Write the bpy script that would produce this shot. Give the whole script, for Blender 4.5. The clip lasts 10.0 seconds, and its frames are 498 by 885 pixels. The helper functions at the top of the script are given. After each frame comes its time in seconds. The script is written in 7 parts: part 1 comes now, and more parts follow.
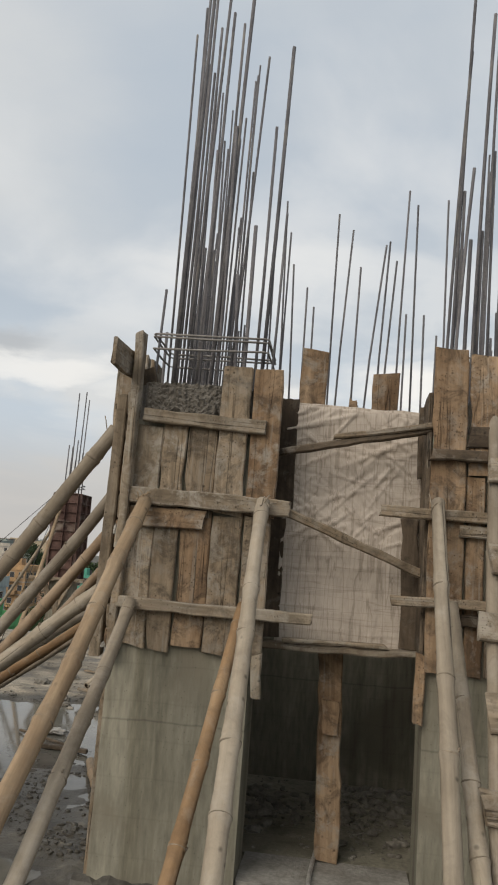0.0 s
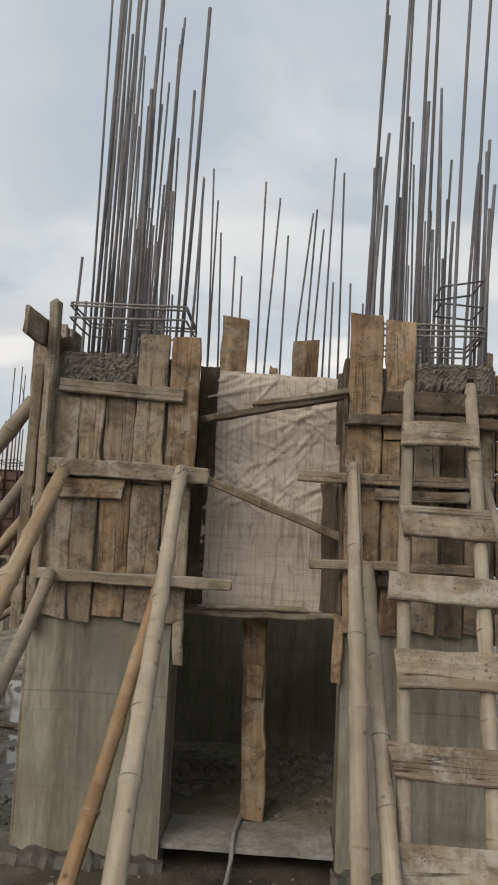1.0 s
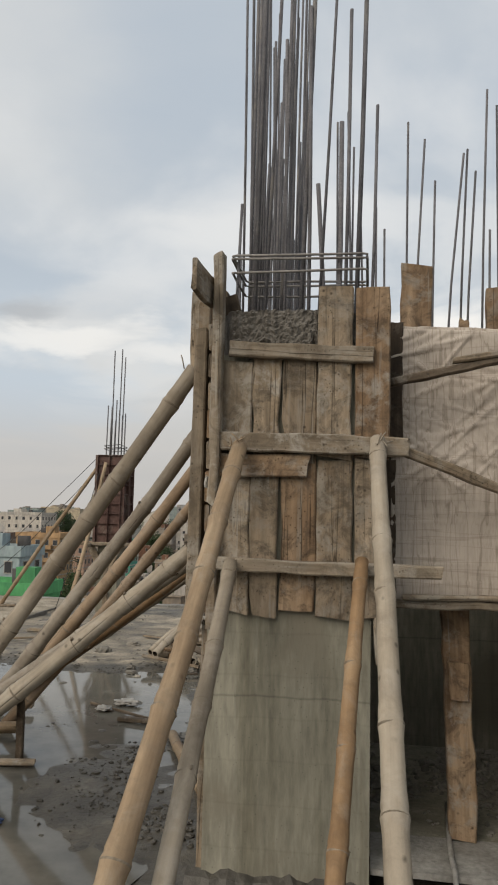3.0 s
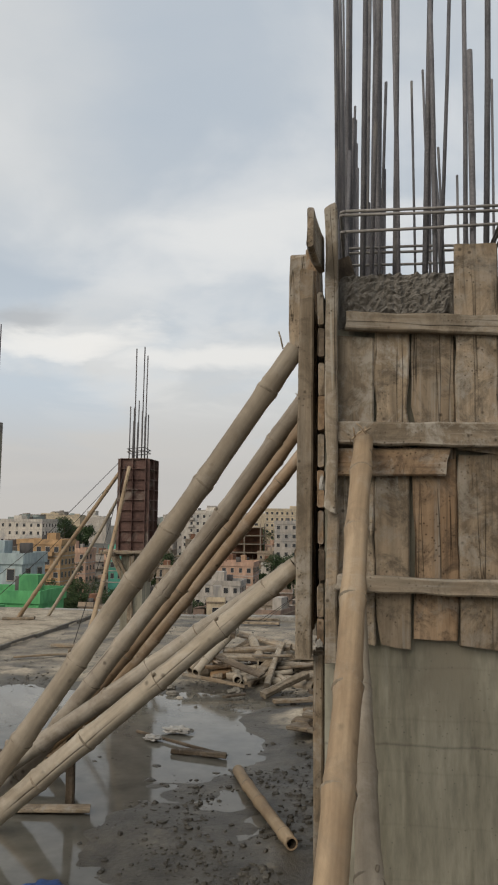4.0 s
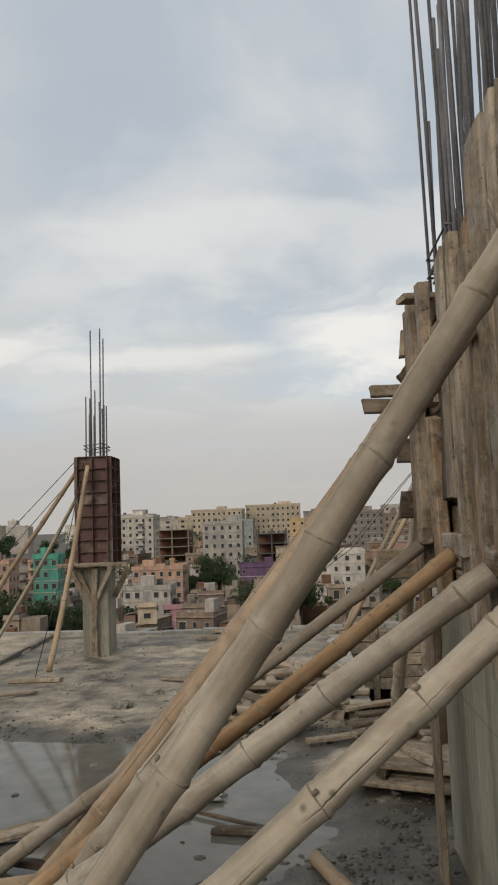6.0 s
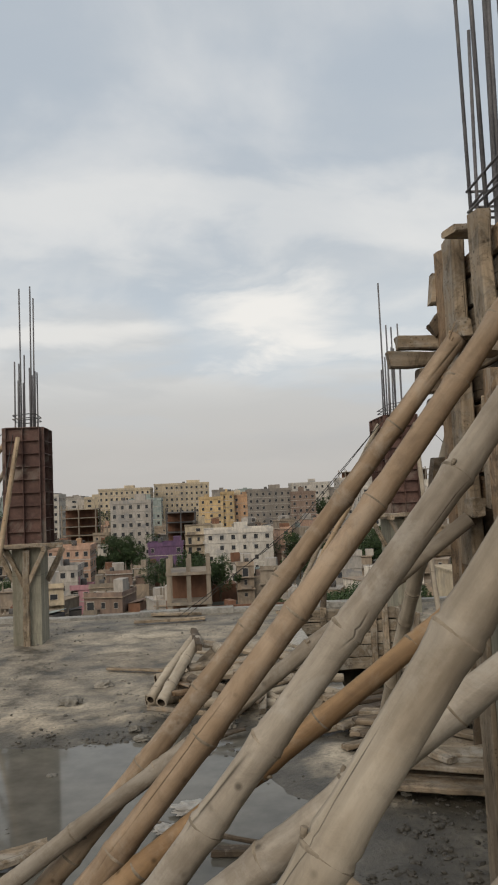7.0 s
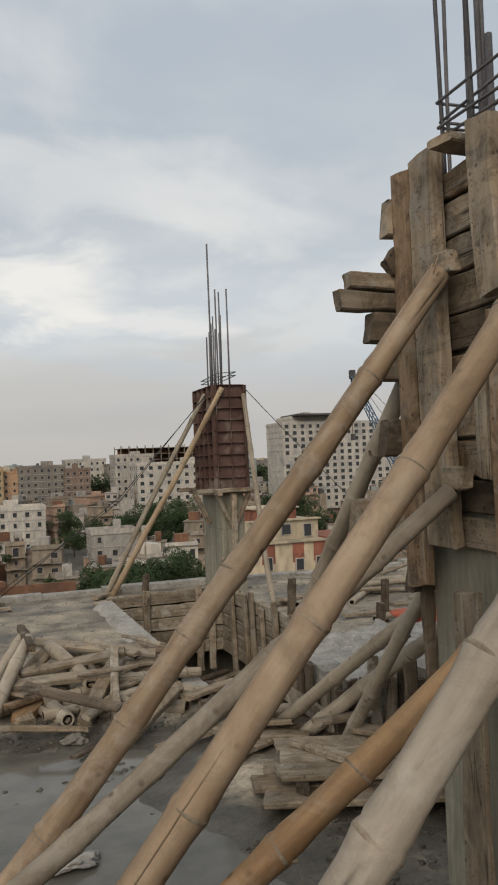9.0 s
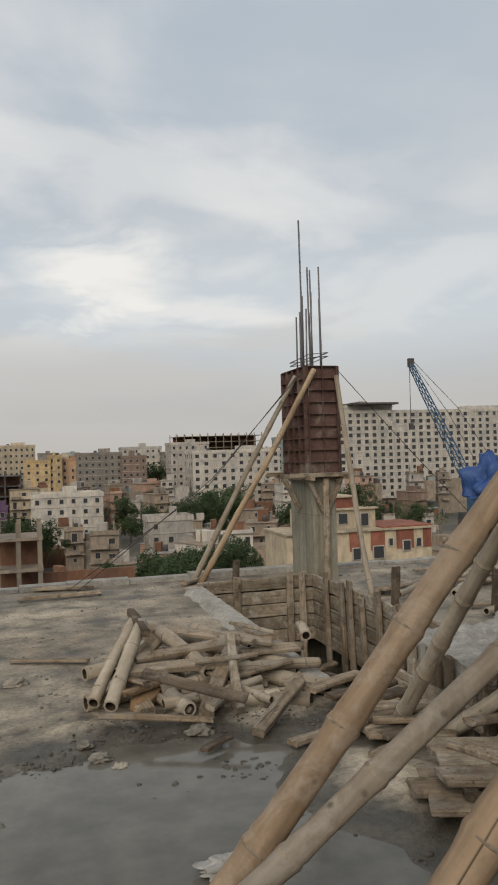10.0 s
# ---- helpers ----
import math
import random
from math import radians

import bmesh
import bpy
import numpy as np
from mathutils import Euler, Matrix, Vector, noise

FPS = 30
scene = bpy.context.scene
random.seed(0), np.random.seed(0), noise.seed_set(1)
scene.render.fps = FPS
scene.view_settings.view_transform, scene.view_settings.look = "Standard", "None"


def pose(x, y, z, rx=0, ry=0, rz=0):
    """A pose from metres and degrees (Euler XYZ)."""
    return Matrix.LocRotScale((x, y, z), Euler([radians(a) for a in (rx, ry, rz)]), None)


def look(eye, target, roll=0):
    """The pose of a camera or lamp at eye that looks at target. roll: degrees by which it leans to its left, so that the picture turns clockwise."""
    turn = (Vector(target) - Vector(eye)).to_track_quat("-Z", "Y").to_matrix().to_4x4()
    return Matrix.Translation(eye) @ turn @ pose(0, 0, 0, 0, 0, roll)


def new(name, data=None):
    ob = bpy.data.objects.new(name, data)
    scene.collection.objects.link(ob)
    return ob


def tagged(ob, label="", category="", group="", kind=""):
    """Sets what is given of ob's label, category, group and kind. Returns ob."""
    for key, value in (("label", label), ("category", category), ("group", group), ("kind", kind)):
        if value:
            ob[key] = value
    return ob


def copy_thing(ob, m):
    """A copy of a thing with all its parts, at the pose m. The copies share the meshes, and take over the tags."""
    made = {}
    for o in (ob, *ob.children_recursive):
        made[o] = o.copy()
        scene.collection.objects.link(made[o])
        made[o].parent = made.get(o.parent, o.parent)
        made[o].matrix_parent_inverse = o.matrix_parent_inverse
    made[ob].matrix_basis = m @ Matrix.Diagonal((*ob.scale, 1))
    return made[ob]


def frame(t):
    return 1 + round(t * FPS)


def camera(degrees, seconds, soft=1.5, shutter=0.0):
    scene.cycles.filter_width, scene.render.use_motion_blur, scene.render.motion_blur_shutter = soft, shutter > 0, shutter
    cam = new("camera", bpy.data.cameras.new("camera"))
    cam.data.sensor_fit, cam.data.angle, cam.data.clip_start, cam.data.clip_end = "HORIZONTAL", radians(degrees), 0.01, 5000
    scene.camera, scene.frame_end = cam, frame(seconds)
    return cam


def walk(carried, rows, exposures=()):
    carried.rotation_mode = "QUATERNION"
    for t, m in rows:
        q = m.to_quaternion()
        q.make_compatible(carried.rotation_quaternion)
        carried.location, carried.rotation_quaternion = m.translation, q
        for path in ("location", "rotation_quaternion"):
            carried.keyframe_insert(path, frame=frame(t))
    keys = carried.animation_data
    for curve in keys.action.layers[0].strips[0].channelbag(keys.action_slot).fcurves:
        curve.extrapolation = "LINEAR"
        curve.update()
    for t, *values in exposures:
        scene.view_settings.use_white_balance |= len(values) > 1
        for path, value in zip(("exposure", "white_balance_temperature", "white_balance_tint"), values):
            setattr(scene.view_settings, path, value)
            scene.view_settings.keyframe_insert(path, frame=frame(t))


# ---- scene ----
cam = camera(36.1, 10.0, soft=2.0)
PATH = [
    (0, (0.471, 0.332, 1.509), (0.211, 2.291, 1.817), 4.4),
    (0.5, (0.556, 0.337, 1.507), (0.386, 2.31, 1.788), 3.4),
    (1, (0.623, 0.349, 1.488), (0.495, 2.329, 1.737), 2.8),
    (1.5, (0.653, 0.361, 1.484), (0.556, 2.347, 1.696), 2.5),
    (2, (0.478, 0.404, 1.478), (0.356, 2.387, 1.708), 1.8),
    (2.5, (0.254, 0.541, 1.485), (0.047, 2.519, 1.689), 1.2),
    (3, (0.067, 0.78, 1.472), (-0.249, 2.745, 1.667), 1.3),
    (3.2, (-0.023, 0.866, 1.5), (-0.367, 2.827, 1.687), 1.2),
    (4.3, (-0.559, 1.432, 1.477), (-0.866, 3.397, 1.687), 0.5),
    (4.5, (-0.618, 1.53, 1.494), (-0.94, 3.493, 1.701), 0.1),
    (5, (-0.865, 1.786, 1.489), (-1.136, 3.753, 1.734), -1.3),
    (5.5, (-1.068, 2.078, 1.482), (-1.238, 4.056, 1.719), -2.1),
    (6, (-1.245, 2.381, 1.49), (-1.358, 4.367, 1.695), -2.1),
    (6.2, (-1.34, 2.493, 1.487), (-1.41, 4.482, 1.687), -2.5),
    (7.3, (-1.773, 3.096, 1.476), (-1.561, 5.081, 1.605), -2.3),
    (7.5, (-1.81, 3.196, 1.483), (-1.528, 5.171, 1.616), -2.4),
    (8, (-1.944, 3.36, 1.476), (-1.394, 5.278, 1.607), -2.1),
    (8.5, (-2.039, 3.539, 1.472), (-1.28, 5.386, 1.589), -1.5),
    (9, (-2.109, 3.718, 1.469), (-1.417, 5.593, 1.526), -2.3),
    (9.5, (-2.285, 3.904, 1.455), (-1.635, 5.795, 1.492), -1.0),
    (10, (-2.423, 4.1, 1.428), (-1.865, 6.021, 1.461), -1.8),
]
walk(cam, [(t, look(eye, target, roll)) for t, eye, target, roll in PATH], [(0, 0.09), (2.5, 0.09), (4.5, 0.05), (6, 0.00), (10, 0.00)])

# ---------------------------------------------------------------- sky and light
world = bpy.data.worlds.new("overcast_sky")
scene.world = world
world.use_nodes = True
wn, wl = world.node_tree.nodes, world.node_tree.links
wn.clear()



w_coord = wn.new("ShaderNodeTexCoord")
w_split = wn.new("ShaderNodeSeparateXYZ")
wl.new(w_coord.outputs["Generated"], w_split.inputs[0])
# flatten the dome into a cloud deck
w_den = wn.new("ShaderNodeMath")
w_den.operation = "ADD"
wl.new(w_split.outputs[2], w_den.inputs[0])
w_den.inputs[1].default_value = 0.16
w_max = wn.new("ShaderNodeMath")
w_max.operation = "MAXIMUM"
wl.new(w_den.outputs[0], w_max.inputs[0])
w_max.inputs[1].default_value = 0.05
w_u = wn.new("ShaderNodeMath")
w_u.operation = "DIVIDE"
wl.new(w_split.outputs[0], w_u.inputs[0])
wl.new(w_max.outputs[0], w_u.inputs[1])
w_v = wn.new("ShaderNodeMath")
w_v.operation = "DIVIDE"
wl.new(w_split.outputs[1], w_v.inputs[0])
wl.new(w_max.outputs[0], w_v.inputs[1])
w_deck = wn.new("ShaderNodeCombineXYZ")
wl.new(w_u.outputs[0], w_deck.inputs[0])
wl.new(w_v.outputs[0], w_deck.inputs[1])


def cloud_noise(scale, detail, offset, warp):
    shift = wn.new("ShaderNodeVectorMath")
    shift.operation = "ADD"
    wl.new(w_deck.outputs[0], shift.inputs[0])
    shift.inputs[1].default_value = offset
    n = wn.new("ShaderNodeTexNoise")
    n.inputs["Scale"].default_value = scale
    n.inputs["Detail"].default_value = detail
    n.inputs["Roughness"].default_value = 0.52
    n.inputs["Distortion"].default_value = warp
    wl.new(shift.outputs[0], n.inputs["Vector"])
    return n.outputs["Fac"]


def ramp(nodes, links, source, stops, smooth=False):
    r = nodes.new("ShaderNodeValToRGB")
    if smooth:
        r.color_ramp.interpolation = "EASE"
    e = r.color_ramp.elements
    e[0].position, e[0].color = stops[0][0], (*stops[0][1], 1)
    e[1].position, e[1].color = stops[-1][0], (*stops[-1][1], 1)
    for p, c in stops[1:-1]:
        x = e.new(p)
        x.color = (*c, 1)
    links.new(source, r.inputs[0])
    return r.outputs[0]


def blend(nodes, links, fac, a, b, mode="MIX"):
    m = nodes.new("ShaderNodeMix")
    m.data_type = "RGBA"
    m.blend_type = mode
    for sock, v in ((m.inputs[0], fac), (m.inputs[6], a), (m.inputs[7], b)):
        if isinstance(v, (float, int)):
            sock.default_value = v
        elif isinstance(v, tuple):
            sock.default_value = (*v, 1)
        else:
            links.new(v, sock)
    return m.outputs[2]


w_sky = wn.new("ShaderNodeTexSky")
w_sky.sky_type = "NISHITA"
w_sky.sun_disc = False
w_sky.sun_elevation = radians(32)
w_sky.sun_rotation = radians(212)
w_sky.air_density, w_sky.dust_density = 1.5, 3.0
w_clear = blend(wn, wl, 1.0, w_sky.outputs[0], (0.10, 0.10, 0.10), "MULTIPLY")
w_big = cloud_noise(0.50, 8, (3.1, 0.4, 0.0), 0.25)
w_fine = cloud_noise(0.95, 10, (7.3, 2.2, 4.0), 0.30)
w_rag = cloud_noise(1.5, 10, (1.7, 5.1, 2.0), 0.45)
w_cover = ramp(wn, wl, w_big, [(0.38, (0.0, 0.0, 0.0)), (0.60, (1.0, 1.0, 1.0))], True)
w_puff = ramp(wn, wl, w_fine, [(0.44, (0.0, 0.0, 0.0)), (0.60, (1.0, 1.0, 1.0))], True)
w_grey = blend(wn, wl, w_cover, (0.485, 0.54, 0.60), (0.655, 0.667, 0.668))
w_pale = blend(wn, wl, w_puff, w_grey, (0.755, 0.76, 0.757))
w_mix = blend(wn, wl, 0.7, w_grey, w_pale)
w_veil = blend(wn, wl, 0.9, w_clear, w_mix)
# bright rents between low clouds, a darker deck under them, warm haze at the horizon
w_low = ramp(wn, wl, w_split.outputs[2], [(0.0, (0.0, 0.0, 0.0)), (0.11, (0.12, 0.12, 0.12)), (0.165, (1.0, 1.0, 1.0)), (0.25, (1.0, 1.0, 1.0)), (0.36, (0.0, 0.0, 0.0))], True)
w_crisp = ramp(wn, wl, w_rag, [(0.45, (0.0, 0.0, 0.0)), (0.60, (0.9, 0.9, 0.9))], True)
w_streak = blend(wn, wl, w_low, (0.0, 0.0, 0.0), w_crisp, "MIX")


def wmath(op, a, b=0.0, c=0.0):
    m = wn.new("ShaderNodeMath")
    m.operation = op
    for sock, v in zip(m.inputs, (a, b, c)):
        if isinstance(v, (float, int)):
            sock.default_value = v
        else:
            wl.new(v, sock)
    return m.outputs[0]


w_ahead = wmath("MAXIMUM", w_split.outputs[1], 0.05)
w_az, w_el = wmath("DIVIDE", w_split.outputs[0], w_ahead), wmath("DIVIDE", w_split.outputs[2], w_ahead)
w_lump = cloud_noise(2.6, 8, (4.2, 1.1, 6.0), 0.35)


def heap(az, el, wide, tall, ragged):
    """A cloud at a bearing and height (tangents), with a ragged noise edge."""
    u = wmath("MULTIPLY_ADD", wmath("SUBTRACT", w_az, az), 1.0 / wide, wmath("MULTIPLY_ADD", w_rag, ragged, -0.5 * ragged))
    v = wmath("MULTIPLY_ADD", wmath("SUBTRACT", w_el, el), 1.0 / tall, wmath("MULTIPLY_ADD", w_lump, ragged * 1.4, -0.7 * ragged))
    return wmath("SQRT", wmath("ADD", wmath("MULTIPLY", u, u), wmath("MULTIPLY", v, v)))


def heap_mask(strength, *row):
    return ramp(wn, wl, heap(*row), [(0.25, (strength,) * 3), (1.0, (0.0, 0.0, 0.0))], True)


w_band = blend(wn, wl, 1.0, w_streak, (0.30, 0.30, 0.30), "MULTIPLY")
for row in ((0.95, 0.075, 0.235, 0.14, 0.065, 2.2), (0.6, 0.18, 0.200, 0.26, 0.030, 2.0), (0.75, -0.40, 0.245, 0.22, 0.040, 2.2), (0.6, -0.19, 0.222, 0.22, 0.026, 2.2), (0.35, 0.05, 0.36, 0.40, 0.10, 2.6)):
    w_band = blend(wn, wl, 1.0, w_band, heap_mask(*row), "LIGHTEN")
w_under = ramp(wn, wl, w_split.outputs[2], [(0.04, (0.0, 0.0, 0.0)), (0.12, (0.6, 0.6, 0.6)), (0.20, (0.55, 0.55, 0.55)), (0.32, (0.0, 0.0, 0.0))], True)
w_tone = blend(wn, wl, w_puff, (0.56, 0.625, 0.685), (0.535, 0.54, 0.535))
w_deckgrey = blend(wn, wl, w_under, w_veil, w_tone)
w_dim = heap_mask(0.7, -0.50, 0.285, 0.09, 0.028, 2.4)
w_glow = blend(wn, wl, w_dim, blend(wn, wl, w_band, w_deckgrey, (0.88, 0.86, 0.82)), (0.42, 0.44, 0.46))
w_haze = ramp(wn, wl, w_split.outputs[2], [(0.0, (1.0, 1.0, 1.0)), (0.05, (0.85, 0.85, 0.85)), (0.18, (0.0, 0.0, 0.0))], True)
w_all = blend(wn, wl, w_haze, w_glow, (0.515, 0.495, 0.47))
w_back = wn.new("ShaderNodeBackground")
w_back.inputs[1].default_value = 1.0
wl.new(w_all, w_back.inputs[0])
w_out = wn.new("ShaderNodeOutputWorld")
wl.new(w_back.outputs[0], w_out.inputs[0])

sun_data = bpy.data.lights.new("sun", "SUN")
sun_data.energy, sun_data.angle, sun_data.color = 1.95, radians(45), (1.0, 0.90, 0.77)
sun = new("sun", sun_data)
sun.matrix_world = look((-15, -24, 19), (0, 0, 0))

# ---------------------------------------------------------------- materials
MATS = {}


def surface(name, dark, light, scale=6.0, stretch=(1, 1, 1), rough=0.8, bump=0.3, fine=40.0, vary=0.25, metal=0.0,
            stain=None, stain_scale=2.0, stain_at=0.55, gloss=0.0, world_space=False, speck=0.0, speck_scale=26.0, grain=0.8, drip=0.0, joint=0.0):
    """Two scales of colour noise, optional stains, bump, and a random tone for each object."""
    m = bpy.data.materials.new(name)
    m.use_nodes = True
    n, l = m.node_tree.nodes, m.node_tree.links
    b = n["Principled BSDF"]
    tc = n.new("ShaderNodeTexCoord")
    info = n.new("ShaderNodeObjectInfo")
    mp = n.new("ShaderNodeMapping")
    mp.inputs["Scale"].default_value = stretch
    if world_space:
        geo = n.new("ShaderNodeNewGeometry")
        l.new(geo.outputs["Position"], mp.inputs["Vector"])
    else:
        off = n.new("ShaderNodeVectorMath")
        off.operation = "ADD"
        sc = n.new("ShaderNodeMath")
        sc.operation = "MULTIPLY"
        sc.inputs[1].default_value = 37.0
        l.new(info.outputs["Random"], sc.inputs[0])
        l.new(tc.outputs["Object"], off.inputs[0])
        l.new(sc.outputs[0], off.inputs[1])
        l.new(off.outputs[0], mp.inputs["Vector"])

    def noise_at(s, detail, source, distortion=0.0):
        t = n.new("ShaderNodeTexNoise")
        t.inputs["Scale"].default_value, t.inputs["Detail"].default_value = s, detail
        t.inputs["Roughness"].default_value, t.inputs["Distortion"].default_value = 0.6, distortion
        l.new(source, t.inputs["Vector"])
        return t.outputs["Fac"]

    grain_mix = grain
    big = noise_at(scale, 6, mp.outputs[0], 0.3)
    small = noise_at(fine, 4, mp.outputs[0])
    base = ramp(n, l, big, [(0.3, dark), (0.7, light)])
    grain = ramp(n, l, small, [(0.3, (0.62, 0.62, 0.62)), (0.7, (1.12, 1.12, 1.12))])
    col = blend(n, l, grain_mix, base, grain, "MULTIPLY")
    plain = mp.inputs["Vector"].links[0].from_socket
    if stain:
        spots = noise_at(stain_scale, 8, plain, 0.6)
        where = ramp(n, l, spots, [(stain_at, (0.0, 0.0, 0.0)), (stain_at + 0.12, (1.0, 1.0, 1.0))])
        col = blend(n, l, where, col, stain)
    if speck:
        vo = n.new("ShaderNodeTexVoronoi")
        vo.inputs["Scale"].default_value = speck_scale
        l.new(plain, vo.inputs["Vector"])
        dots = ramp(n, l, vo.outputs["Distance"], [(0.06, (1.0, 1.0, 1.0)), (0.16, (0.0, 0.0, 0.0))])
        patch = ramp(n, l, noise_at(1.7, 3, plain), [(0.45, (0.0, 0.0, 0.0)), (0.62, (speck, speck, speck))])
        col = blend(n, l, blend(n, l, 1.0, dots, patch, "MULTIPLY"), col, tuple(v * 0.3 for v in dark))
    if drip:
        # narrow runs of cement water down the face
        run = n.new("ShaderNodeMapping")
        run.inputs["Scale"].default_value = (6.5, 6.5, 0.24)
        l.new(plain, run.inputs["Vector"])
        runs = noise_at(1.0, 4, run.outputs[0], 0.3)
        col = blend(n, l, drip, col, ramp(n, l, runs, [(0.34, (0.48, 0.46, 0.41)), (0.46, (0.95, 0.95, 0.95)), (0.62, (1.0, 1.0, 1.0)), (0.72, (1.35, 1.33, 1.28))]), "MULTIPLY")
        pits = n.new("ShaderNodeTexVoronoi")
        pits.inputs["Scale"].default_value = 38.0
        l.new(plain, pits.inputs["Vector"])
        hole = ramp(n, l, pits.outputs["Distance"], [(0.05, (0.45, 0.45, 0.45)), (0.14, (1.0, 1.0, 1.0))])
        col = blend(n, l, 0.6, col, hole, "MULTIPLY")
    if joint:
        # thin cold joint between two pours
        up = n.new("ShaderNodeSeparateXYZ")
        l.new(plain, up.inputs[0])
        wob = n.new("ShaderNodeMath")
        wob.operation = "MULTIPLY_ADD"
        l.new(big, wob.inputs[0])
        wob.inputs[1].default_value = 0.04
        l.new(up.outputs[2], wob.inputs[2])
        seam = ramp(n, l, wob.outputs[0], [(joint + 0.010, (1.0, 1.0, 1.0)), (joint + 0.016, (0.55, 0.55, 0.55)), (joint + 0.022, (1.0, 1.0, 1.0))])
        col = blend(n, l, 0.8, col, seam, "MULTIPLY")
        # faint level prints of the boards that shaped it
        saw = n.new("ShaderNodeMath")
        saw.operation = "PINGPONG"
        l.new(wob.outputs[0], saw.inputs[0])
        saw.inputs[1].default_value = 0.085
        prints = ramp(n, l, saw.outputs[0], [(0.0, (0.72, 0.71, 0.69)), (0.006, (1.0, 1.0, 1.0))])
        col = blend(n, l, 0.3, col, prints, "MULTIPLY")
    if vary:
        tone = ramp(n, l, info.outputs["Random"], [(0.0, (1 - vary,) * 3), (1.0, (1 + vary * 0.6, 1 + vary * 0.5, 1 + vary * 0.4))])
        col = blend(n, l, 1.0, col, tone, "MULTIPLY")
    l.new(col, b.inputs["Base Color"])
    rr = n.new("ShaderNodeMapRange")
    rr.inputs[3].default_value, rr.inputs[4].default_value = max(0.02, rough - 0.15), min(1.0, rough + 0.12)
    l.new(big, rr.inputs[0])
    l.new(rr.outputs[0], b.inputs["Roughness"])
    b.inputs["Metallic"].default_value = metal
    b.inputs["Specular IOR Level"].default_value = 0.3 + gloss
    if bump:
        add = n.new("ShaderNodeMath")
        add.operation = "ADD"
        l.new(big, add.inputs[0])
        l.new(small, add.inputs[1])
        bp = n.new("ShaderNodeBump")
        bp.inputs["Strength"].default_value, bp.inputs["Distance"].default_value = bump, 0.01
        l.new(add.outputs[0], bp.inputs["Height"])
        l.new(bp.outputs[0], b.inputs["Normal"])
    MATS[name] = m
    return m


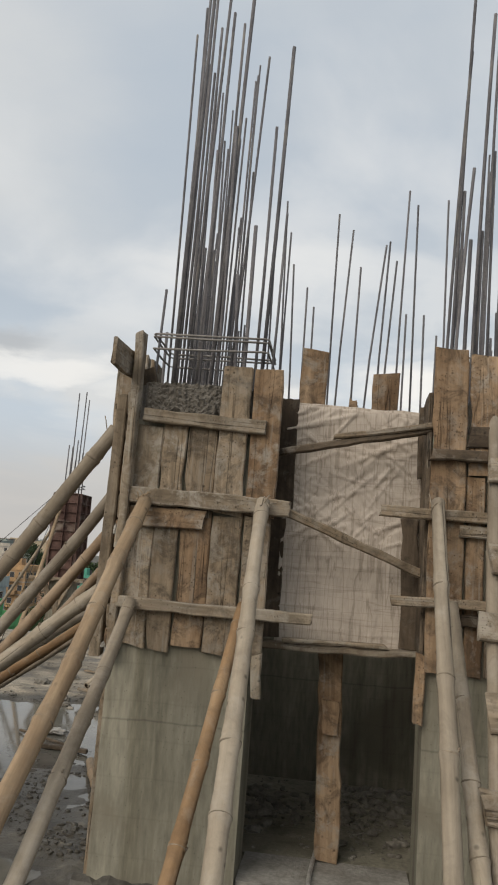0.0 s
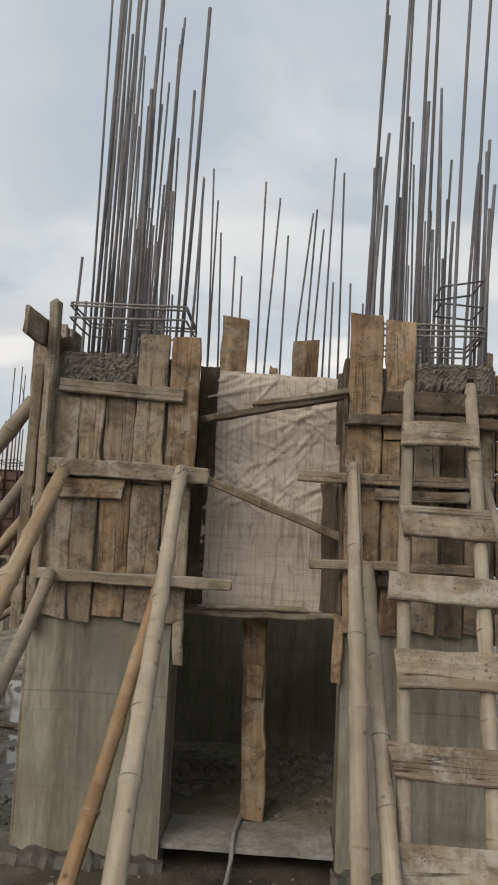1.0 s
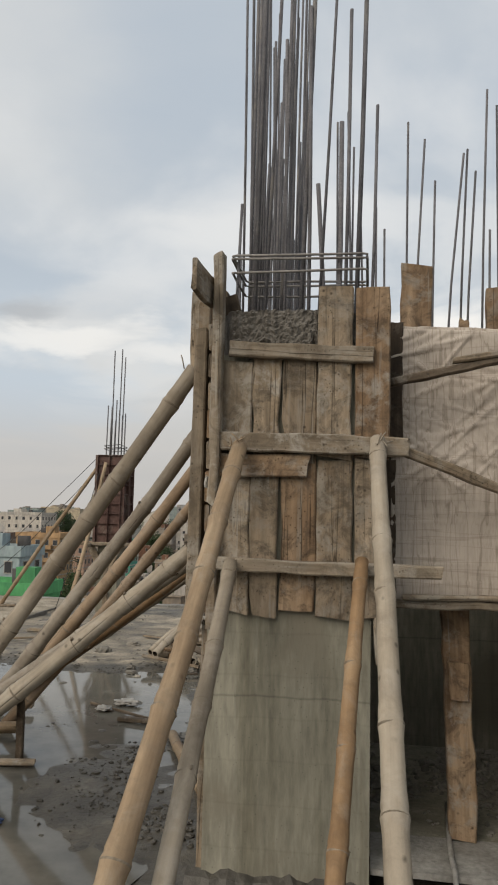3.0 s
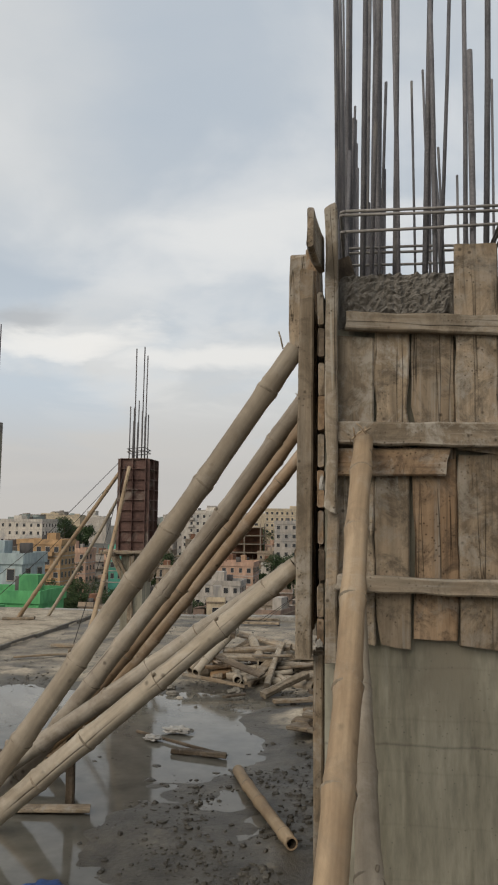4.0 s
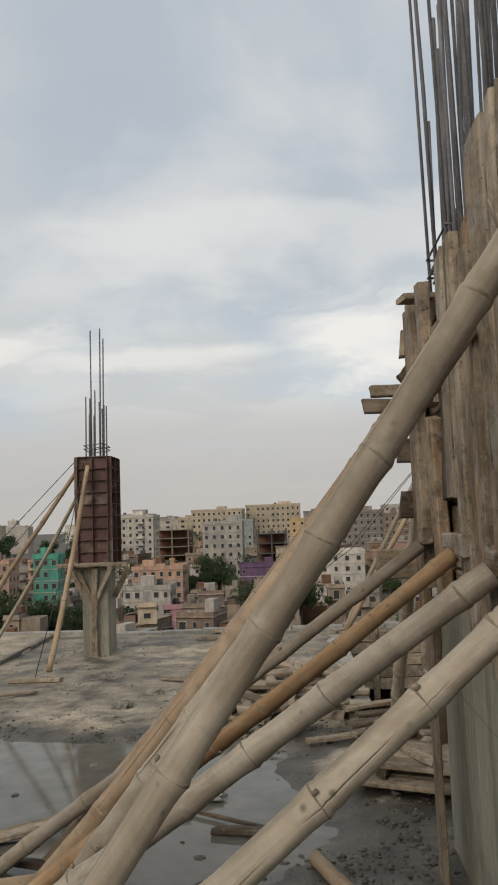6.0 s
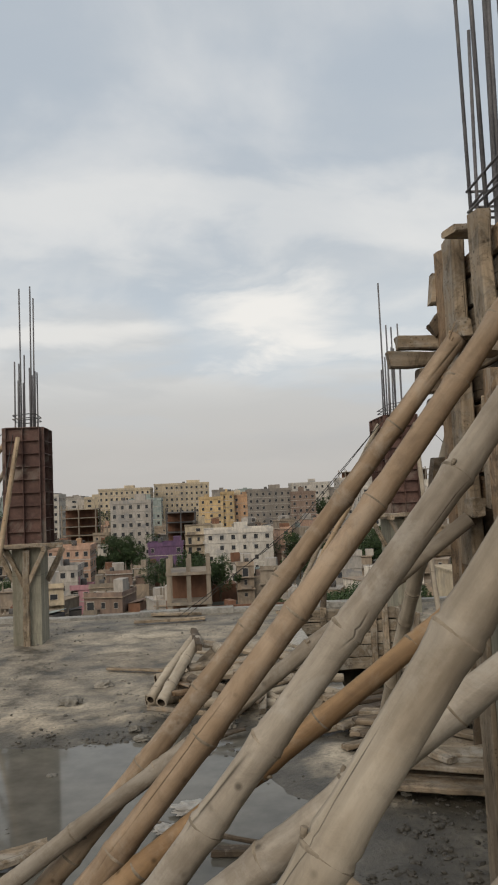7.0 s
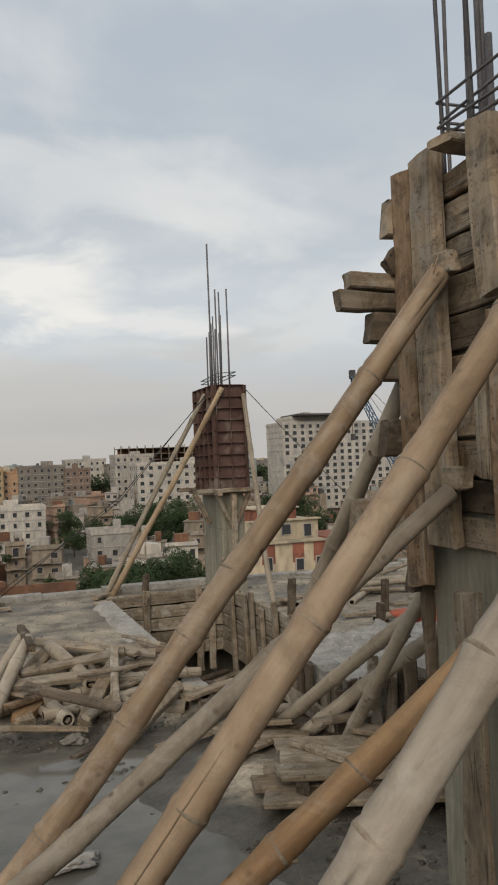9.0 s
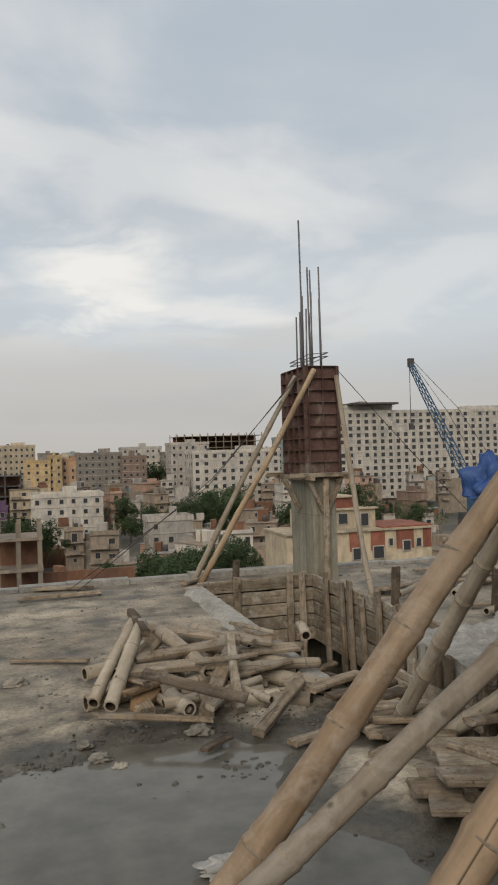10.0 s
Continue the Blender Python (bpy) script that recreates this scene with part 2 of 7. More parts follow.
def weathered(name, dark, mid, light, grime, splash, rough=0.85, fibre=(34, 34, 2.6), fibre_depth=0.34, splash_at=0.60, crack=0.007, crack_stretch=(14, 14, 0.35), vary=0.2, spot=0.8, spot_scale=24.0, crack_detail=3, blotch=1.0, runs=0.0):
    """Dirty wood: mottled tone, fibres and splits along the length, dark grime, nail holes and dried cement splashes."""
    m = bpy.data.materials.new(name)
    m.use_nodes = True
    n, l = m.node_tree.nodes, m.node_tree.links
    b = n["Principled BSDF"]
    tc, info = n.new("ShaderNodeTexCoord"), n.new("ShaderNodeObjectInfo")
    sc = n.new("ShaderNodeMath")
    sc.operation = "MULTIPLY"
    sc.inputs[1].default_value = 53.0
    l.new(info.outputs["Random"], sc.inputs[0])
    off = n.new("ShaderNodeVectorMath")
    off.operation = "ADD"
    l.new(tc.outputs["Object"], off.inputs[0])
    l.new(sc.outputs[0], off.inputs[1])
    here = off.outputs[0]

    def stretched(k):
        mp = n.new("ShaderNodeMapping")
        mp.inputs["Scale"].default_value = k
        l.new(here, mp.inputs["Vector"])
        return mp.outputs[0]

    def nz(s, detail, source=None, warp=0.0, r=0.62):
        t = n.new("ShaderNodeTexNoise")
        t.inputs["Scale"].default_value, t.inputs["Detail"].default_value = s, detail
        t.inputs["Roughness"].default_value, t.inputs["Distortion"].default_value = r, warp
        l.new(source or here, t.inputs["Vector"])
        return t.outputs["Fac"]

    def grey(lo, hi):
        return (lo, lo, lo), (hi, hi, hi)

    tone = nz(2.2, 7, stretched((2.4, 2.4, 0.8)), 0.5)
    col = ramp(n, l, tone, [(0.32, dark), (0.50, mid), (0.68, light)])
    fib = nz(1.0, 5, stretched(fibre), 0.2)
    lo, hi = grey(1.0 - fibre_depth, 1.12)
    col = blend(n, l, 1.0, col, ramp(n, l, fib, [(0.32, lo), (0.62, hi)]), "MULTIPLY")
    dirt = nz(8.5, 10, None, 0.8, 0.76)
    col = blend(n, l, ramp(n, l, dirt, [(0.47, (0.0, 0.0, 0.0)), (0.62, (0.8 * blotch,) * 3)]), col, grime)
    splat = nz(9.0, 10, None, 0.4, 0.72)
    zone = nz(1.3, 3)
    w = blend(n, l, 1.0, ramp(n, l, splat, [(splash_at - 0.08, (0.0, 0.0, 0.0)), (splash_at + 0.05, (0.85 * blotch,) * 3)]), ramp(n, l, zone, [(0.36, (0.1, 0.1, 0.1)), (0.56, (1.0, 1.0, 1.0))]), "MULTIPLY")
    col = blend(n, l, w, col, splash)
    if runs:
        # cement water and mud that ran down along the grain
        run = nz(1.0, 4, stretched((42, 42, 1.1)), 0.3)
        where = ramp(n, l, nz(2.6, 4, stretched((3, 3, 1.2))), [(0.44, (0.0, 0.0, 0.0)), (0.60, (runs,) * 3)])
        col = blend(n, l, blend(n, l, 1.0, ramp(n, l, run, [(0.56, (0.0, 0.0, 0.0)), (0.64, (1.0, 1.0, 1.0))]), where, "MULTIPLY"), col, splash)
        col = blend(n, l, blend(n, l, 1.0, ramp(n, l, run, [(0.33, (0.7, 0.7, 0.7)), (0.40, (0.0, 0.0, 0.0))]), where, "MULTIPLY"), col, grime)
        speck = n.new("ShaderNodeTexVoronoi")
        speck.inputs["Scale"].default_value = 60.0
        l.new(here, speck.inputs["Vector"])
        flecks = ramp(n, l, speck.outputs["Distance"], [(0.10, (0.85, 0.85, 0.85)), (0.26, (0.0, 0.0, 0.0))])
        col = blend(n, l, blend(n, l, 1.0, flecks, ramp(n, l, nz(4.0, 4), [(0.47, (0.0, 0.0, 0.0)), (0.56, (1.0, 1.0, 1.0))]), "MULTIPLY"), col, tuple(v * 0.45 for v in dark))
    vo = n.new("ShaderNodeTexVoronoi")
    vo.inputs["Scale"].default_value = spot_scale
    l.new(here, vo.inputs["Vector"])
    dots = ramp(n, l, vo.outputs["Distance"], [(0.07, (spot, spot, spot)), (0.20, (0.0, 0.0, 0.0))])
    pick = ramp(n, l, nz(7.0, 2), [(0.50, (0.0, 0.0, 0.0)), (0.58, (1.0, 1.0, 1.0))])
    col = blend(n, l, blend(n, l, 1.0, dots, pick, "MULTIPLY"), col, tuple(v * 0.28 for v in dark))
    line = None
    if crack:
        split = nz(1.0, crack_detail, stretched(crack_stretch), 0.1, 0.45)
        line = ramp(n, l, split, [(0.5 - crack, (0.0, 0.0, 0.0)), (0.5, (1.0, 1.0, 1.0)), (0.5 + crack, (0.0, 0.0, 0.0))])
        part_of = ramp(n, l, nz(2.0, 2), [(0.48, (0.0, 0.0, 0.0)), (0.56, (0.9, 0.9, 0.9))])
        line = blend(n, l, 1.0, line, part_of, "MULTIPLY")
        col = blend(n, l, line, col, tuple(v * 0.22 for v in dark))
    if vary:
        tint = ramp(n, l, info.outputs["Random"], [(0.0, (1 - vary, 1 - vary * 1.1, 1 - vary * 1.2)), (1.0, (1 + vary * 0.6,) * 3)])
        col = blend(n, l, 1.0, col, tint, "MULTIPLY")
    l.new(col, b.inputs["Base Color"])
    b.inputs["Roughness"].default_value = rough
    b.inputs["Specular IOR Level"].default_value = 0.25
    hsum = n.new("ShaderNodeMath")
    hsum.operation = "MULTIPLY_ADD"
    l.new(splat, hsum.inputs[0])
    hsum.inputs[1].default_value = 0.8
    l.new(fib, hsum.inputs[2])
    top = hsum.outputs[0]
    if line is not None:
        cut = n.new("ShaderNodeMath")
        cut.operation = "SUBTRACT"
        l.new(top, cut.inputs[0])
        l.new(line, cut.inputs[1])
        top = cut.outputs[0]
    bp = n.new("ShaderNodeBump")
    bp.inputs["Strength"].default_value, bp.inputs["Distance"].default_value = 0.55, 0.006
    l.new(top, bp.inputs["Height"])
    l.new(bp.outputs[0], b.inputs["Normal"])
    MATS[name] = m
    return m


CEMENT = (0.30, 0.275, 0.235)
m_board = weathered("weathered_board", (0.150, 0.113, 0.074), (0.265, 0.208, 0.145), (0.380, 0.308, 0.224), (0.075, 0.062, 0.046), CEMENT, 0.88, splash_at=0.56, vary=0.24, runs=0.75)
m_board_red = weathered("reddish_board", (0.140, 0.088, 0.050), (0.265, 0.182, 0.112), (0.380, 0.278, 0.182), (0.070, 0.050, 0.034), CEMENT, 0.88, splash_at=0.60, vary=0.2, runs=0.6)
m_ledger = weathered("muddy_ledger", (0.145, 0.112, 0.076), (0.240, 0.194, 0.140), (0.330, 0.278, 0.210), (0.115, 0.094, 0.068), (0.34, 0.315, 0.27), 0.88, splash_at=0.55, vary=0.2, runs=0.5)
# dark board colour; on the reveal boards it stands in for shade
m_board_dark = weathered("dark_board", (0.050, 0.036, 0.024), (0.100, 0.076, 0.053), (0.165, 0.130, 0.094), (0.036, 0.029, 0.022), (0.21, 0.19, 0.16), 0.8, splash_at=0.62, vary=0.22)
CULM = (22, 22, 0.7)
m_bamboo = weathered("grey_bamboo", (0.195, 0.160, 0.117), (0.300, 0.256, 0.196), (0.390, 0.342, 0.270), (0.180, 0.152, 0.117), (0.41, 0.38, 0.33), 0.75, CULM, 0.24, 0.57, 0.005, (6, 6, 0.12), 0.16, 0.7, 17.0, 0, 0.45)
m_bamboo_tan = weathered("tan_bamboo", (0.195, 0.133, 0.080), (0.300, 0.221, 0.140), (0.385, 0.300, 0.204), (0.155, 0.118, 0.082), (0.36, 0.32, 0.26), 0.72, CULM, 0.24, 0.59, 0.005, (6, 6, 0.12), 0.12, 0.7, 17.0, 0, 0.45)
m_bamboo_brown = weathered("brown_bamboo", (0.160, 0.094, 0.046), (0.268, 0.172, 0.092), (0.350, 0.245, 0.145), (0.120, 0.084, 0.054), (0.34, 0.285, 0.22), 0.70, CULM, 0.24, 0.60, 0.005, (6, 6, 0.12), 0.10, 0.7, 17.0, 0, 0.45)
m_bamboo_amber = weathered("amber_bamboo", (0.146, 0.098, 0.059), (0.234, 0.168, 0.109), (0.312, 0.238, 0.168), (0.112, 0.080, 0.056), (0.33, 0.29, 0.24), 0.74, CULM, 0.30, 0.575, 0.005, (6, 6, 0.12), 0.12, 0.7, 17.0, 0, 0.45)
# grey bamboo darkened for shaded side props, slightly greyer, with mud splashes
m_bamboo_shaded = weathered("shaded_splashed_bamboo", (0.165, 0.136, 0.104), (0.255, 0.218, 0.172), (0.340, 0.298, 0.240), (0.140, 0.116, 0.090), (0.40, 0.375, 0.33), 0.78, CULM, 0.28, 0.56, 0.005, (6, 6, 0.12), 0.16, 0.7, 17.0, 0, 0.45)
m_node = surface("bamboo_node", (0.125, 0.098, 0.068), (0.300, 0.252, 0.190), 14, (2, 2, 2), 0.8, 0.4, 30, 0.2)
# near-black for the bore faces: shade inside the culm, put in as colour
m_hollow = surface("hollow_shade", (0.03, 0.02, 0.012), (0.06, 0.045, 0.03), 8, rough=0.9, vary=0.0)
m_concrete = surface("stained_concrete", (0.178, 0.167, 0.127), (0.315, 0.298, 0.236), 2.0, (1.8, 1.8, 0.35), 0.85, 0.35, 24, 0.0, stain=(0.180, 0.163, 0.124), stain_scale=1.8, stain_at=0.55, world_space=True, drip=0.6, joint=0.75)
m_concrete_wet = surface("fresh_concrete", (0.098, 0.088, 0.074), (0.190, 0.174, 0.150), 16, (1, 1, 1), 0.6, 0.9, 60, 0.0, world_space=True)
m_rebar = surface("rusty_rebar", (0.098, 0.096, 0.104), (0.208, 0.203, 0.212), 5, (1, 1, 1), 0.65, 0.6, 120, 0.22, metal=0.25, stain=(0.24, 0.225, 0.205), stain_scale=2.5, stain_at=0.57)
m_steel = surface("rusty_red_form_steel", (0.070, 0.036, 0.030), (0.150, 0.088, 0.070), 3.0, (1, 1, 1), 0.7, 0.2, 30, 0.12, stain=(0.185, 0.150, 0.125), stain_scale=3.6, stain_at=0.53)
m_wire = surface("dark_wire", (0.03, 0.028, 0.026), (0.06, 0.055, 0.05), 10, rough=0.5, vary=0.0, metal=0.3)
m_stone = surface("rubble", (0.165, 0.152, 0.128), (0.335, 0.315, 0.275), 9, rough=0.85, bump=0.5, vary=0.35)
m_mudstone = surface("wet_mud_clods", (0.042, 0.038, 0.032), (0.105, 0.096, 0.080), 9, rough=0.5, bump=0.6, vary=0.0, world_space=True)
m_cement = surface("pale_cement_crust", (0.22, 0.208, 0.185), (0.40, 0.385, 0.35), 7, rough=0.9, bump=0.5, vary=0.0, world_space=True)
m_rag = surface("dirty_white_plastic", (0.20, 0.19, 0.175), (0.46, 0.445, 0.41), 9, rough=0.45, bump=0.2, vary=0.1)
m_red = surface("orange_red_tarp", (0.30, 0.06, 0.03), (0.50, 0.13, 0.07), 5, rough=0.6, vary=0.0)
m_bluetarp = surface("blue_tarp", (0.02, 0.05, 0.16), (0.05, 0.11, 0.30), 5, rough=0.55, vary=0.0)


def slab_material():
    """Bare slab: pale and dusty where it stands proud, dark and glossy where it has just drained."""
    m = bpy.data.materials.new("muddy_slab")
    m.use_nodes = True
    n, l = m.node_tree.nodes, m.node_tree.links
    b = n["Principled BSDF"]
    geo = n.new("ShaderNodeNewGeometry")
    sep = n.new("ShaderNodeSeparateXYZ")
    l.new(geo.outputs["Position"], sep.inputs[0])

    def nz(s, d, dist=0.0):
        t = n.new("ShaderNodeTexNoise")
        t.inputs["Scale"].default_value, t.inputs["Detail"].default_value, t.inputs["Distortion"].default_value = s, d, dist
        t.inputs["Roughness"].default_value = 0.62
        l.new(geo.outputs["Position"], t.inputs["Vector"])
        return t.outputs["Fac"]

    big, mid, fine = nz(0.7, 7, 0.4), nz(4.0, 9, 0.3), nz(38.0, 5)
    dry = ramp(n, l, big, [(0.34, (0.265, 0.222, 0.165)), (0.62, (0.415, 0.362, 0.280))])
    wear = ramp(n, l, mid, [(0.36, (0.52, 0.50, 0.46)), (0.46, (0.94, 0.93, 0.92)), (0.62, (1.10, 1.09, 1.08))])
    dry = blend(n, l, 0.9, dry, wear, "MULTIPLY")
    patch = ramp(n, l, nz(1.9, 8, 0.9), [(0.52, (0.0, 0.0, 0.0)), (0.60, (0.45, 0.45, 0.45))])
    dry = blend(n, l, patch, dry, (0.185, 0.160, 0.124))
    grit = ramp(n, l, fine, [(0.32, (0.50, 0.50, 0.50)), (0.50, (1.0, 1.0, 1.0)), (0.66, (1.22, 1.22, 1.2))])
    dry = blend(n, l, 0.75, dry, grit, "MULTIPLY")
    crumb = n.new("ShaderNodeTexVoronoi")
    crumb.inputs["Scale"].default_value = 24.0
    l.new(geo.outputs["Position"], crumb.inputs["Vector"])
    bits = blend(n, l, 1.0, ramp(n, l, crumb.outputs["Distance"], [(0.10, (1.0, 1.0, 1.0)), (0.24, (0.0, 0.0, 0.0))]), ramp(n, l, nz(9.0, 3), [(0.50, (0.0, 0.0, 0.0)), (0.60, (0.7, 0.7, 0.7))]), "MULTIPLY")
    dry = blend(n, l, bits, dry, (0.12, 0.108, 0.09))
    mud = ramp(n, l, mid, [(0.35, (0.040, 0.035, 0.026)), (0.60, (0.088, 0.078, 0.060)), (0.70, (0.15, 0.135, 0.107))])
    mud = blend(n, l, 0.8, mud, grit, "MULTIPLY")
    hgt = n.new("ShaderNodeMath")
    hgt.operation = "MULTIPLY_ADD"
    l.new(mid, hgt.inputs[0])
    hgt.inputs[1].default_value = 0.03
    l.new(sep.outputs[2], hgt.inputs[2])
    wet = n.new("ShaderNodeMapRange")
    wet.inputs[1].default_value, wet.inputs[2].default_value = 0.032, 0.052
    l.new(hgt.outputs[0], wet.inputs[0])
    col = blend(n, l, wet.outputs[0], mud, dry)
    l.new(col, b.inputs["Base Color"])
    rg = n.new("ShaderNodeMapRange")
    rg.inputs[3].default_value, rg.inputs[4].default_value = 0.50, 0.92
    l.new(wet.outputs[0], rg.inputs[0])
    l.new(rg.outputs[0], b.inputs["Roughness"])
    bp = n.new("ShaderNodeBump")
    bp.inputs["Strength"].default_value, bp.inputs["Distance"].default_value = 0.9, 0.016
    both = n.new("ShaderNodeMath")
    both.operation = "MULTIPLY_ADD"
    l.new(fine, both.inputs[0])
    both.inputs[1].default_value = 0.35
    l.new(mid, both.inputs[2])
    l.new(both.outputs[0], bp.inputs["Height"])
    l.new(bp.outputs[0], b.inputs["Normal"])
    return m


m_slab = slab_material()


def plain(name, colour, rough=0.6, metal=0.0):
    m = bpy.data.materials.new(name)
    m.use_nodes = True
    b = m.node_tree.nodes["Principled BSDF"]
    b.inputs["Base Color"].default_value = (*colour, 1)
    b.inputs["Roughness"].default_value, b.inputs["Metallic"].default_value = rough, metal
    return m


m_water = surface("muddy_water", (0.105, 0.100, 0.086), (0.15, 0.143, 0.122), 0.8, rough=0.16, bump=0.0, fine=6, vary=0.0, world_space=True, gloss=-0.08)
for node in m_water.node_tree.nodes:
    if node.type == "MAP_RANGE":
        node.inputs[3].default_value, node.inputs[4].default_value = 0.05, 0.10


def sheet_material():
    """Dusty woven sacking: mottled dirt, faint crossing threads and cement drips."""
    m = surface("beige_woven_sheet", (0.39, 0.335, 0.28), (0.52, 0.46, 0.395), 2.5, (1, 1, 0.5), 0.6, 0.10, 30, 0.0, stain=(0.32, 0.275, 0.228), stain_scale=2.6, stain_at=0.58, grain=0.3)
    n, l = m.node_tree.nodes, m.node_tree.links
    b = n["Principled BSDF"]
    old = b.inputs["Base Color"].links[0].from_socket
    tc = n.new("ShaderNodeTexCoord")
    for scale, amount, wide in (((24, 24, 0.9), 0.85, 0.028), ((1.2, 1.2, 22), 0.55, 0.018), ((60, 60, 3.0), 0.30, 0.04)):
        mp = n.new("ShaderNodeMapping")
        mp.inputs["Scale"].default_value = scale
        l.new(tc.outputs["Object"], mp.inputs["Vector"])
        t = n.new("ShaderNodeTexNoise")
        t.inputs["Scale"].default_value, t.inputs["Detail"].default_value = 1.0, 2.0
        l.new(mp.outputs[0], t.inputs["Vector"])
        lines = ramp(n, l, t.outputs["Fac"], [(0.5 - wide, (1.0, 1.0, 1.0)), (0.5, (0.62, 0.60, 0.57)), (0.5 + wide, (1.0, 1.0, 1.0))])
        old = blend(n, l, amount, old, lines, "MULTIPLY")
    l.new(old, b.inputs["Base Color"])
    return m


m_sheet = sheet_material()


# ---------------------------------------------------------------- mesh helpers
def empty(name, at, label, category, group="", kind=""):
    ob = new(name)
    ob.location = at
    return tagged(ob, label, category, group, kind)


def world_of(ob):
    return ob.matrix_basis if ob.parent is None else world_of(ob.parent) @ ob.matrix_parent_inverse @ ob.matrix_basis


def attach(ob, parent):
    """Parents ob and keeps its place."""
    if parent is not None:
        ob.parent = parent
        ob.matrix_parent_inverse = world_of(parent).inverted()
    return ob


def mesh_object(name, bm, material, parent=None, matrix=None, label="", smooth=False):
    me = bpy.data.meshes.new(name)
    bmesh.ops.recalc_face_normals(bm, faces=bm.faces)
    bm.to_mesh(me)
    bm.free()
    for m in (material if isinstance(material, (list, tuple)) else (material,)):
        me.materials.append(m)
    if smooth:
        for p in me.polygons:
            p.use_smooth = True
    ob = new(name, me)
    if matrix is not None:
        ob.matrix_basis = matrix
    attach(ob, parent)
    return tagged(ob, label) if label else ob


def part(name, bm, material, parent, label=""):
    return mesh_object(name, bm, material, parent, None, label)


def box_into(bm, x0, x1, y0, y1, z0, z1, mat=0):
    v = [bm.verts.new(p) for p in ((x0, y0, z0), (x1, y0, z0), (x1, y1, z0), (x0, y1, z0), (x0, y0, z1), (x1, y0, z1), (x1, y1, z1), (x0, y1, z1))]
    for f in ((0, 3, 2, 1), (4, 5, 6, 7), (0, 1, 5, 4), (1, 2, 6, 5), (2, 3, 7, 6), (3, 0, 4, 7)):
        bm.faces.new([v[i] for i in f]).material_index = mat


def boxes(*rows):
    bm = bmesh.new()
    for r in rows:
        box_into(bm, *r)
    return bm


def along(a, b, side):
    """A frame of axes at a: local z runs to b, local y points as near as can be to side."""
    a, b, side = Vector(a), Vector(b), Vector(side)
    z = (b - a).normalized()
    y = (side - z * side.dot(z)).normalized()
    x = y.cross(z)
    return Matrix((x, y, z)).transposed().to_4x4(), (b - a).length


def plank(a, b, width, thick, side, material, parent=None, name="board", rough=0.004, label="", seed=None):
    """A sawn board from a to b, its face towards side: chamfered, slightly wavy, with uneven ends."""
    rot, length = along(a, b, side)
    rnd = random.Random(seed if seed is not None else hash((round(a[0], 3), round(a[1], 3), round(a[2], 3), round(b[2], 3))) & 0xFFFF)
    n = max(4, int(length / 0.085))
    bm = bmesh.new()
    rings = []
    c = min(0.006, thick * 0.22)
    cut0, cut1 = rnd.uniform(-0.012, 0.012), rnd.uniform(-0.012, 0.012)
    bow, twist = rnd.uniform(-0.005, 0.005), rnd.uniform(-0.03, 0.03)
    nick = min(0.014, width * 0.12)
    for i in range(n + 1):
        s = i / n
        wl_ = width / 2 + rnd.uniform(-rough, rough * 0.6) - (nick * rnd.random() if rnd.random() < 0.14 else 0)
        wr_ = width / 2 + rnd.uniform(-rough, rough * 0.6) - (nick * rnd.random() if rnd.random() < 0.14 else 0)
        t = thick / 2 + rnd.uniform(-rough, rough) * 0.3
        shift = bow * math.sin(math.pi * s)
        k = twist * (s - 0.5)
        ring = []
        for px, py in ((-wl_, -t + c), (-wl_ + c, -t), (0.0, -t + rnd.uniform(-0.001, 0.001)), (wr_ - c, -t), (wr_, -t + c), (wr_, t - c), (wr_ - c, t), (0.0, t + rnd.uniform(-0.001, 0.001)), (-wl_ + c, t), (-wl_, t - c)):
            z = s * length
            if i == 0:
                z += cut0 * px / width * 2 + rnd.uniform(-0.004, 0.006)
            elif i == n:
                z += cut1 * px / width * 2 + rnd.uniform(-0.007, 0.005)
            ring.append(bm.verts.new((px - py * k + shift, py + px * k + shift, z)))
        rings.append(ring)
    for r0, r1 in zip(rings, rings[1:]):
        for k in range(10):
            bm.faces.new((r0[k], r0[(k + 1) % 10], r1[(k + 1) % 10], r1[k]))
    bm.faces.new(rings[0])
    bm.faces.new(rings[-1])
    return mesh_object(name, bm, material, parent, Matrix.Translation(a) @ rot, label)


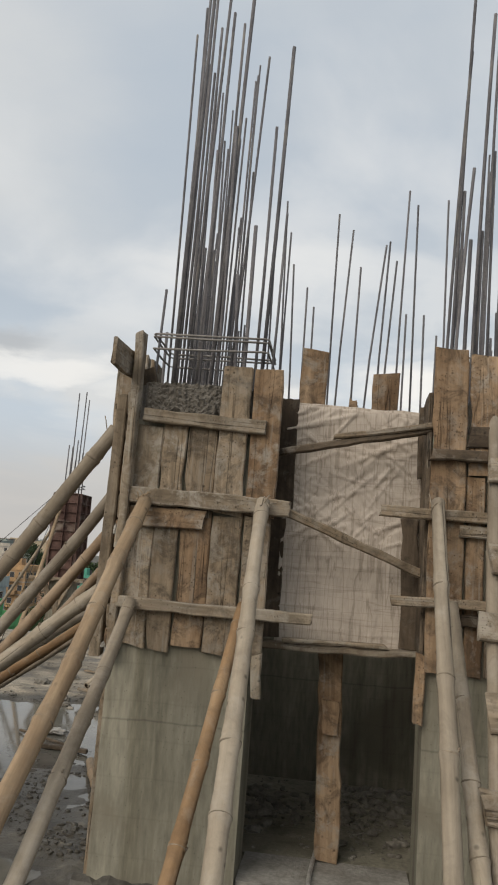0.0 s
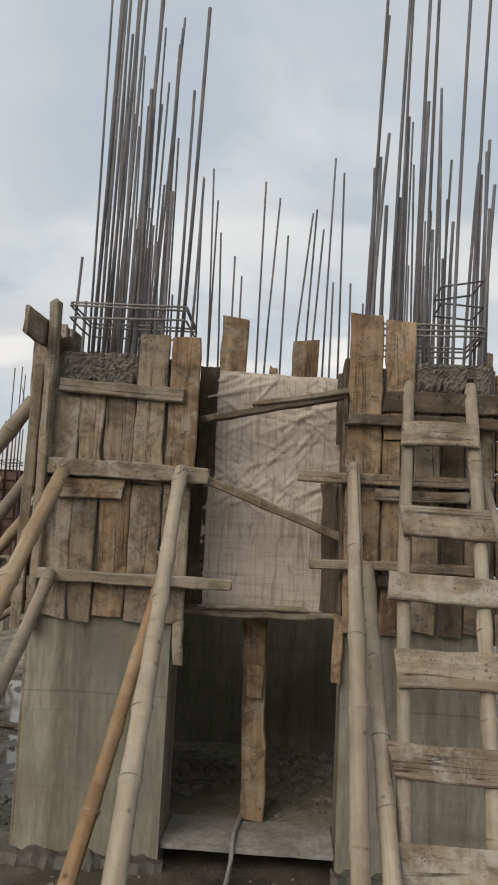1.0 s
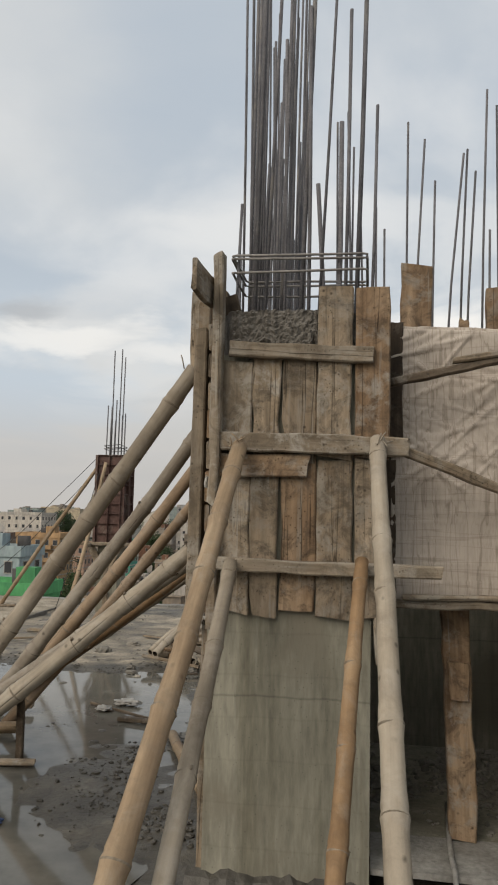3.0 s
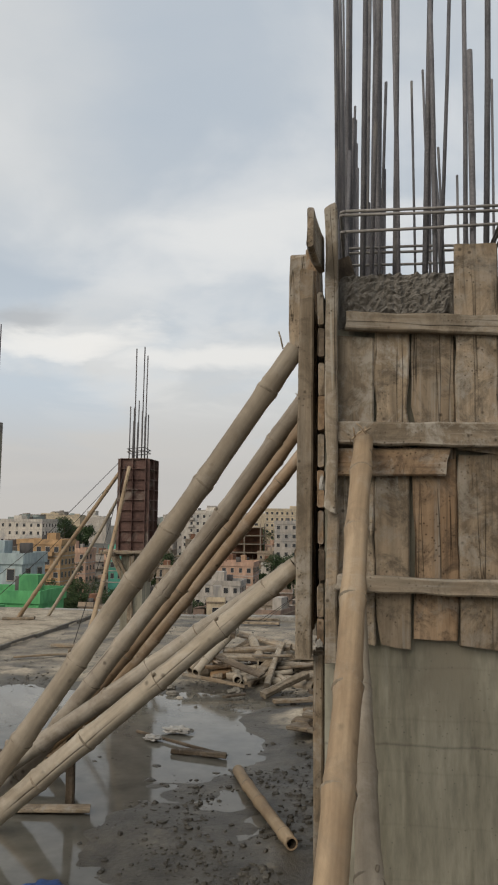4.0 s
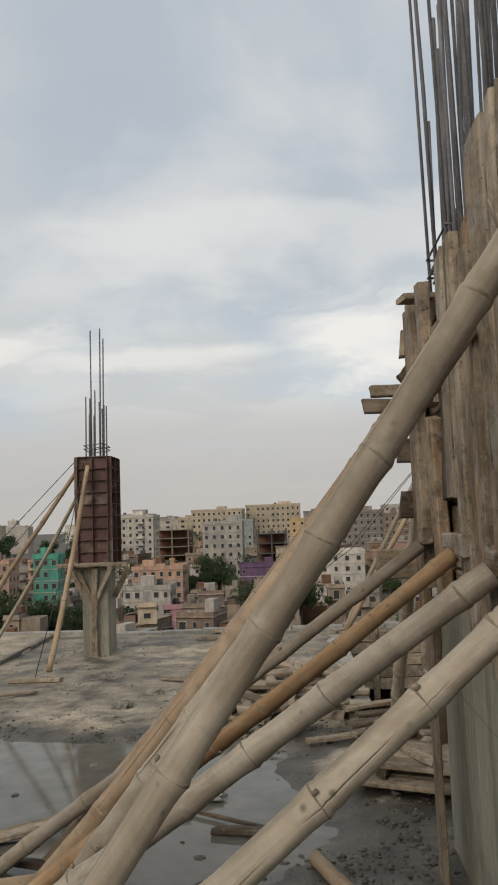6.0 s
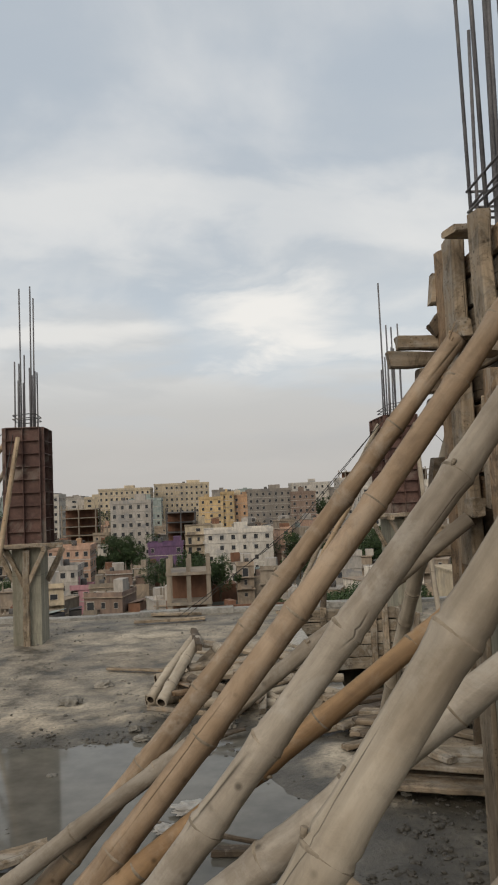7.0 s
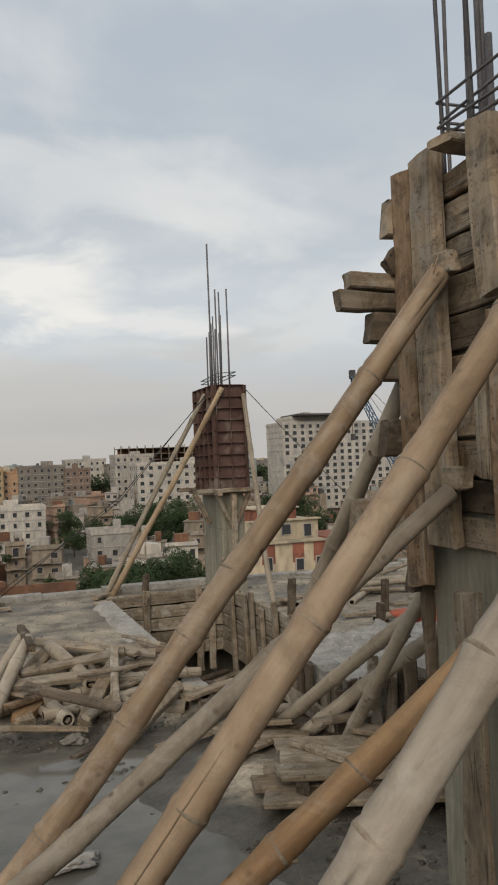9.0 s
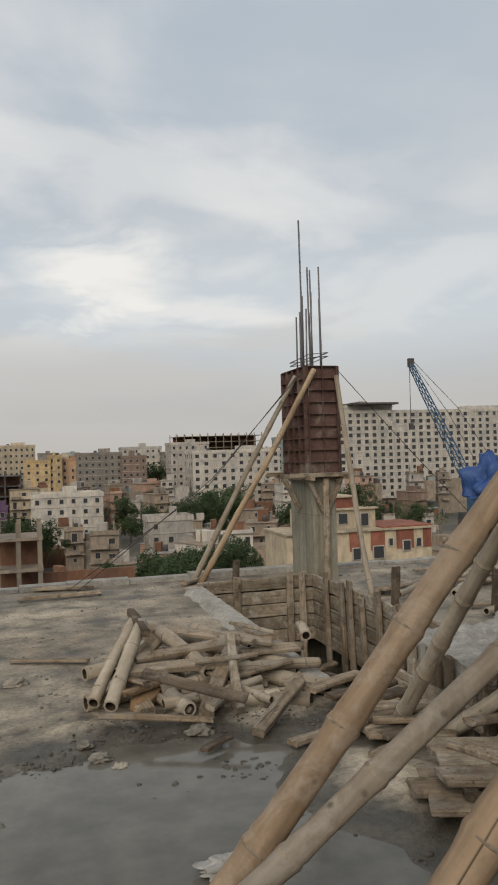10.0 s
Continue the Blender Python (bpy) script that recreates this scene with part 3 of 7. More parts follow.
def pole_mesh(length, r0, r1, seed, gap=0.33, sides=14, bend=0.018, mid=(0, 0)):
    """A bamboo culm along z: swollen nodes with a ridge, slight crookedness, a bored end."""
    rnd = random.Random(seed)
    bm = bmesh.new()
    knots = []
    stations, z = [(0.0, 1.0)], rnd.uniform(0.08, gap)
    while z < length - 0.05:
        stations += [(z - 0.05, 0.99), (z - 0.022, 1.06), (z - 0.003, 1.14), (z + 0.006, 1.10), (z + 0.013, 1.02), (z + 0.026, 1.08), (z + 0.07, 0.985)]
        z += gap * rnd.uniform(0.65, 1.4)
    stations.append((length, 1.0))
    stations = [s for k, s in enumerate(stations) if k == 0 or s[0] > stations[k - 1][0] + 0.001]
    pa, pb, ph = rnd.uniform(-bend, bend) + mid[0], rnd.uniform(-bend, bend) + mid[1], rnd.uniform(0, 6.28)
    kinks = [(rnd.uniform(0, length), rnd.uniform(-0.012, 0.012), rnd.uniform(-0.012, 0.012)) for _ in range(3)]
    rings = []
    for z, swell in stations:
        s = z / length
        r = (r0 + (r1 - r0) * s) * swell
        cx = pa * math.sin(math.pi * s) + sum(k[1] * max(0.0, 1 - abs(z - k[0]) / 0.6) for k in kinks)
        cy = pb * math.sin(math.pi * s) + sum(k[2] * max(0.0, 1 - abs(z - k[0]) / 0.6) for k in kinks)
        flat = 1 + 0.03 * math.sin(ph + z * 2)
        if swell == 1.14:
            knots.append((cx, cy, z, r))
        rings.append([bm.verts.new((cx + r * flat * math.cos(6.2832 * k / sides), cy + r / flat * math.sin(6.2832 * k / sides), z)) for k in range(sides)])
    for q0, q1 in zip(rings, rings[1:]):
        for k in range(sides):
            f = bm.faces.new((q0[k], q0[(k + 1) % sides], q1[(k + 1) % sides], q1[k]))
            f.smooth = True
    for ring, depth in ((rings[0], 0.06), (rings[-1], -0.06)):
        mid = sum((v.co for v in ring), Vector()) / sides
        inner = [bm.verts.new(mid + (v.co - mid) * 0.72) for v in ring]
        deep = [bm.verts.new(mid + (v.co - mid) * 0.66 + Vector((0, 0, depth))) for v in ring]
        for k in range(sides):
            j = (k + 1) % sides
            bm.faces.new((ring[k], ring[j], inner[j], inner[k]))
            bm.faces.new((inner[k], inner[j], deep[j], deep[k])).material_index = 1
        bm.faces.new(deep).material_index = 1
    return bm, knots


def knot_ring(r, turn=0.0):
    """The scarred ring round a culm's node, with the stub of a cut branch."""
    bm = bmesh.new()
    loops = []
    for dz, k in ((-0.009, 0.90), (-0.004, 0.985), (0.0, 1.012), (0.003, 0.975), (0.007, 0.90)):
        loops.append([bm.verts.new((r * k * math.cos(6.2832 * i / 14), r * k * math.sin(6.2832 * i / 14), dz + 0.004 * math.sin(6.2832 * i / 14 + turn))) for i in range(14)])
    for q0, q1 in zip(loops, loops[1:]):
        for i in range(14):
            bm.faces.new((q0[i], q0[(i + 1) % 14], q1[(i + 1) % 14], q1[i])).smooth = True
    if math.sin(turn * 7.0) > 0.1:
        return bm
    out = Vector((math.cos(turn), math.sin(turn), 0.0))
    tube_into(bm, [out * r * 0.85 + Vector((0, 0, 0.004)), out * r * 1.02 + Vector((0, 0, 0.010)), out * r * 1.09 + Vector((0, 0, 0.018))], r * 0.13, 6)
    return bm


def bamboo(a, b, r0, r1, material, label, group="bamboo props", name="bamboo_prop", seed=1, gap=0.33, parent=None, bend=0.012, mid=(0, 0, 0)):
    rot, length = along(a, b, (0.3, -1, 0.2))
    local = rot.to_3x3().transposed() @ Vector(mid)
    bm, knots = pole_mesh(length, r0, r1, seed, gap, bend=bend, mid=(local.x, local.y))
    ob = mesh_object(name, bm, [material, m_hollow], parent, Matrix.Translation(a) @ rot)
    if parent is None:
        tagged(ob, label, "bamboo pole", group)
    for cx, cy, z, r in knots:
        mesh_object("node", knot_ring(r, (seed * 1.3 + z * 40) % 6.28), m_node, ob, Matrix.Translation(a) @ rot @ Matrix.Translation((cx, cy, z)))
    return ob


def tube_into(bm, pts, r, sides=6):
    """A thin round bar through the points."""
    rings = []
    for i, p in enumerate(pts):
        d = (Vector(pts[min(i + 1, len(pts) - 1)]) - Vector(pts[max(i - 1, 0)])).normalized()
        u = d.cross(Vector((0.31, 0.87, 0.38))).normalized()
        v = d.cross(u)
        rings.append([bm.verts.new(Vector(p) + (u * math.cos(6.2832 * k / sides) + v * math.sin(6.2832 * k / sides)) * r) for k in range(sides)])
    for q0, q1 in zip(rings, rings[1:]):
        for k in range(sides):
            bm.faces.new((q0[k], q0[(k + 1) % sides], q1[(k + 1) % sides], q1[k])).smooth = True
    bm.faces.new(rings[0])
    bm.faces.new(rings[-1])


def bar(pts, r, material, parent, name="bar", sides=6, label=""):
    bm = bmesh.new()
    base = Vector(pts[0])
    tube_into(bm, [Vector(p) - base for p in pts], r, sides)
    return mesh_object(name, bm, material, parent, Matrix.Translation(base), label)

# ---------------------------------------------------------------- roof slab, puddle, own building
VOID = (-0.72, 0.50, 8.35, 11.85)          # open shaft in the slab: x0, x1, y0, y1
EDGE_Y = 12.85


def smooth(a, b, x):
    t = min(1.0, max(0.0, (x - a) / (b - a)))
    return t * t * (3 - 2 * t)


def relief(x, y):
    """Height of the slab's rough top, in metres."""
    p = Vector((x, y, 0.0))
    rough = 0.016 * noise.noise(p * 1.1) + 0.010 * noise.noise(p * 2.9 + Vector((4, 1, 0))) + 0.005 * noise.noise(p * 9.0)
    back = smooth(7.65, 8.3, y + 0.25 * noise.noise(Vector((x * 1.3, 3.0, 0.0))))
    near_core = smooth(-1.40, -0.75, x + 0.40 * noise.noise(Vector((y * 1.2, 9.0, 0.0))))
    front = 1 - smooth(2.0, 3.2, y + 0.4 * noise.noise(Vector((x, 5.0, 0.0))))
    far_left = 1 - smooth(-5.4, -4.4, x)
    lump = 0.036 * math.exp(-((x + 1.02) ** 2 / 0.16 + (y - 7.1) ** 2 / 0.20))
    lump += 0.03 * math.exp(-((x + 1.5) ** 2 / 0.10 + (y - 5.0) ** 2 / 0.18))
    up = max(back * 0.045, near_core * 0.022, front * 0.034, far_left * 0.03)
    dry_side = 0.06 if x < -4.55 and y > 9.0 else 0.0
    rim = max(near_core * (1 - back), back * (1 - smooth(8.25, 8.85, y)))
    mud = (0.014 * noise.noise(p * 6.5 + Vector((0, 7, 2))) + 0.010 * abs(noise.noise(p * 15.0)) + 0.006 * noise.noise(p * 31.0)) * rim
    return -0.018 + up + rough * (1 - 0.45 * back) + lump + mud + dry_side


def slab():
    xs = list(np.arange(-16.0, -5.0, 0.5)) + list(np.arange(-5.0, 2.6, 0.034)) + list(np.arange(2.6, 10.01, 0.5))
    ys = list(np.arange(-7.0, 1.0, 0.5)) + list(np.arange(1.0, EDGE_Y, 0.036)) + [EDGE_Y]
    x0, x1, y0, y1 = VOID
    verts, faces, nx = [], [], len(xs)
    for y in ys:
        for x in xs:
            verts.append((x, y, relief(x, y)))
    for j in range(len(ys) - 1):
        for i in range(nx - 1):
            cx, cy = (xs[i] + xs[i + 1]) / 2, (ys[j] + ys[j + 1]) / 2
            if not (x0 < cx < x1 and y0 < cy < y1):
                k = j * nx + i
                faces.append((k, k + 1, k + 1 + nx, k + nx))
    me = bpy.data.meshes.new("ground")
    me.from_pydata(verts, [], faces)
    me.materials.append(m_slab)
    for p in me.polygons:
        p.use_smooth = True
    return tagged(new("ground", me), "bare concrete roof slab with mud, dust and puddles", "ground", kind="structure")


slab()
water_bm = bmesh.new()
pts = [(-7.5, 2.2), (-1.3, 2.2), (-0.8, 4.2), (-0.8, 6.0), (-0.9, 7.9), (-2.5, 8.35), (-7.5, 8.2)]
water_bm.faces.new([water_bm.verts.new((x, y, -0.006)) for x, y in pts])
tagged(mesh_object("water", water_bm, m_water), "shallow grey muddy puddle on the roof slab", "puddle", kind="structure")

own = boxes((-16, 10, -7, 8.30, -0.45, -0.10), (-16, -0.75, 8.30, EDGE_Y - 0.02, -0.45, -0.10), (0.53, 10, 8.30, EDGE_Y - 0.02, -0.45, -0.10),
            (-0.75, 0.53, 11.90, EDGE_Y - 0.02, -0.45, -0.10), (-15.7, 9.7, -6.7, -6.4, -25, -0.45), (-15.7, 9.7, 12.3, 12.6, -25, -0.45),
            (-15.7, -15.4, -6.4, 12.3, -25, -0.45), (9.4, 9.7, -6.4, 12.3, -25, -0.45), (-15.4, 9.4, -6.4, 12.3, -3.3, -3.1))
tagged(mesh_object("building_below", own, m_concrete), "unfinished concrete storeys under the roof slab", "building", kind="structure")

# low uneven lip along the slab's far edge
lip = bmesh.new()
rnd = random.Random(5)
x = -15.8
while x < 9.5:
    w = rnd.uniform(0.5, 1.1)
    z = rnd.uniform(0.05, 0.10)
    box_into(lip, x, x + w - 0.006, EDGE_Y - 0.14 + rnd.uniform(-0.02, 0.02), EDGE_Y + 0.03, -0.12, z)
    x += w
tagged(mesh_object("slab_edge", lip, m_cement), "rough cement lip along the edge of the roof slab", "slab edge", kind="structure")
# raised pour joint
joint = bmesh.new()
y = 9.0
while y < EDGE_Y - 0.2:
    box_into(joint, -4.62 + rnd.uniform(-0.012, 0.012), -4.53 + rnd.uniform(-0.012, 0.012), y, y + 0.34, -0.05, 0.075 + rnd.uniform(-0.008, 0.008))
    y += 0.34
tagged(mesh_object("pour_joint", joint, m_concrete_wet), "dark raised pour joint across the roof slab", "joint", kind="structure")

# ---------------------------------------------------------------- lift core: concrete
X0, X1, Y0, Y1 = -0.60, 1.54, 3.95, 6.00
TOP = 2.33


def rough_top(x0, x1, y0, y1, z0, z1, seed):
    """A wall length with a lumpy, freshly poured top."""
    rnd = random.Random(seed)
    bm = bmesh.new()
    nx, ny = max(2, int((x1 - x0) / 0.05)), max(2, int((y1 - y0) / 0.05))
    top = [[bm.verts.new((x0 + (x1 - x0) * i / nx, y0 + (y1 - y0) * j / ny,
            z1 + rnd.uniform(-0.016, 0.016) + 0.012 * noise.noise(Vector((i * 0.4, j * 0.4, seed))))) for i in range(nx + 1)] for j in range(ny + 1)]
    for j in range(ny):
        for i in range(nx):
            bm.faces.new((top[j][i], top[j][i + 1], top[j + 1][i + 1], top[j + 1][i])).material_index = 1
    rim = [top[0][i] for i in range(nx + 1)] + [top[j][nx] for j in range(1, ny + 1)] + [top[ny][i] for i in range(nx - 1, -1, -1)] + [top[j][0] for j in range(ny - 1, 0, -1)]
    mids = [bm.verts.new((v.co.x, v.co.y, z1 - 0.16 + 0.03 * noise.noise(v.co * 9))) for v in rim]
    feet = [bm.verts.new((v.co.x, v.co.y, z0)) for v in rim]
    for k in range(len(rim)):
        j = (k + 1) % len(rim)
        bm.faces.new((mids[k], mids[j], rim[j], rim[k])).material_index = 1
        bm.faces.new((feet[k], feet[j], mids[j], mids[k]))
    bm.faces.new(feet[::-1])
    return bm


core = empty("lift_core", (0.47, 5.0, 0.0), "half-poured grey concrete lift shaft with a dark door opening", "lift shaft", kind="structure")
CONC = [m_concrete, m_concrete_wet]
m_dusty = surface("cement_dusted_rebar", (0.16, 0.15, 0.14), (0.30, 0.285, 0.265), 8, rough=0.8, vary=0.1)
part("front_pier", rough_top(X0, 0.07, Y0, 4.24, -0.06, TOP, 1), CONC, core)
part("front_pier", rough_top(0.86, X1, Y0, 4.24, -0.06, TOP, 2), CONC, core)
part("side_wall", rough_top(X0, -0.36, 4.243, Y1, -0.06, TOP, 3), CONC, core)
part("side_wall", rough_top(1.30, X1, 4.243, Y1, -0.06, TOP, 4), CONC, core)
part("back_wall", rough_top(-0.357, 1.297, 5.77, Y1, -0.06, TOP, 5), CONC, core)
part("lintel", boxes((0.075, 0.855, 4.26, 4.42, 1.17, 2.30)), m_concrete, core)
part("inner_floor", boxes((-0.355, 1.295, 4.36, 5.765, -0.06, 0.095)), m_concrete, core, "dusty concrete shaft floor")
# unseen board deck, added to keep skylight out of the shaft
deck = empty("shaft_deck", (0.47, 5.3, 1.2), "unseen timber deck added over the opening to darken the shaft", "formwork deck")
for i in range(5):
    yy = 4.50 + i * 0.158
    plank((-0.355, yy, 1.215), (1.295, yy, 1.215), 0.152, 0.025, (0, 0, 1), m_board_dark, deck, "board")
# ragged run of mortar spilled at the foot of the piers
for x0, x1, s in ((-0.66, 0.10, 11), (0.84, 1.60, 12)):
    bm = bmesh.new()
    r2 = random.Random(s)
    row = [[], [], []]
    n = 22
    for i in range(n + 1):
        xx = x0 + (x1 - x0) * i / n
        d = 0.06 + 0.07 * abs(noise.noise(Vector((i * 0.5, s, 0)))) + r2.uniform(0, 0.02)
        row[0].append(bm.verts.new((xx, Y0 + 0.01, 0.04 + r2.uniform(0, 0.035))))
        row[1].append(bm.verts.new((xx, Y0 - d * 0.5, 0.035 + r2.uniform(0, 0.01))))
        row[2].append(bm.verts.new((xx, Y0 - d, -0.02)))
    for a, b in ((0, 1), (1, 2)):
        for i in range(n):
            bm.faces.new((row[a][i], row[a][i + 1], row[b][i + 1], row[b][i]))
    part("mortar_skirt", bm, m_mudstone, core, "lumpy mortar spilled at the foot of the wall")

# ---------------------------------------------------------------- front formwork, pier with the bamboo props
FRONT = (0, -1, 0)
fa = empty("shuttering", (-0.25, 3.93, 1.1), "shuttering panel of muddy brown upright boards with nailed ledgers", "formwork", "shuttering panels")


def upright(parent, x0, x1, z0, z1, y, thick, material, name="board", seed=None):
    return plank(((x0 + x1) / 2, y, z0), ((x0 + x1) / 2, y, z1), x1 - x0, thick, FRONT, material, parent, name, seed=seed)


def level(parent, x0, x1, z0, z1, y, thick, material, name="ledger", tilt=0.0, seed=None):
    zc = (z0 + z1) / 2
    return plank((x0, y, zc - tilt / 2), (x1, y, zc + tilt / 2), z1 - z0, thick, FRONT, material, parent, name, seed=seed)


for x0, x1, z0, z1, mt in ((-0.565, -0.428, 1.70, 2.13, m_ledger), (-0.424, -0.305, 1.70, 2.15, m_board), (-0.300, -0.156, 1.70, 2.16, m_board),
                           (-0.152, -0.008, 1.72, 2.44, m_board), (-0.002, 0.142, 1.72, 2.43, m_board_red),
                           (-0.585, -0.428, 1.085, 1.695, m_board), (-0.424, -0.308, 1.07, 1.695, m_board), (-0.303, -0.156, 1.10, 1.695, m_board_red),
                           (-0.152, -0.004, 1.075, 1.715, m_board), (0.002, 0.128, 1.08, 1.715, m_board)):
    upright(fa, x0, x1, z0, z1, 3.932 - (0.012 if z1 > 2.4 else 0), 0.026, mt)
level(fa, -0.525, 0.075, 2.125, 2.195, 3.895, 0.045, m_ledger, tilt=-0.035)
level(fa, -0.560, 0.215, 1.735, 1.815, 3.888, 0.050, m_ledger, tilt=-0.02)
level(fa, -0.560, 0.345, 1.250, 1.305, 3.888, 0.050, m_ledger, tilt=-0.01)
level(fa, -0.555, -0.185, 1.640, 1.735, 3.900, 0.025, m_board_red, "cleat")
plank((-0.575, 3.875, 1.52), (-0.575, 3.885, 2.58), 0.042, 0.075, FRONT, m_ledger, fa, "corner_post")
plank((-0.575, 3.905, 1.02), (-0.565, 3.895, 1.515), 0.045, 0.06, FRONT, m_board, fa, "corner_post")
plank((-0.630, 3.655, 2.432), (-0.612, 3.93, 2.428), 0.135, 0.024, (-1, 0, 0), m_board, fa, "projecting_board")
plank((-0.535, 3.97, 2.33), (-0.555, 3.96, 2.42), 0.10, 0.022, FRONT, m_board_dark, fa, "cleat")
# raw concrete squeezed out over the top of the boards
ooze = bmesh.new()
NXO, NZO = 56, 26
rows = []
for j in range(NZO + 1):
    v, row = j / NZO, []
    for i in range(NXO + 1):
        u = i / NXO
        lumpy = abs(noise.noise(Vector((u * 13, v * 7, 1.0)))) + 0.6 * abs(noise.noise(Vector((u * 34, v * 18, 4.0))))
        hang = 0.05 * noise.noise(Vector((u * 6, 2.0, 0))) + 0.03 * noise.noise(Vector((u * 19, 5.0, 0)))
        zz = 2.345 - (1 - v) * (0.175 + hang)
        edge = min(1.0, v * 5) * min(1.0, u * 14) * min(1.0, (1 - u) * 14)
        row.append(ooze.verts.new((-0.545 + u * 0.405, 3.945 - edge * (0.016 + 0.024 * lumpy), zz + 0.008 * lumpy)))
    rows.append(row)
for r0, r1 in zip(rows, rows[1:]):
    for i in range(NXO):
        ooze.faces.new((r0[i], r0[i + 1], r1[i + 1], r1[i]))
part("squeezed_concrete", ooze, m_concrete_wet, core, "dark lumpy concrete squeezed over the form's top")
ooze2 = bmesh.new()
rows = []
for j in range(21):
    v, row = j / 20, []
    for i in range(45):
        u = i / 44
        lumpy = abs(noise.noise(Vector((u * 11 + 3, v * 6, 7.0)))) + 0.6 * abs(noise.noise(Vector((u * 30, v * 16, 9.0))))
        hang = 0.07 * noise.noise(Vector((u * 5, 8.0, 0))) + 0.05 * noise.noise(Vector((u * 16, 3.0, 0)))
        edge_on = min(1.0, v * 5) * min(1.0, u * 14) * min(1.0, (1 - u) * 14)
        row.append(ooze2.verts.new((1.165 + u * 0.365, 3.945 - edge_on * (0.016 + 0.022 * lumpy), 2.345 - (1 - v) * (0.14 + hang) + 0.008 * lumpy)))
    rows.append(row)
for r0, r1 in zip(rows, rows[1:]):
    for i in range(44):
        ooze2.faces.new((r0[i], r0[i + 1], r1[i + 1], r1[i]))
part("squeezed_concrete", ooze2, m_concrete_wet, core, "dark lumpy concrete with drips over the boards")
# boards of the reveal beside the sheet, its shade put into their dark colour
fr = empty("reveal_shuttering", (0.13, 4.1, 1.2), "reveal boards beside the opening, coloured dark for shade", "formwork", "shuttering panels")
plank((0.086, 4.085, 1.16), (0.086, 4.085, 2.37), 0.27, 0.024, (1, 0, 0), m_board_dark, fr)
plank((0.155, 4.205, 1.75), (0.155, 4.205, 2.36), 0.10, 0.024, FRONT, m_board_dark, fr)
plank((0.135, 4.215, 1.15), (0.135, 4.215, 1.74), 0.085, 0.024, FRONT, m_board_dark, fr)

# ---------------------------------------------------------------- front formwork, pier with the ladder
fb = empty("shuttering", (1.2, 3.93, 1.1), "shuttering panel of rust-brown boards behind the ladder", "formwork", "shuttering panels")
for x0, x1, z0, z1, mt in ((0.852, 1.012, 1.08, 2.575, m_board_red), (1.018, 1.160, 1.98, 2.545, m_board_red), (1.018, 1.105, 1.08, 1.97, m_board_red),
                           (1.165, 1.285, 1.10, 2.20, m_board), (1.290, 1.395, 1.09, 2.19, m_board_dark), (1.400, 1.525, 1.10, 2.18, m_board),
                           (1.110, 1.160, 1.08, 1.97, m_board)):
    upright(fb, x0, x1, z0, z1, 3.932 - (0.012 if z1 > 2.4 else 0), 0.026, mt)
level(fb, 0.845, 1.530, 2.030, 2.085, 3.885, 0.05, m_board_dark)
level(fb, 0.630, 1.520, 1.760, 1.812, 3.885, 0.05, m_board)
level(fb, 0.985, 1.410, 1.690, 1.745, 3.895, 0.026, m_board, "cleat")
level(fb, 0.695, 1.430, 1.365, 1.412, 3.885, 0.05, m_board)
level(fb, 1.000, 1.440, 1.295, 1.350, 3.895, 0.026, m_board_dark, "cleat")
level(fb, 1.02, 1.535, 2.105, 2.205, 3.905, 0.024, m_board_dark, "cross_board")
plank((1.63, 3.99, 1.0), (1.635, 3.99, 2.34), 0.06, 0.06, FRONT, m_board_dark, fb, "corner_post")
# the opposite reveal, its shade likewise put in as dark board colour
fr2 = empty("reveal_shuttering", (0.84, 4.1, 1.2), "rough reveal boards beside the opening, coloured dark for shade", "formwork", "shuttering panels")
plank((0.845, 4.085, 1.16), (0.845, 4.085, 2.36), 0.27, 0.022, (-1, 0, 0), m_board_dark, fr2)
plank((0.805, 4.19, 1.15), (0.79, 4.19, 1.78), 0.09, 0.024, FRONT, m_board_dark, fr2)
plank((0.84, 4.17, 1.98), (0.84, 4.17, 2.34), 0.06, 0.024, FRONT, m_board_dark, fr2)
plank((0.835, 3.925, 0.86), (0.842, 3.93, 1.16), 0.045, 0.03, FRONT, m_board_red, fr2, "splintered_batten")
plank((0.115, 3.93, 0.90), (0.105, 3.93, 1.09), 0.05, 0.03, FRONT, m_ledger, fr, "splintered_batten")

# ---------------------------------------------------------------- woven sheet over the lintel form
sheet_bm = bmesh.new()
NX, NZ = 110, 170
fold_rnd = random.Random(12)
FOLDS = []
for k in range(230):
    u, v = fold_rnd.random(), fold_rnd.random()
    upper = v > 0.42
    ang = fold_rnd.uniform(0.1, 1.0) * fold_rnd.choice((-1, 1)) if upper else fold_rnd.choice((1.5, 1.62, 0.05))
    FOLDS.append((u, v, math.cos(ang), math.sin(ang), fold_rnd.uniform(0.005, 0.013), fold_rnd.uniform(0.06, 0.26), fold_rnd.uniform(0.002, 0.009) * (1.0 if upper else 0.35) * fold_rnd.choice((1, 1, -0.6))))
grid = []
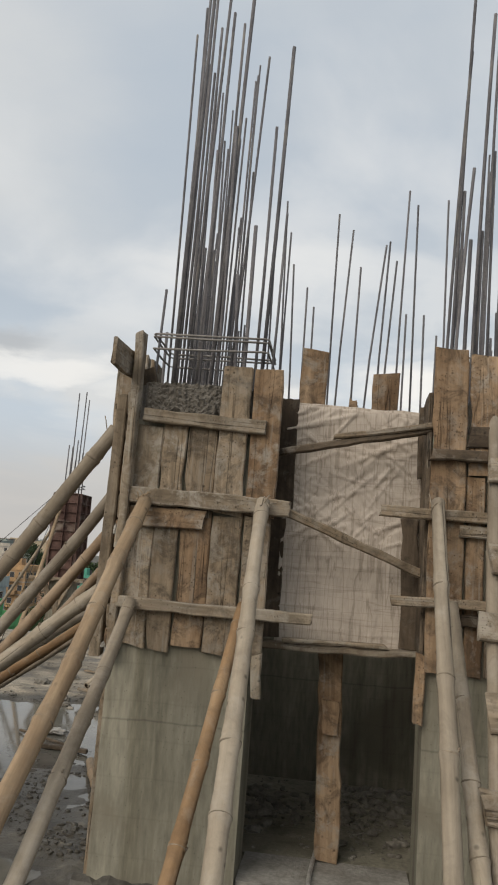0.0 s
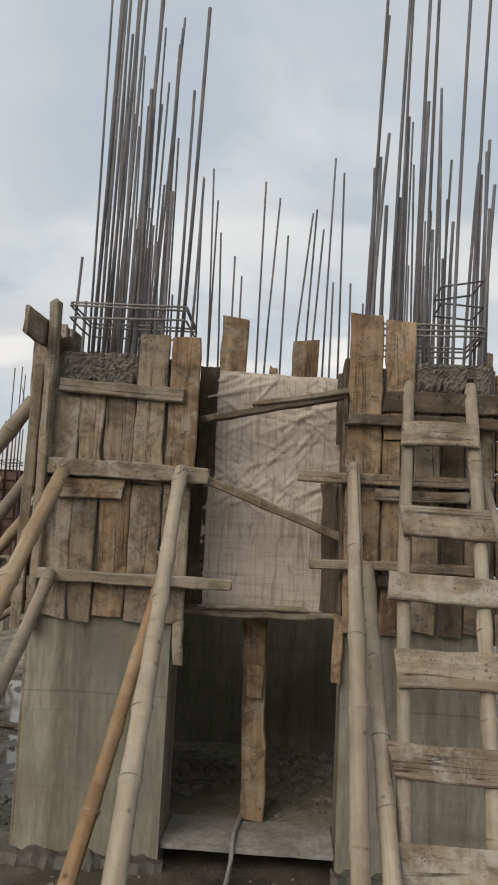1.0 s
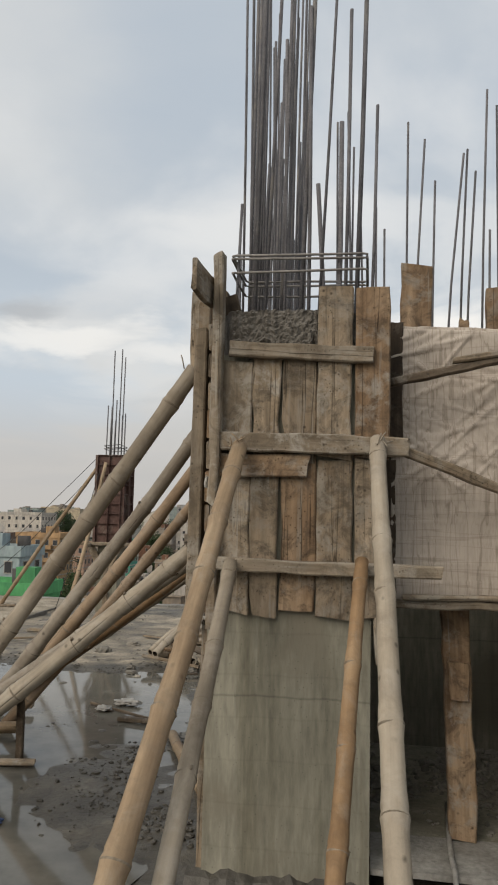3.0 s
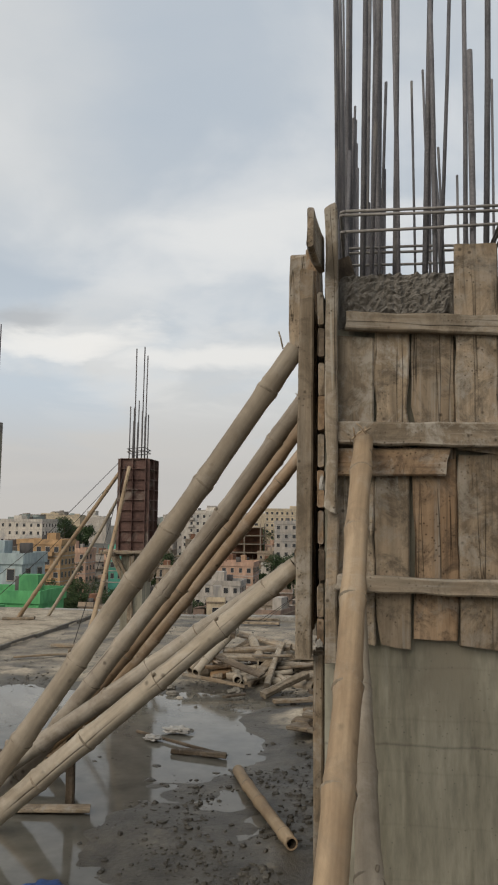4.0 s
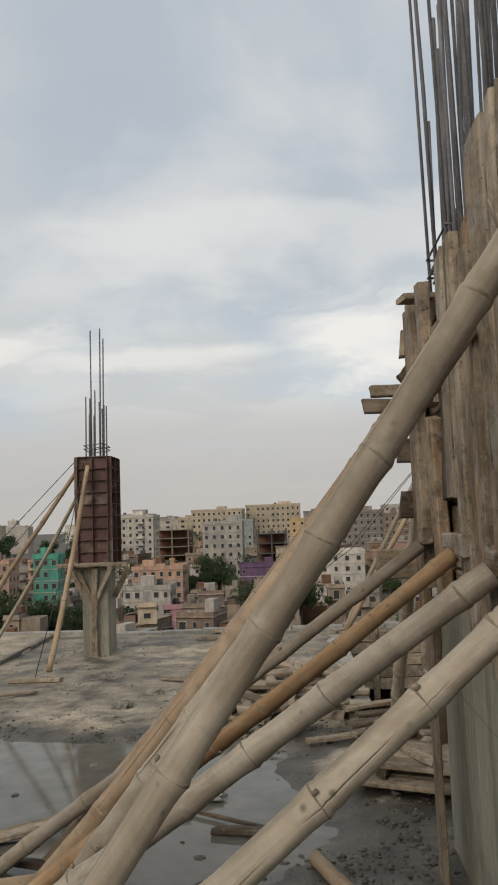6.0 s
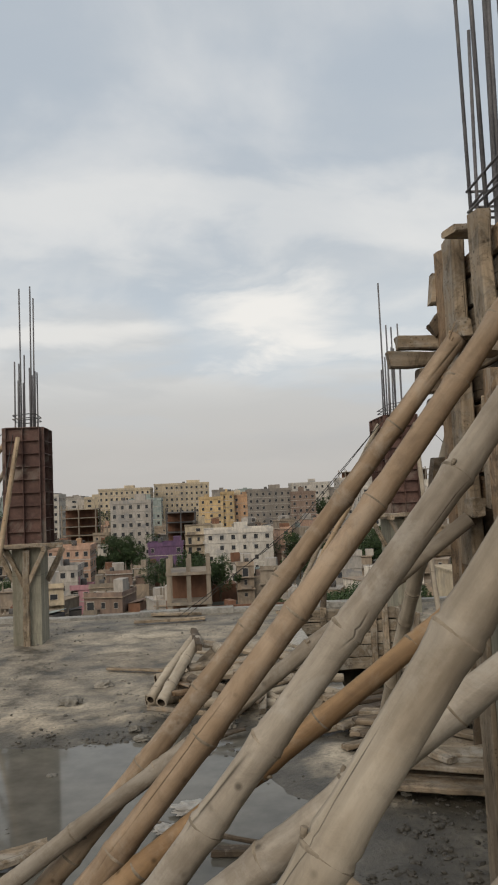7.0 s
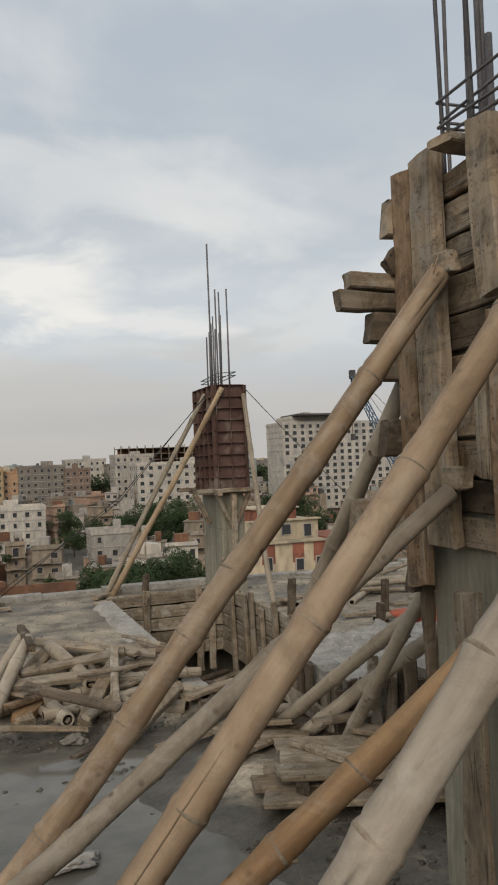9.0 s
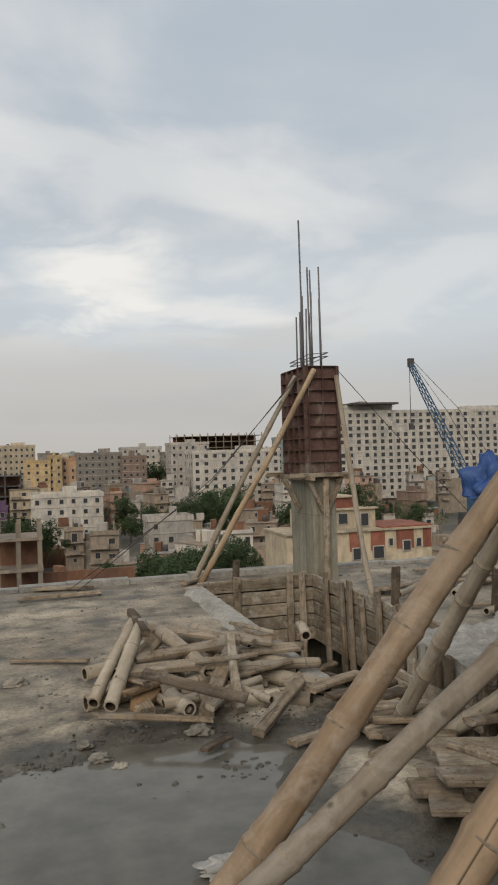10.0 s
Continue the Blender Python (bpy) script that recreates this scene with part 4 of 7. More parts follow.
for j in range(NZ + 1):
    row = []
    v = j / NZ
    for i in range(NX + 1):
        u = i / NX
        xx = 0.155 + u * (0.70 + 0.07 * v) + 0.010 * noise.noise(Vector((v * 5, 0, 3)))
        zz = 1.135 + v * (1.215 - 0.03 * u) + 0.008 * noise.noise(Vector((u * 6, 1, 3)))
        yy = 4.212 - 0.022 * noise.noise(Vector((u * 2.0 + v * 2.6, v * 3.2 - u * 1.2, 0.4)))
        for fu, fv, ca, sa, wd, ln, am in FOLDS:
            du, dv = (u - fu) * 0.75, (v - fv) * 1.2
            s1, s2 = du * ca + dv * sa, -du * sa + dv * ca + 0.06 * du * du
            if abs(s1) < ln and abs(s2) < 4 * wd:
                yy -= am * math.exp(-(s2 / wd) ** 2) * (1 - (s1 / ln) ** 2)
        if v > 0.985:
            yy += 0.03
        row.append(sheet_bm.verts.new((xx, yy, zz)))
    grid.append(row)
for j in range(NZ):
    for i in range(NX):
        sheet_bm.faces.new((grid[j][i], grid[j][i + 1], grid[j + 1][i + 1], grid[j + 1][i])).smooth = True
sheet = mesh_object("woven_sheet", sheet_bm, m_sheet)
tagged(sheet, "wrinkled beige woven plastic sheet hung over the lintel form", "plastic sheet")
thick = sheet.modifiers.new("thickness", "SOLIDIFY")
thick.thickness = 0.003

for a, b, w, t, mt, lb in (((0.12, 4.02, 2.045), (0.87, 3.97, 2.195), 0.035, 0.05, m_board_dark, "thin dark batten nailed across the sheet"),
                           ((0.40, 3.985, 2.135), (0.88, 3.945, 2.21), 0.028, 0.045, m_board, "thin brown batten doubled on another"),
                           ((0.16, 3.90, 1.765), (0.87, 4.10, 1.505), 0.045, 0.05, m_board, "slanting rough batten braced across the sheet"),
                           ((0.08, 4.17, 1.118), (0.86, 4.17, 1.135), 0.035, 0.12, m_ledger, "pale board along the lintel's lower edge"),
                           ((0.20, 4.13, 1.150), (0.70, 4.13, 1.158), 0.022, 0.06, m_ledger, "narrow pale strip on the lintel board")):
    tagged(plank(a, b, w, t, FRONT, mt, None, "batten"), lb, "batten", "battens on the lintel form")
for x0, x1, zt in ((0.195, 0.338, 2.645), (0.575, 0.715, 2.535), (0.455, 0.500, 2.385)):
    tagged(plank(((x0 + x1) / 2, 4.295, 1.6), ((x0 + x1) / 2, 4.295, zt), x1 - x0, 0.05, FRONT, m_board_red, None, "form_stud"), "brown board standing up behind the sheet", "timber stud", "studs behind the sheet")

# frayed fibres and wedges come with the props below; threshold lip with a dark slot under it
ledge = bmesh.new()
edge = []
for i in range(17):
    xx = 0.074 + 0.782 * i / 16
    yy = 3.985 + 0.010 * noise.noise(Vector((i * 0.7, 1.0, 8.0)))
    edge.append([ledge.verts.new(p) for p in ((xx, yy, 0.080), (xx, yy - 0.003, 0.104 + 0.004 * noise.noise(Vector((i * 0.9, 4.0, 2.0)))), (xx, 4.18, 0.108), (xx, 4.362, 0.099), (xx, 4.362, 0.075))])
for q0, q1 in zip(edge, edge[1:]):
    for k in range(5):
        ledge.faces.new((q0[k], q0[(k + 1) % 5], q1[(k + 1) % 5], q1[k]))
ledge.faces.new(edge[0])
ledge.faces.new(edge[-1][::-1])
part("threshold", ledge, m_cement, core, "pale cement threshold over a dark slot")
part("slot_back", boxes((0.074, 0.856, 4.30, 4.36, -0.06, 0.074)), m_concrete_wet, core, "dark back of the slot under the threshold")
# timber prop in the opening
prop = empty("timber_prop", (0.47, 4.36, 0.108), "rough brown timber prop standing in the opening", "prop")
plank((0.474, 4.36, 0.106), (0.432, 4.36, 1.165), 0.125, 0.07, FRONT, m_board_red, prop, "post")
plank((0.453, 4.312, 0.70), (0.450, 4.312, 0.86), 0.09, 0.02, FRONT, m_board_red, prop, "cleat")
# hose at the threshold
hose = bar([(0.44, 4.75, 0.112), (0.415, 4.4, 0.114), (0.40, 4.12, 0.120), (0.40, 3.985, 0.118), (0.40, 3.94, 0.07), (0.395, 3.80, 0.035), (0.37, 3.5, 0.03), (0.34, 3.2, 0.03)], 0.011, m_rag, None, "hose", 8)
tagged(hose, "grey-white hose trailing out over the threshold", "hose")

# ---------------------------------------------------------------- side formwork, facing the bamboo props
WEST = (-1, 0, 0)
fw = empty("shuttering", (-0.63, 5.0, 1.05), "side shuttering of level boards held by rough uprights", "formwork", "shuttering panels")
rnd = random.Random(21)
JOINTS = (1.06, 1.16, 1.275, 1.40, 1.525, 1.667, 1.80, 1.925, 2.055, 2.175, 2.30, 2.405)
for k, (z, zn) in enumerate(zip(JOINTS, JOINTS[1:])):
    cuts = [3.935, rnd.uniform(4.5, 4.8), rnd.uniform(5.12, 5.20), 5.44 + 0.06 * (k % 3), 6.015]
    for y0, y1 in zip(cuts, cuts[1:]):
        if (zn > 2.38 and y0 < 4.0) or (k == 0 and y1 > 5.3):
            continue
        dz = rnd.uniform(-0.006, 0.006)
        plank((-0.614 + rnd.uniform(-0.003, 0.003), y0 + 0.002, (z + zn) / 2 - dz), (-0.614, y1 - 0.004, (z + zn) / 2 + dz), zn - z - rnd.uniform(0.006, 0.016), 0.022, WEST, rnd.choice((m_board, m_board, m_board_red, m_board_red, m_board_dark)), fw)
for y, w, z0, z1, out, mt in ((3.993, 0.07, 1.02, 2.28, 0.05, m_ledger), (4.071, 0.055, 1.86, 2.42, 0.045, m_board), (4.08, 0.06, 1.10, 1.82, 0.045, m_board_red), (4.172, 0.19, 1.12, 2.50, 0.02, m_board_red), (4.103, 0.04, 2.13, 2.49, 0.10, m_board),
                              (4.311, 0.07, 1.45, 2.58, 0.05, m_ledger), (4.318, 0.07, 1.05, 1.43, 0.05, m_board), (4.426, 0.07, 1.55, 2.36, 0.02, m_board), (4.542, 0.20, 1.08, 2.60, 0.02, m_board), (4.634, 0.05, 1.02, 2.30, 0.05, m_ledger),
                              (4.741, 0.10, 1.10, 2.40, 0.03, m_board_red), (4.837, 0.08, 1.06, 2.36, 0.02, m_board), (4.933, 0.10, 1.02, 2.38, 0.03, m_board), (5.028, 0.12, 1.12, 2.47, 0.02, m_board),
                              (5.155, 0.13, 1.55, 2.44, 0.03, m_ledger), (5.322, 0.135, 1.55, 1.95, 0.012, m_board_dark), (5.52, 0.115, 1.935, 2.45, 0.035, m_board), (5.487, 0.135, 1.17, 1.88, 0.03, m_board_red),
                              (5.605, 0.065, 1.40, 1.80, 0.02, m_board), (5.82, 0.14, 1.18, 2.46, 0.04, m_board), (5.985, 0.115, 1.03, 2.45, 0.03, m_board_red)):
    plank((-0.650 - out / 2, y, z0), (-0.650 - out / 2 + rnd.uniform(-0.012, 0.012), y + rnd.uniform(-0.03, 0.03), z1), w, 0.03 + out * 0.5, WEST, mt, fw, "upright")
for y, z in ((4.604, 2.12), (5.136, 2.12), (5.728, 2.05), (4.126, 1.33), (4.557, 1.33), (5.71, 1.38)):
    plank((-0.695, y - 0.05, z + 0.02), (-0.695, y + 0.05, z + 0.02), 0.075, 0.045, WEST, m_board, fw, "cleat")
plank((-0.695, 4.90, 1.385), (-0.695, 5.24, 1.385), 0.075, 0.045, WEST, m_ledger, fw, "cleat")
# long boards standing on the lower wall
for y, w, z0, z1, mt in ((4.054, 0.05, 0.02, 1.02, m_board), (4.157, 0.045, 0.30, 1.05, m_board_dark), (4.249, 0.06, 0.02, 1.05, m_concrete)):
    plank((-0.622, y, z0), (-0.628, y + 0.01, z1), w, 0.035, WEST, mt, fw, "leaning_board")
plank((-0.62, 6.02, 0.45), (-0.618, 6.02, 1.04), 0.05, 0.022, (0, 1, 0), m_board_dark, fw, "leaning_board")
# back formwork with ledgers that stick out past the corner
fbk = empty("shuttering", (0.45, 6.03, 1.05), "back shuttering whose ledgers stick out past the corner", "formwork", "shuttering panels")
for i in range(14):
    xx = -0.52 + i * 0.158
    plank((xx, 6.022, 1.05), (xx, 6.022, 2.38 + 0.08 * ((i * 7) % 3)), 0.15, 0.024, (0, 1, 0), m_board, fbk)
for xl, z0, z1, yy, mt in ((-0.859, 2.06, 2.12, 6.06, m_board), (-0.896, 1.985, 2.055, 6.065, m_board), (-0.706, 2.25, 2.38, 6.055, m_board), (-0.785, 1.875, 1.98, 6.06, m_board_dark), (-0.742, 1.742, 1.855, 6.06, m_board_dark),
                           (-0.745, 1.475, 1.606, 6.06, m_board_dark), (-0.874, 1.195, 1.337, 6.065, m_board), (-0.66, 1.00, 1.10, 6.055, m_board_dark)):
    plank((xl, yy, (z0 + z1) / 2), (1.56, yy, (z0 + z1) / 2), z1 - z0, 0.06, (0, 1, 0), mt, fbk, "ledger")
plank((-0.755, 5.64, 2.420), (-0.42, 5.73, 2.440), 0.10, 0.03, (0, 0, 1), m_board, fbk, "loose_top_board")
plank((-0.715, 6.03, 2.13), (-0.655, 6.05, 2.20), 0.06, 0.03, (0, 1, 0), m_board_dark, fbk, "cleat")
fe = empty("shuttering", (1.57, 5.0, 1.05), "far side shuttering of brown boards", "formwork", "shuttering panels")
for i in range(8):
    plank((1.558, 3.94, 1.13 + i * 0.158), (1.558, 6.01, 1.13 + i * 0.158), 0.15, 0.024, (1, 0, 0), m_board, fe)
for y in (4.3, 4.8, 5.3, 5.8):
    plank((1.59, y, 1.0), (1.59, y, 2.5), 0.09, 0.035, (1, 0, 0), m_board, fe, "upright")

# ---------------------------------------------------------------- reinforcement
def cage(at, x0, x1, y0, y1, nx, ny, inner, z0, lows, highs, rings, seed, label, lean=0.0):
    rnd = random.Random(seed)
    ob = empty("rebar_cage", at, label, "rebar", "rebar cages")
    spots = []
    for i in range(nx):
        for yy in (y0, y1):
            spots.append((x0 + (x1 - x0) * i / max(1, nx - 1), yy))
    for j in range(1, ny - 1):
        for xx in (x0, x1):
            spots.append((xx, y0 + (y1 - y0) * j / (ny - 1)))
    for _ in range(inner):
        spots.append((rnd.uniform(x0 + 0.03, x1 - 0.03), rnd.uniform(y0 + 0.03, y1 - 0.03)))
    for xx, yy in spots:
        xx, yy = xx + rnd.uniform(-0.012, 0.012), yy + rnd.uniform(-0.012, 0.012)
        zt = rnd.uniform(*highs) if rnd.random() < 0.6 else rnd.uniform(*lows)
        lx, ly = rnd.uniform(-0.01, 0.05) + lean * (zt - z0), rnd.uniform(-0.03, 0.03)
        r = rnd.choice((0.007, 0.0085, 0.010))
        n = 5
        bar([(xx + lx * (i / n) ** 1.4, yy + ly * (i / n) ** 1.4, z0 + (zt - z0) * i / n) for i in range(n + 1)], r, m_rebar, ob)
        if rnd.random() < 0.45:
            zl = z0 + rnd.uniform(0.9, 1.6)
            bar([(xx + 0.02, yy + 0.012, z0), (xx + 0.022 + lx * 0.3, yy + 0.012, zl)], r * 0.95, m_rebar, ob)
    for z, tilt, g in rings:
        pts = [(x0 - g, y0 - g), (x1 + g, y0 - g), (x1 + g, y1 + g), (x0 - g, y1 + g)]
        path = []
        for k in range(4):
            (ax, ay), (bx, by) = pts[k], pts[(k + 1) % 4]
            for s in (0.03, 0.5, 0.97):
                px, py = ax + (bx - ax) * s, ay + (by - ay) * s
                path.append((px, py, z + tilt * (px - x0) + 0.3 * tilt * (py - y0) + rnd.uniform(-0.004, 0.004)))
        path.append(path[0])
        bar(path, 0.0055, m_dusty, ob, "stirrup")
    return ob


front_cage = cage((-0.25, 4.2, 2.3), -0.53, 0.03, 4.02, 4.38, 0, 0, 0, 2.1, (3.25, 3.95), (4.1, 5.2), ((2.625, -0.02, 0.014), (2.605, -0.02, 0.016), (2.545, 0.0, 0.014)), 31, "cage of tall rusty reinforcing bars with tied stirrups")
ladder_cage = cage((1.2, 4.2, 2.3), 0.95, 1.49, 4.02, 4.42, 5, 4, 3, 2.1, (3.2, 3.9), (4.0, 5.0), ((2.56, 0.0, 0.014), (2.535, 0.0, 0.014), (2.50, 0.01, 0.014)), 32, "cage of tall rusty reinforcing bars above the pier with the ladder", 0.024)
back_cage = cage((-0.45, 5.6, 2.3), -0.55, -0.40, 4.90, 5.88, 3, 7, 2, 2.1, (3.3, 3.9), (4.4, 5.4), (), 33, "row of rusty reinforcing bars with loose stirrups above the side wall")
cage((1.42, 5.4, 2.3), 1.34, 1.48, 4.9, 5.88, 2, 6, 0, 2.1, (3.0, 3.6), (3.8, 4.6), ((2.55, 0.0, 0.014),), 34, "row of rusty reinforcing bars above the far side wall")
for k, (xa, xb, zt) in enumerate(((-0.56, -0.55, 2.87), (-0.51, -0.52, 2.74), (-0.45, -0.48, 5.0), (-0.42, -0.42, 4.37), (-0.40, -0.38, 5.1), (-0.36, -0.33, 4.9), (-0.34, -0.40, 3.85), (-0.31, -0.36, 3.75), (-0.26, -0.25, 5.0),
                                  (-0.24, -0.31, 3.84), (-0.22, -0.27, 3.79), (-0.20, -0.21, 3.97), (-0.17, -0.13, 4.32), (-0.15, -0.11, 5.0), (-0.11, -0.18, 3.07), (-0.08, -0.09, 4.23), (-0.03, -0.05, 3.99), (0.0, 0.0, 4.38),
                                  (0.05, 0.05, 3.31), (-0.02, -0.05, 3.55), (-0.09, -0.11, 3.23), (-0.19, -0.20, 3.89), (-0.33, -0.35, 4.6), (-0.12, -0.12, 4.5))):
    if k % 2 and k not in (1, 7, 17):
        continue
    yb = (4.03, 4.36, 4.20, 4.05, 4.30)[k % 5]
    sc = (yb - 0.1) / 4.0
    xa, xb = 0.54 + (xa - 0.54) * sc, 0.54 + (xb - 0.54) * sc + 0.024 * (zt - 2.1)
    bar([(xa, yb, 2.1), ((xa + xb) / 2 + 0.004, yb, (2.1 + zt) / 2), (xb, yb + 0.01, zt)], (0.0075, 0.0095, 0.0115)[k % 3], m_rebar, front_cage)
for z, lean in ((2.80, -0.16), (2.665, 0.10)):
    ring = [(1.30, 4.05), (1.50, 4.04), (1.505, 4.30), (1.31, 4.31), (1.30, 4.05)]
    bar([(px, py, z + lean * (1.5 - px) + 0.05 * (py - 4.05)) for px, py in ring], 0.0055, m_rebar, ladder_cage, "stirrup")
# box of loose stirrups round the last bars of the side wall
for z, lean, x0, y0 in ((2.665, 0.01, -0.585, 5.44), (2.600, 0.05, -0.575, 5.47), (2.580, -0.03, -0.585, 5.42), (2.555, -0.02, -0.56, 5.49)):
    ring = [(x0, 5.88), (x0 + 0.005, y0), (-0.385, y0 + 0.01), (-0.375, 5.87), (x0, 5.88)]
    bar([(px, py, z + lean * (5.88 - py) + 0.02 * (px + 0.58)) for px, py in ring], 0.0055, m_rebar, back_cage, "stirrup")
bar([(-0.46, 5.76, 2.2), (-0.455, 5.76, 2.86)], 0.013, m_rebar, back_cage)
for k, yb in enumerate((4.50, 4.72, 4.95, 5.18, 5.45, 5.70, 5.86)):
    bar([(-0.575, yb, 2.1), (-0.585, yb + 0.01, 3.4), (-0.60 - 0.006 * (k % 3), yb + 0.02, 4.7 + 0.12 * ((k * 3) % 5))], (0.0075, 0.009)[k % 2], m_rebar, back_cage)
starter = empty("starter_bars", (0.5, 5.88, 2.2), "thin uneven starter bars rising above the back wall", "rebar", "rebar cages")
for k, (xa, xb, zt) in enumerate(((0.03, 0.02, 3.42), (0.10, 0.07, 3.48), (0.09, 0.10, 3.31), (0.16, 0.13, 3.11), (0.21, 0.21, 2.99), (0.25, 0.25, 2.89), (0.35, 0.36, 3.40), (0.38, 0.44, 3.32), (0.47, 0.49, 3.12), (0.52, 0.62, 3.23),
                                  (0.59, 0.64, 3.26), (0.62, 0.68, 3.16), (0.69, 0.73, 3.54), (0.73, 0.74, 2.86), (0.78, 0.78, 3.48), (0.83, 0.83, 2.85), (0.89, 0.90, 2.75), (0.94, 0.94, 3.51), (1.00, 1.00, 2.96))):
    yb = 5.86 + 0.03 * (k % 3)
    xa, xb, zt = 0.682 + (xa - 0.63) * 1.410, 0.682 + (xb - 0.63) * 1.410, 1.516 + (zt - 1.526) * 1.423
    bar([(xa, yb, 2.15), (xa + (xb - xa) * 0.4, yb, 2.15 + (zt - 2.15) * 0.5), (xb, yb, zt)], 0.0078, m_rebar, starter)
midrow = empty("starter_bars", (-0.48, 4.85, 2.2), "tall rusty bars between the two cages", "rebar", "rebar cages")
for k in range(9):
    yb = 4.45 + 0.05 * k
    xb = (-0.54, -0.42)[k % 2]
    zt = (4.9, 3.6, 4.7, 3.9, 5.1, 3.3, 4.6, 4.1, 5.0)[k]
    bar([(xb, yb, 2.1), (xb + 0.01, yb + 0.01, (2.1 + zt) / 2), (xb + 0.02, yb, zt)], (0.0095, 0.008)[k % 2], m_rebar, midrow)

# ---------------------------------------------------------------- bamboo props
G_, T_, B_ = m_bamboo, m_bamboo_tan, m_bamboo_brown
SIDE = "bamboo props of the side form"
for a, b, mid, r0, r1, mt, lb, sd in (
        ((-2.20, 4.08, 0.01), (-0.715, 4.08, 2.13), (0, 0.0, -0.01), 0.042, 0.037, G_, "thick grey-tan bamboo prop under the side form", 3),
        ((-2.31, 4.79, 0.01), (-0.715, 4.62, 2.035), (0, 0.0, -0.03), 0.042, 0.036, m_bamboo_shaded, "pale grey bamboo prop with dusty bark", 4),
        ((-2.41, 5.25, 0.01), (-0.70, 5.145, 2.10), (0, 0.01, -0.085), 0.041, 0.036, m_bamboo_amber, "tan-orange split bamboo prop", 5),
        ((-2.40, 5.83, 0.01), (-0.715, 5.72, 2.04), (0, 0.0, -0.05), 0.041, 0.036, m_bamboo_amber, "brown bamboo prop with a frayed top", 6),
        ((-2.27, 4.05, 0.02), (-0.715, 4.10, 1.32), (0, 0.0, 0.0), 0.041, 0.036, G_, "thick dusty bamboo prop with a long split", 7),
        ((-2.59, 4.70, 0.01), (-0.715, 4.54, 1.325), (0, 0.0, 0.0), 0.042, 0.037, m_bamboo_shaded, "pale grey bamboo prop spotted with mud", 8),
        ((-2.50, 5.20, 0.01), (-0.715, 5.06, 1.35), (0, 0.0, 0.0), 0.033, 0.030, B_, "slim orange-brown bamboo prop", 9),
        ((-2.62, 5.76, 0.01), (-0.715, 5.72, 1.36), (0, 0.0, 0.0), 0.033, 0.029, m_bamboo_shaded, "slim grey dusty bamboo prop", 10)):
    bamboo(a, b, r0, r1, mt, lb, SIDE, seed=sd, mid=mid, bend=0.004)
FRNT = "bamboo props of the front form"
for a, b, mid, r0, r1, mt, lb, sd in (
        ((-0.581, 1.98, 0.01), (-0.465, 3.84, 1.755), (0, 0, 0), 0.037, 0.033, T_, "yellow-tan bamboo prop under a front ledger", 13),
        ((-0.401, 1.889, 0.01), (-0.491, 3.84, 1.285), (0, 0, 0), 0.032, 0.028, G_, "grey bamboo prop under the lowest ledger", 14),
        ((0.153, 2.252, 0.01), (0.096, 3.84, 1.79), (0.006, 0, 0.0), 0.038, 0.031, G_, "pale grey bamboo prop beside the opening", 15),
        ((-0.054, 2.381, 0.01), (0.034, 3.84, 1.31), (0, 0, 0.0), 0.030, 0.027, B_, "orange-brown bamboo prop behind a paler one", 16),
        ((0.879, 2.602, 0.01), (0.875, 3.84, 1.835), (0, 0, 0), 0.034, 0.030, G_, "pale grey bamboo prop at the opening's edge", 17),
        ((0.979, 2.57, 0.01), (0.957, 3.84, 1.385), (0, 0, 0), 0.033, 0.029, G_, "grey bamboo prop beside another at the opening", 18)):
    bamboo(a, b, r0, r1, mt, lb, FRNT, seed=sd, mid=mid, bend=0.004)
# frayed fibres at the heads of the thicker props
fray = random.Random(17)
for px, py, pz, mt in ((-0.735, 4.08, 2.12, G_), (-0.735, 4.62, 2.02, G_), (-0.715, 5.145, 2.09, B_), (-0.735, 5.72, 2.02, T_), (-0.475, 3.82, 1.76, T_), (0.110, 3.82, 1.77, G_), (0.88, 3.83, 1.81, G_)):
    tuft = empty("bamboo_fibre", (px, py, pz), "loose frayed bamboo fibres at a prop's head", "bamboo fibre", "frayed fibres")
    for _ in range(9):
        a = Vector((px + fray.uniform(-0.03, 0.02), py + fray.uniform(-0.035, 0.035), pz + fray.uniform(-0.03, 0.02)))
        d = Vector((fray.uniform(-0.3, 0.5), fray.uniform(-0.5, 0.5), fray.uniform(0.1, 1.0))).normalized() * fray.uniform(0.03, 0.075)
        bar([a, a + d * 0.6 + Vector((0, 0, 0.005)), a + d], fray.uniform(0.0015, 0.0035), mt, tuft, "fibre", 4)
EAST = "bamboo props of the far side form"
for k, (y, zt, xf) in enumerate(((4.3, 2.0, 3.0), (4.8, 1.7, 3.1), (5.3, 1.35, 3.2), (5.8, 1.9, 3.0))):
    bamboo((xf, y + 0.1, 0.02), (1.63, y, zt), 0.04, 0.035, G_, "grey bamboo prop on the far side form", EAST, seed=40 + k)
bamboo((1.62, 2.62, 0.02), (1.46, 3.84, 1.80), 0.030, 0.026, G_, "bamboo prop behind the ladder", FRNT, seed=19)
bamboo((1.60, 3.86, 0.02), (1.575, 3.885, 2.46), 0.028, 0.024, m_bamboo, "greenish grey bamboo standing at the form's corner", "upright bamboo", "bamboo_post", seed=20)
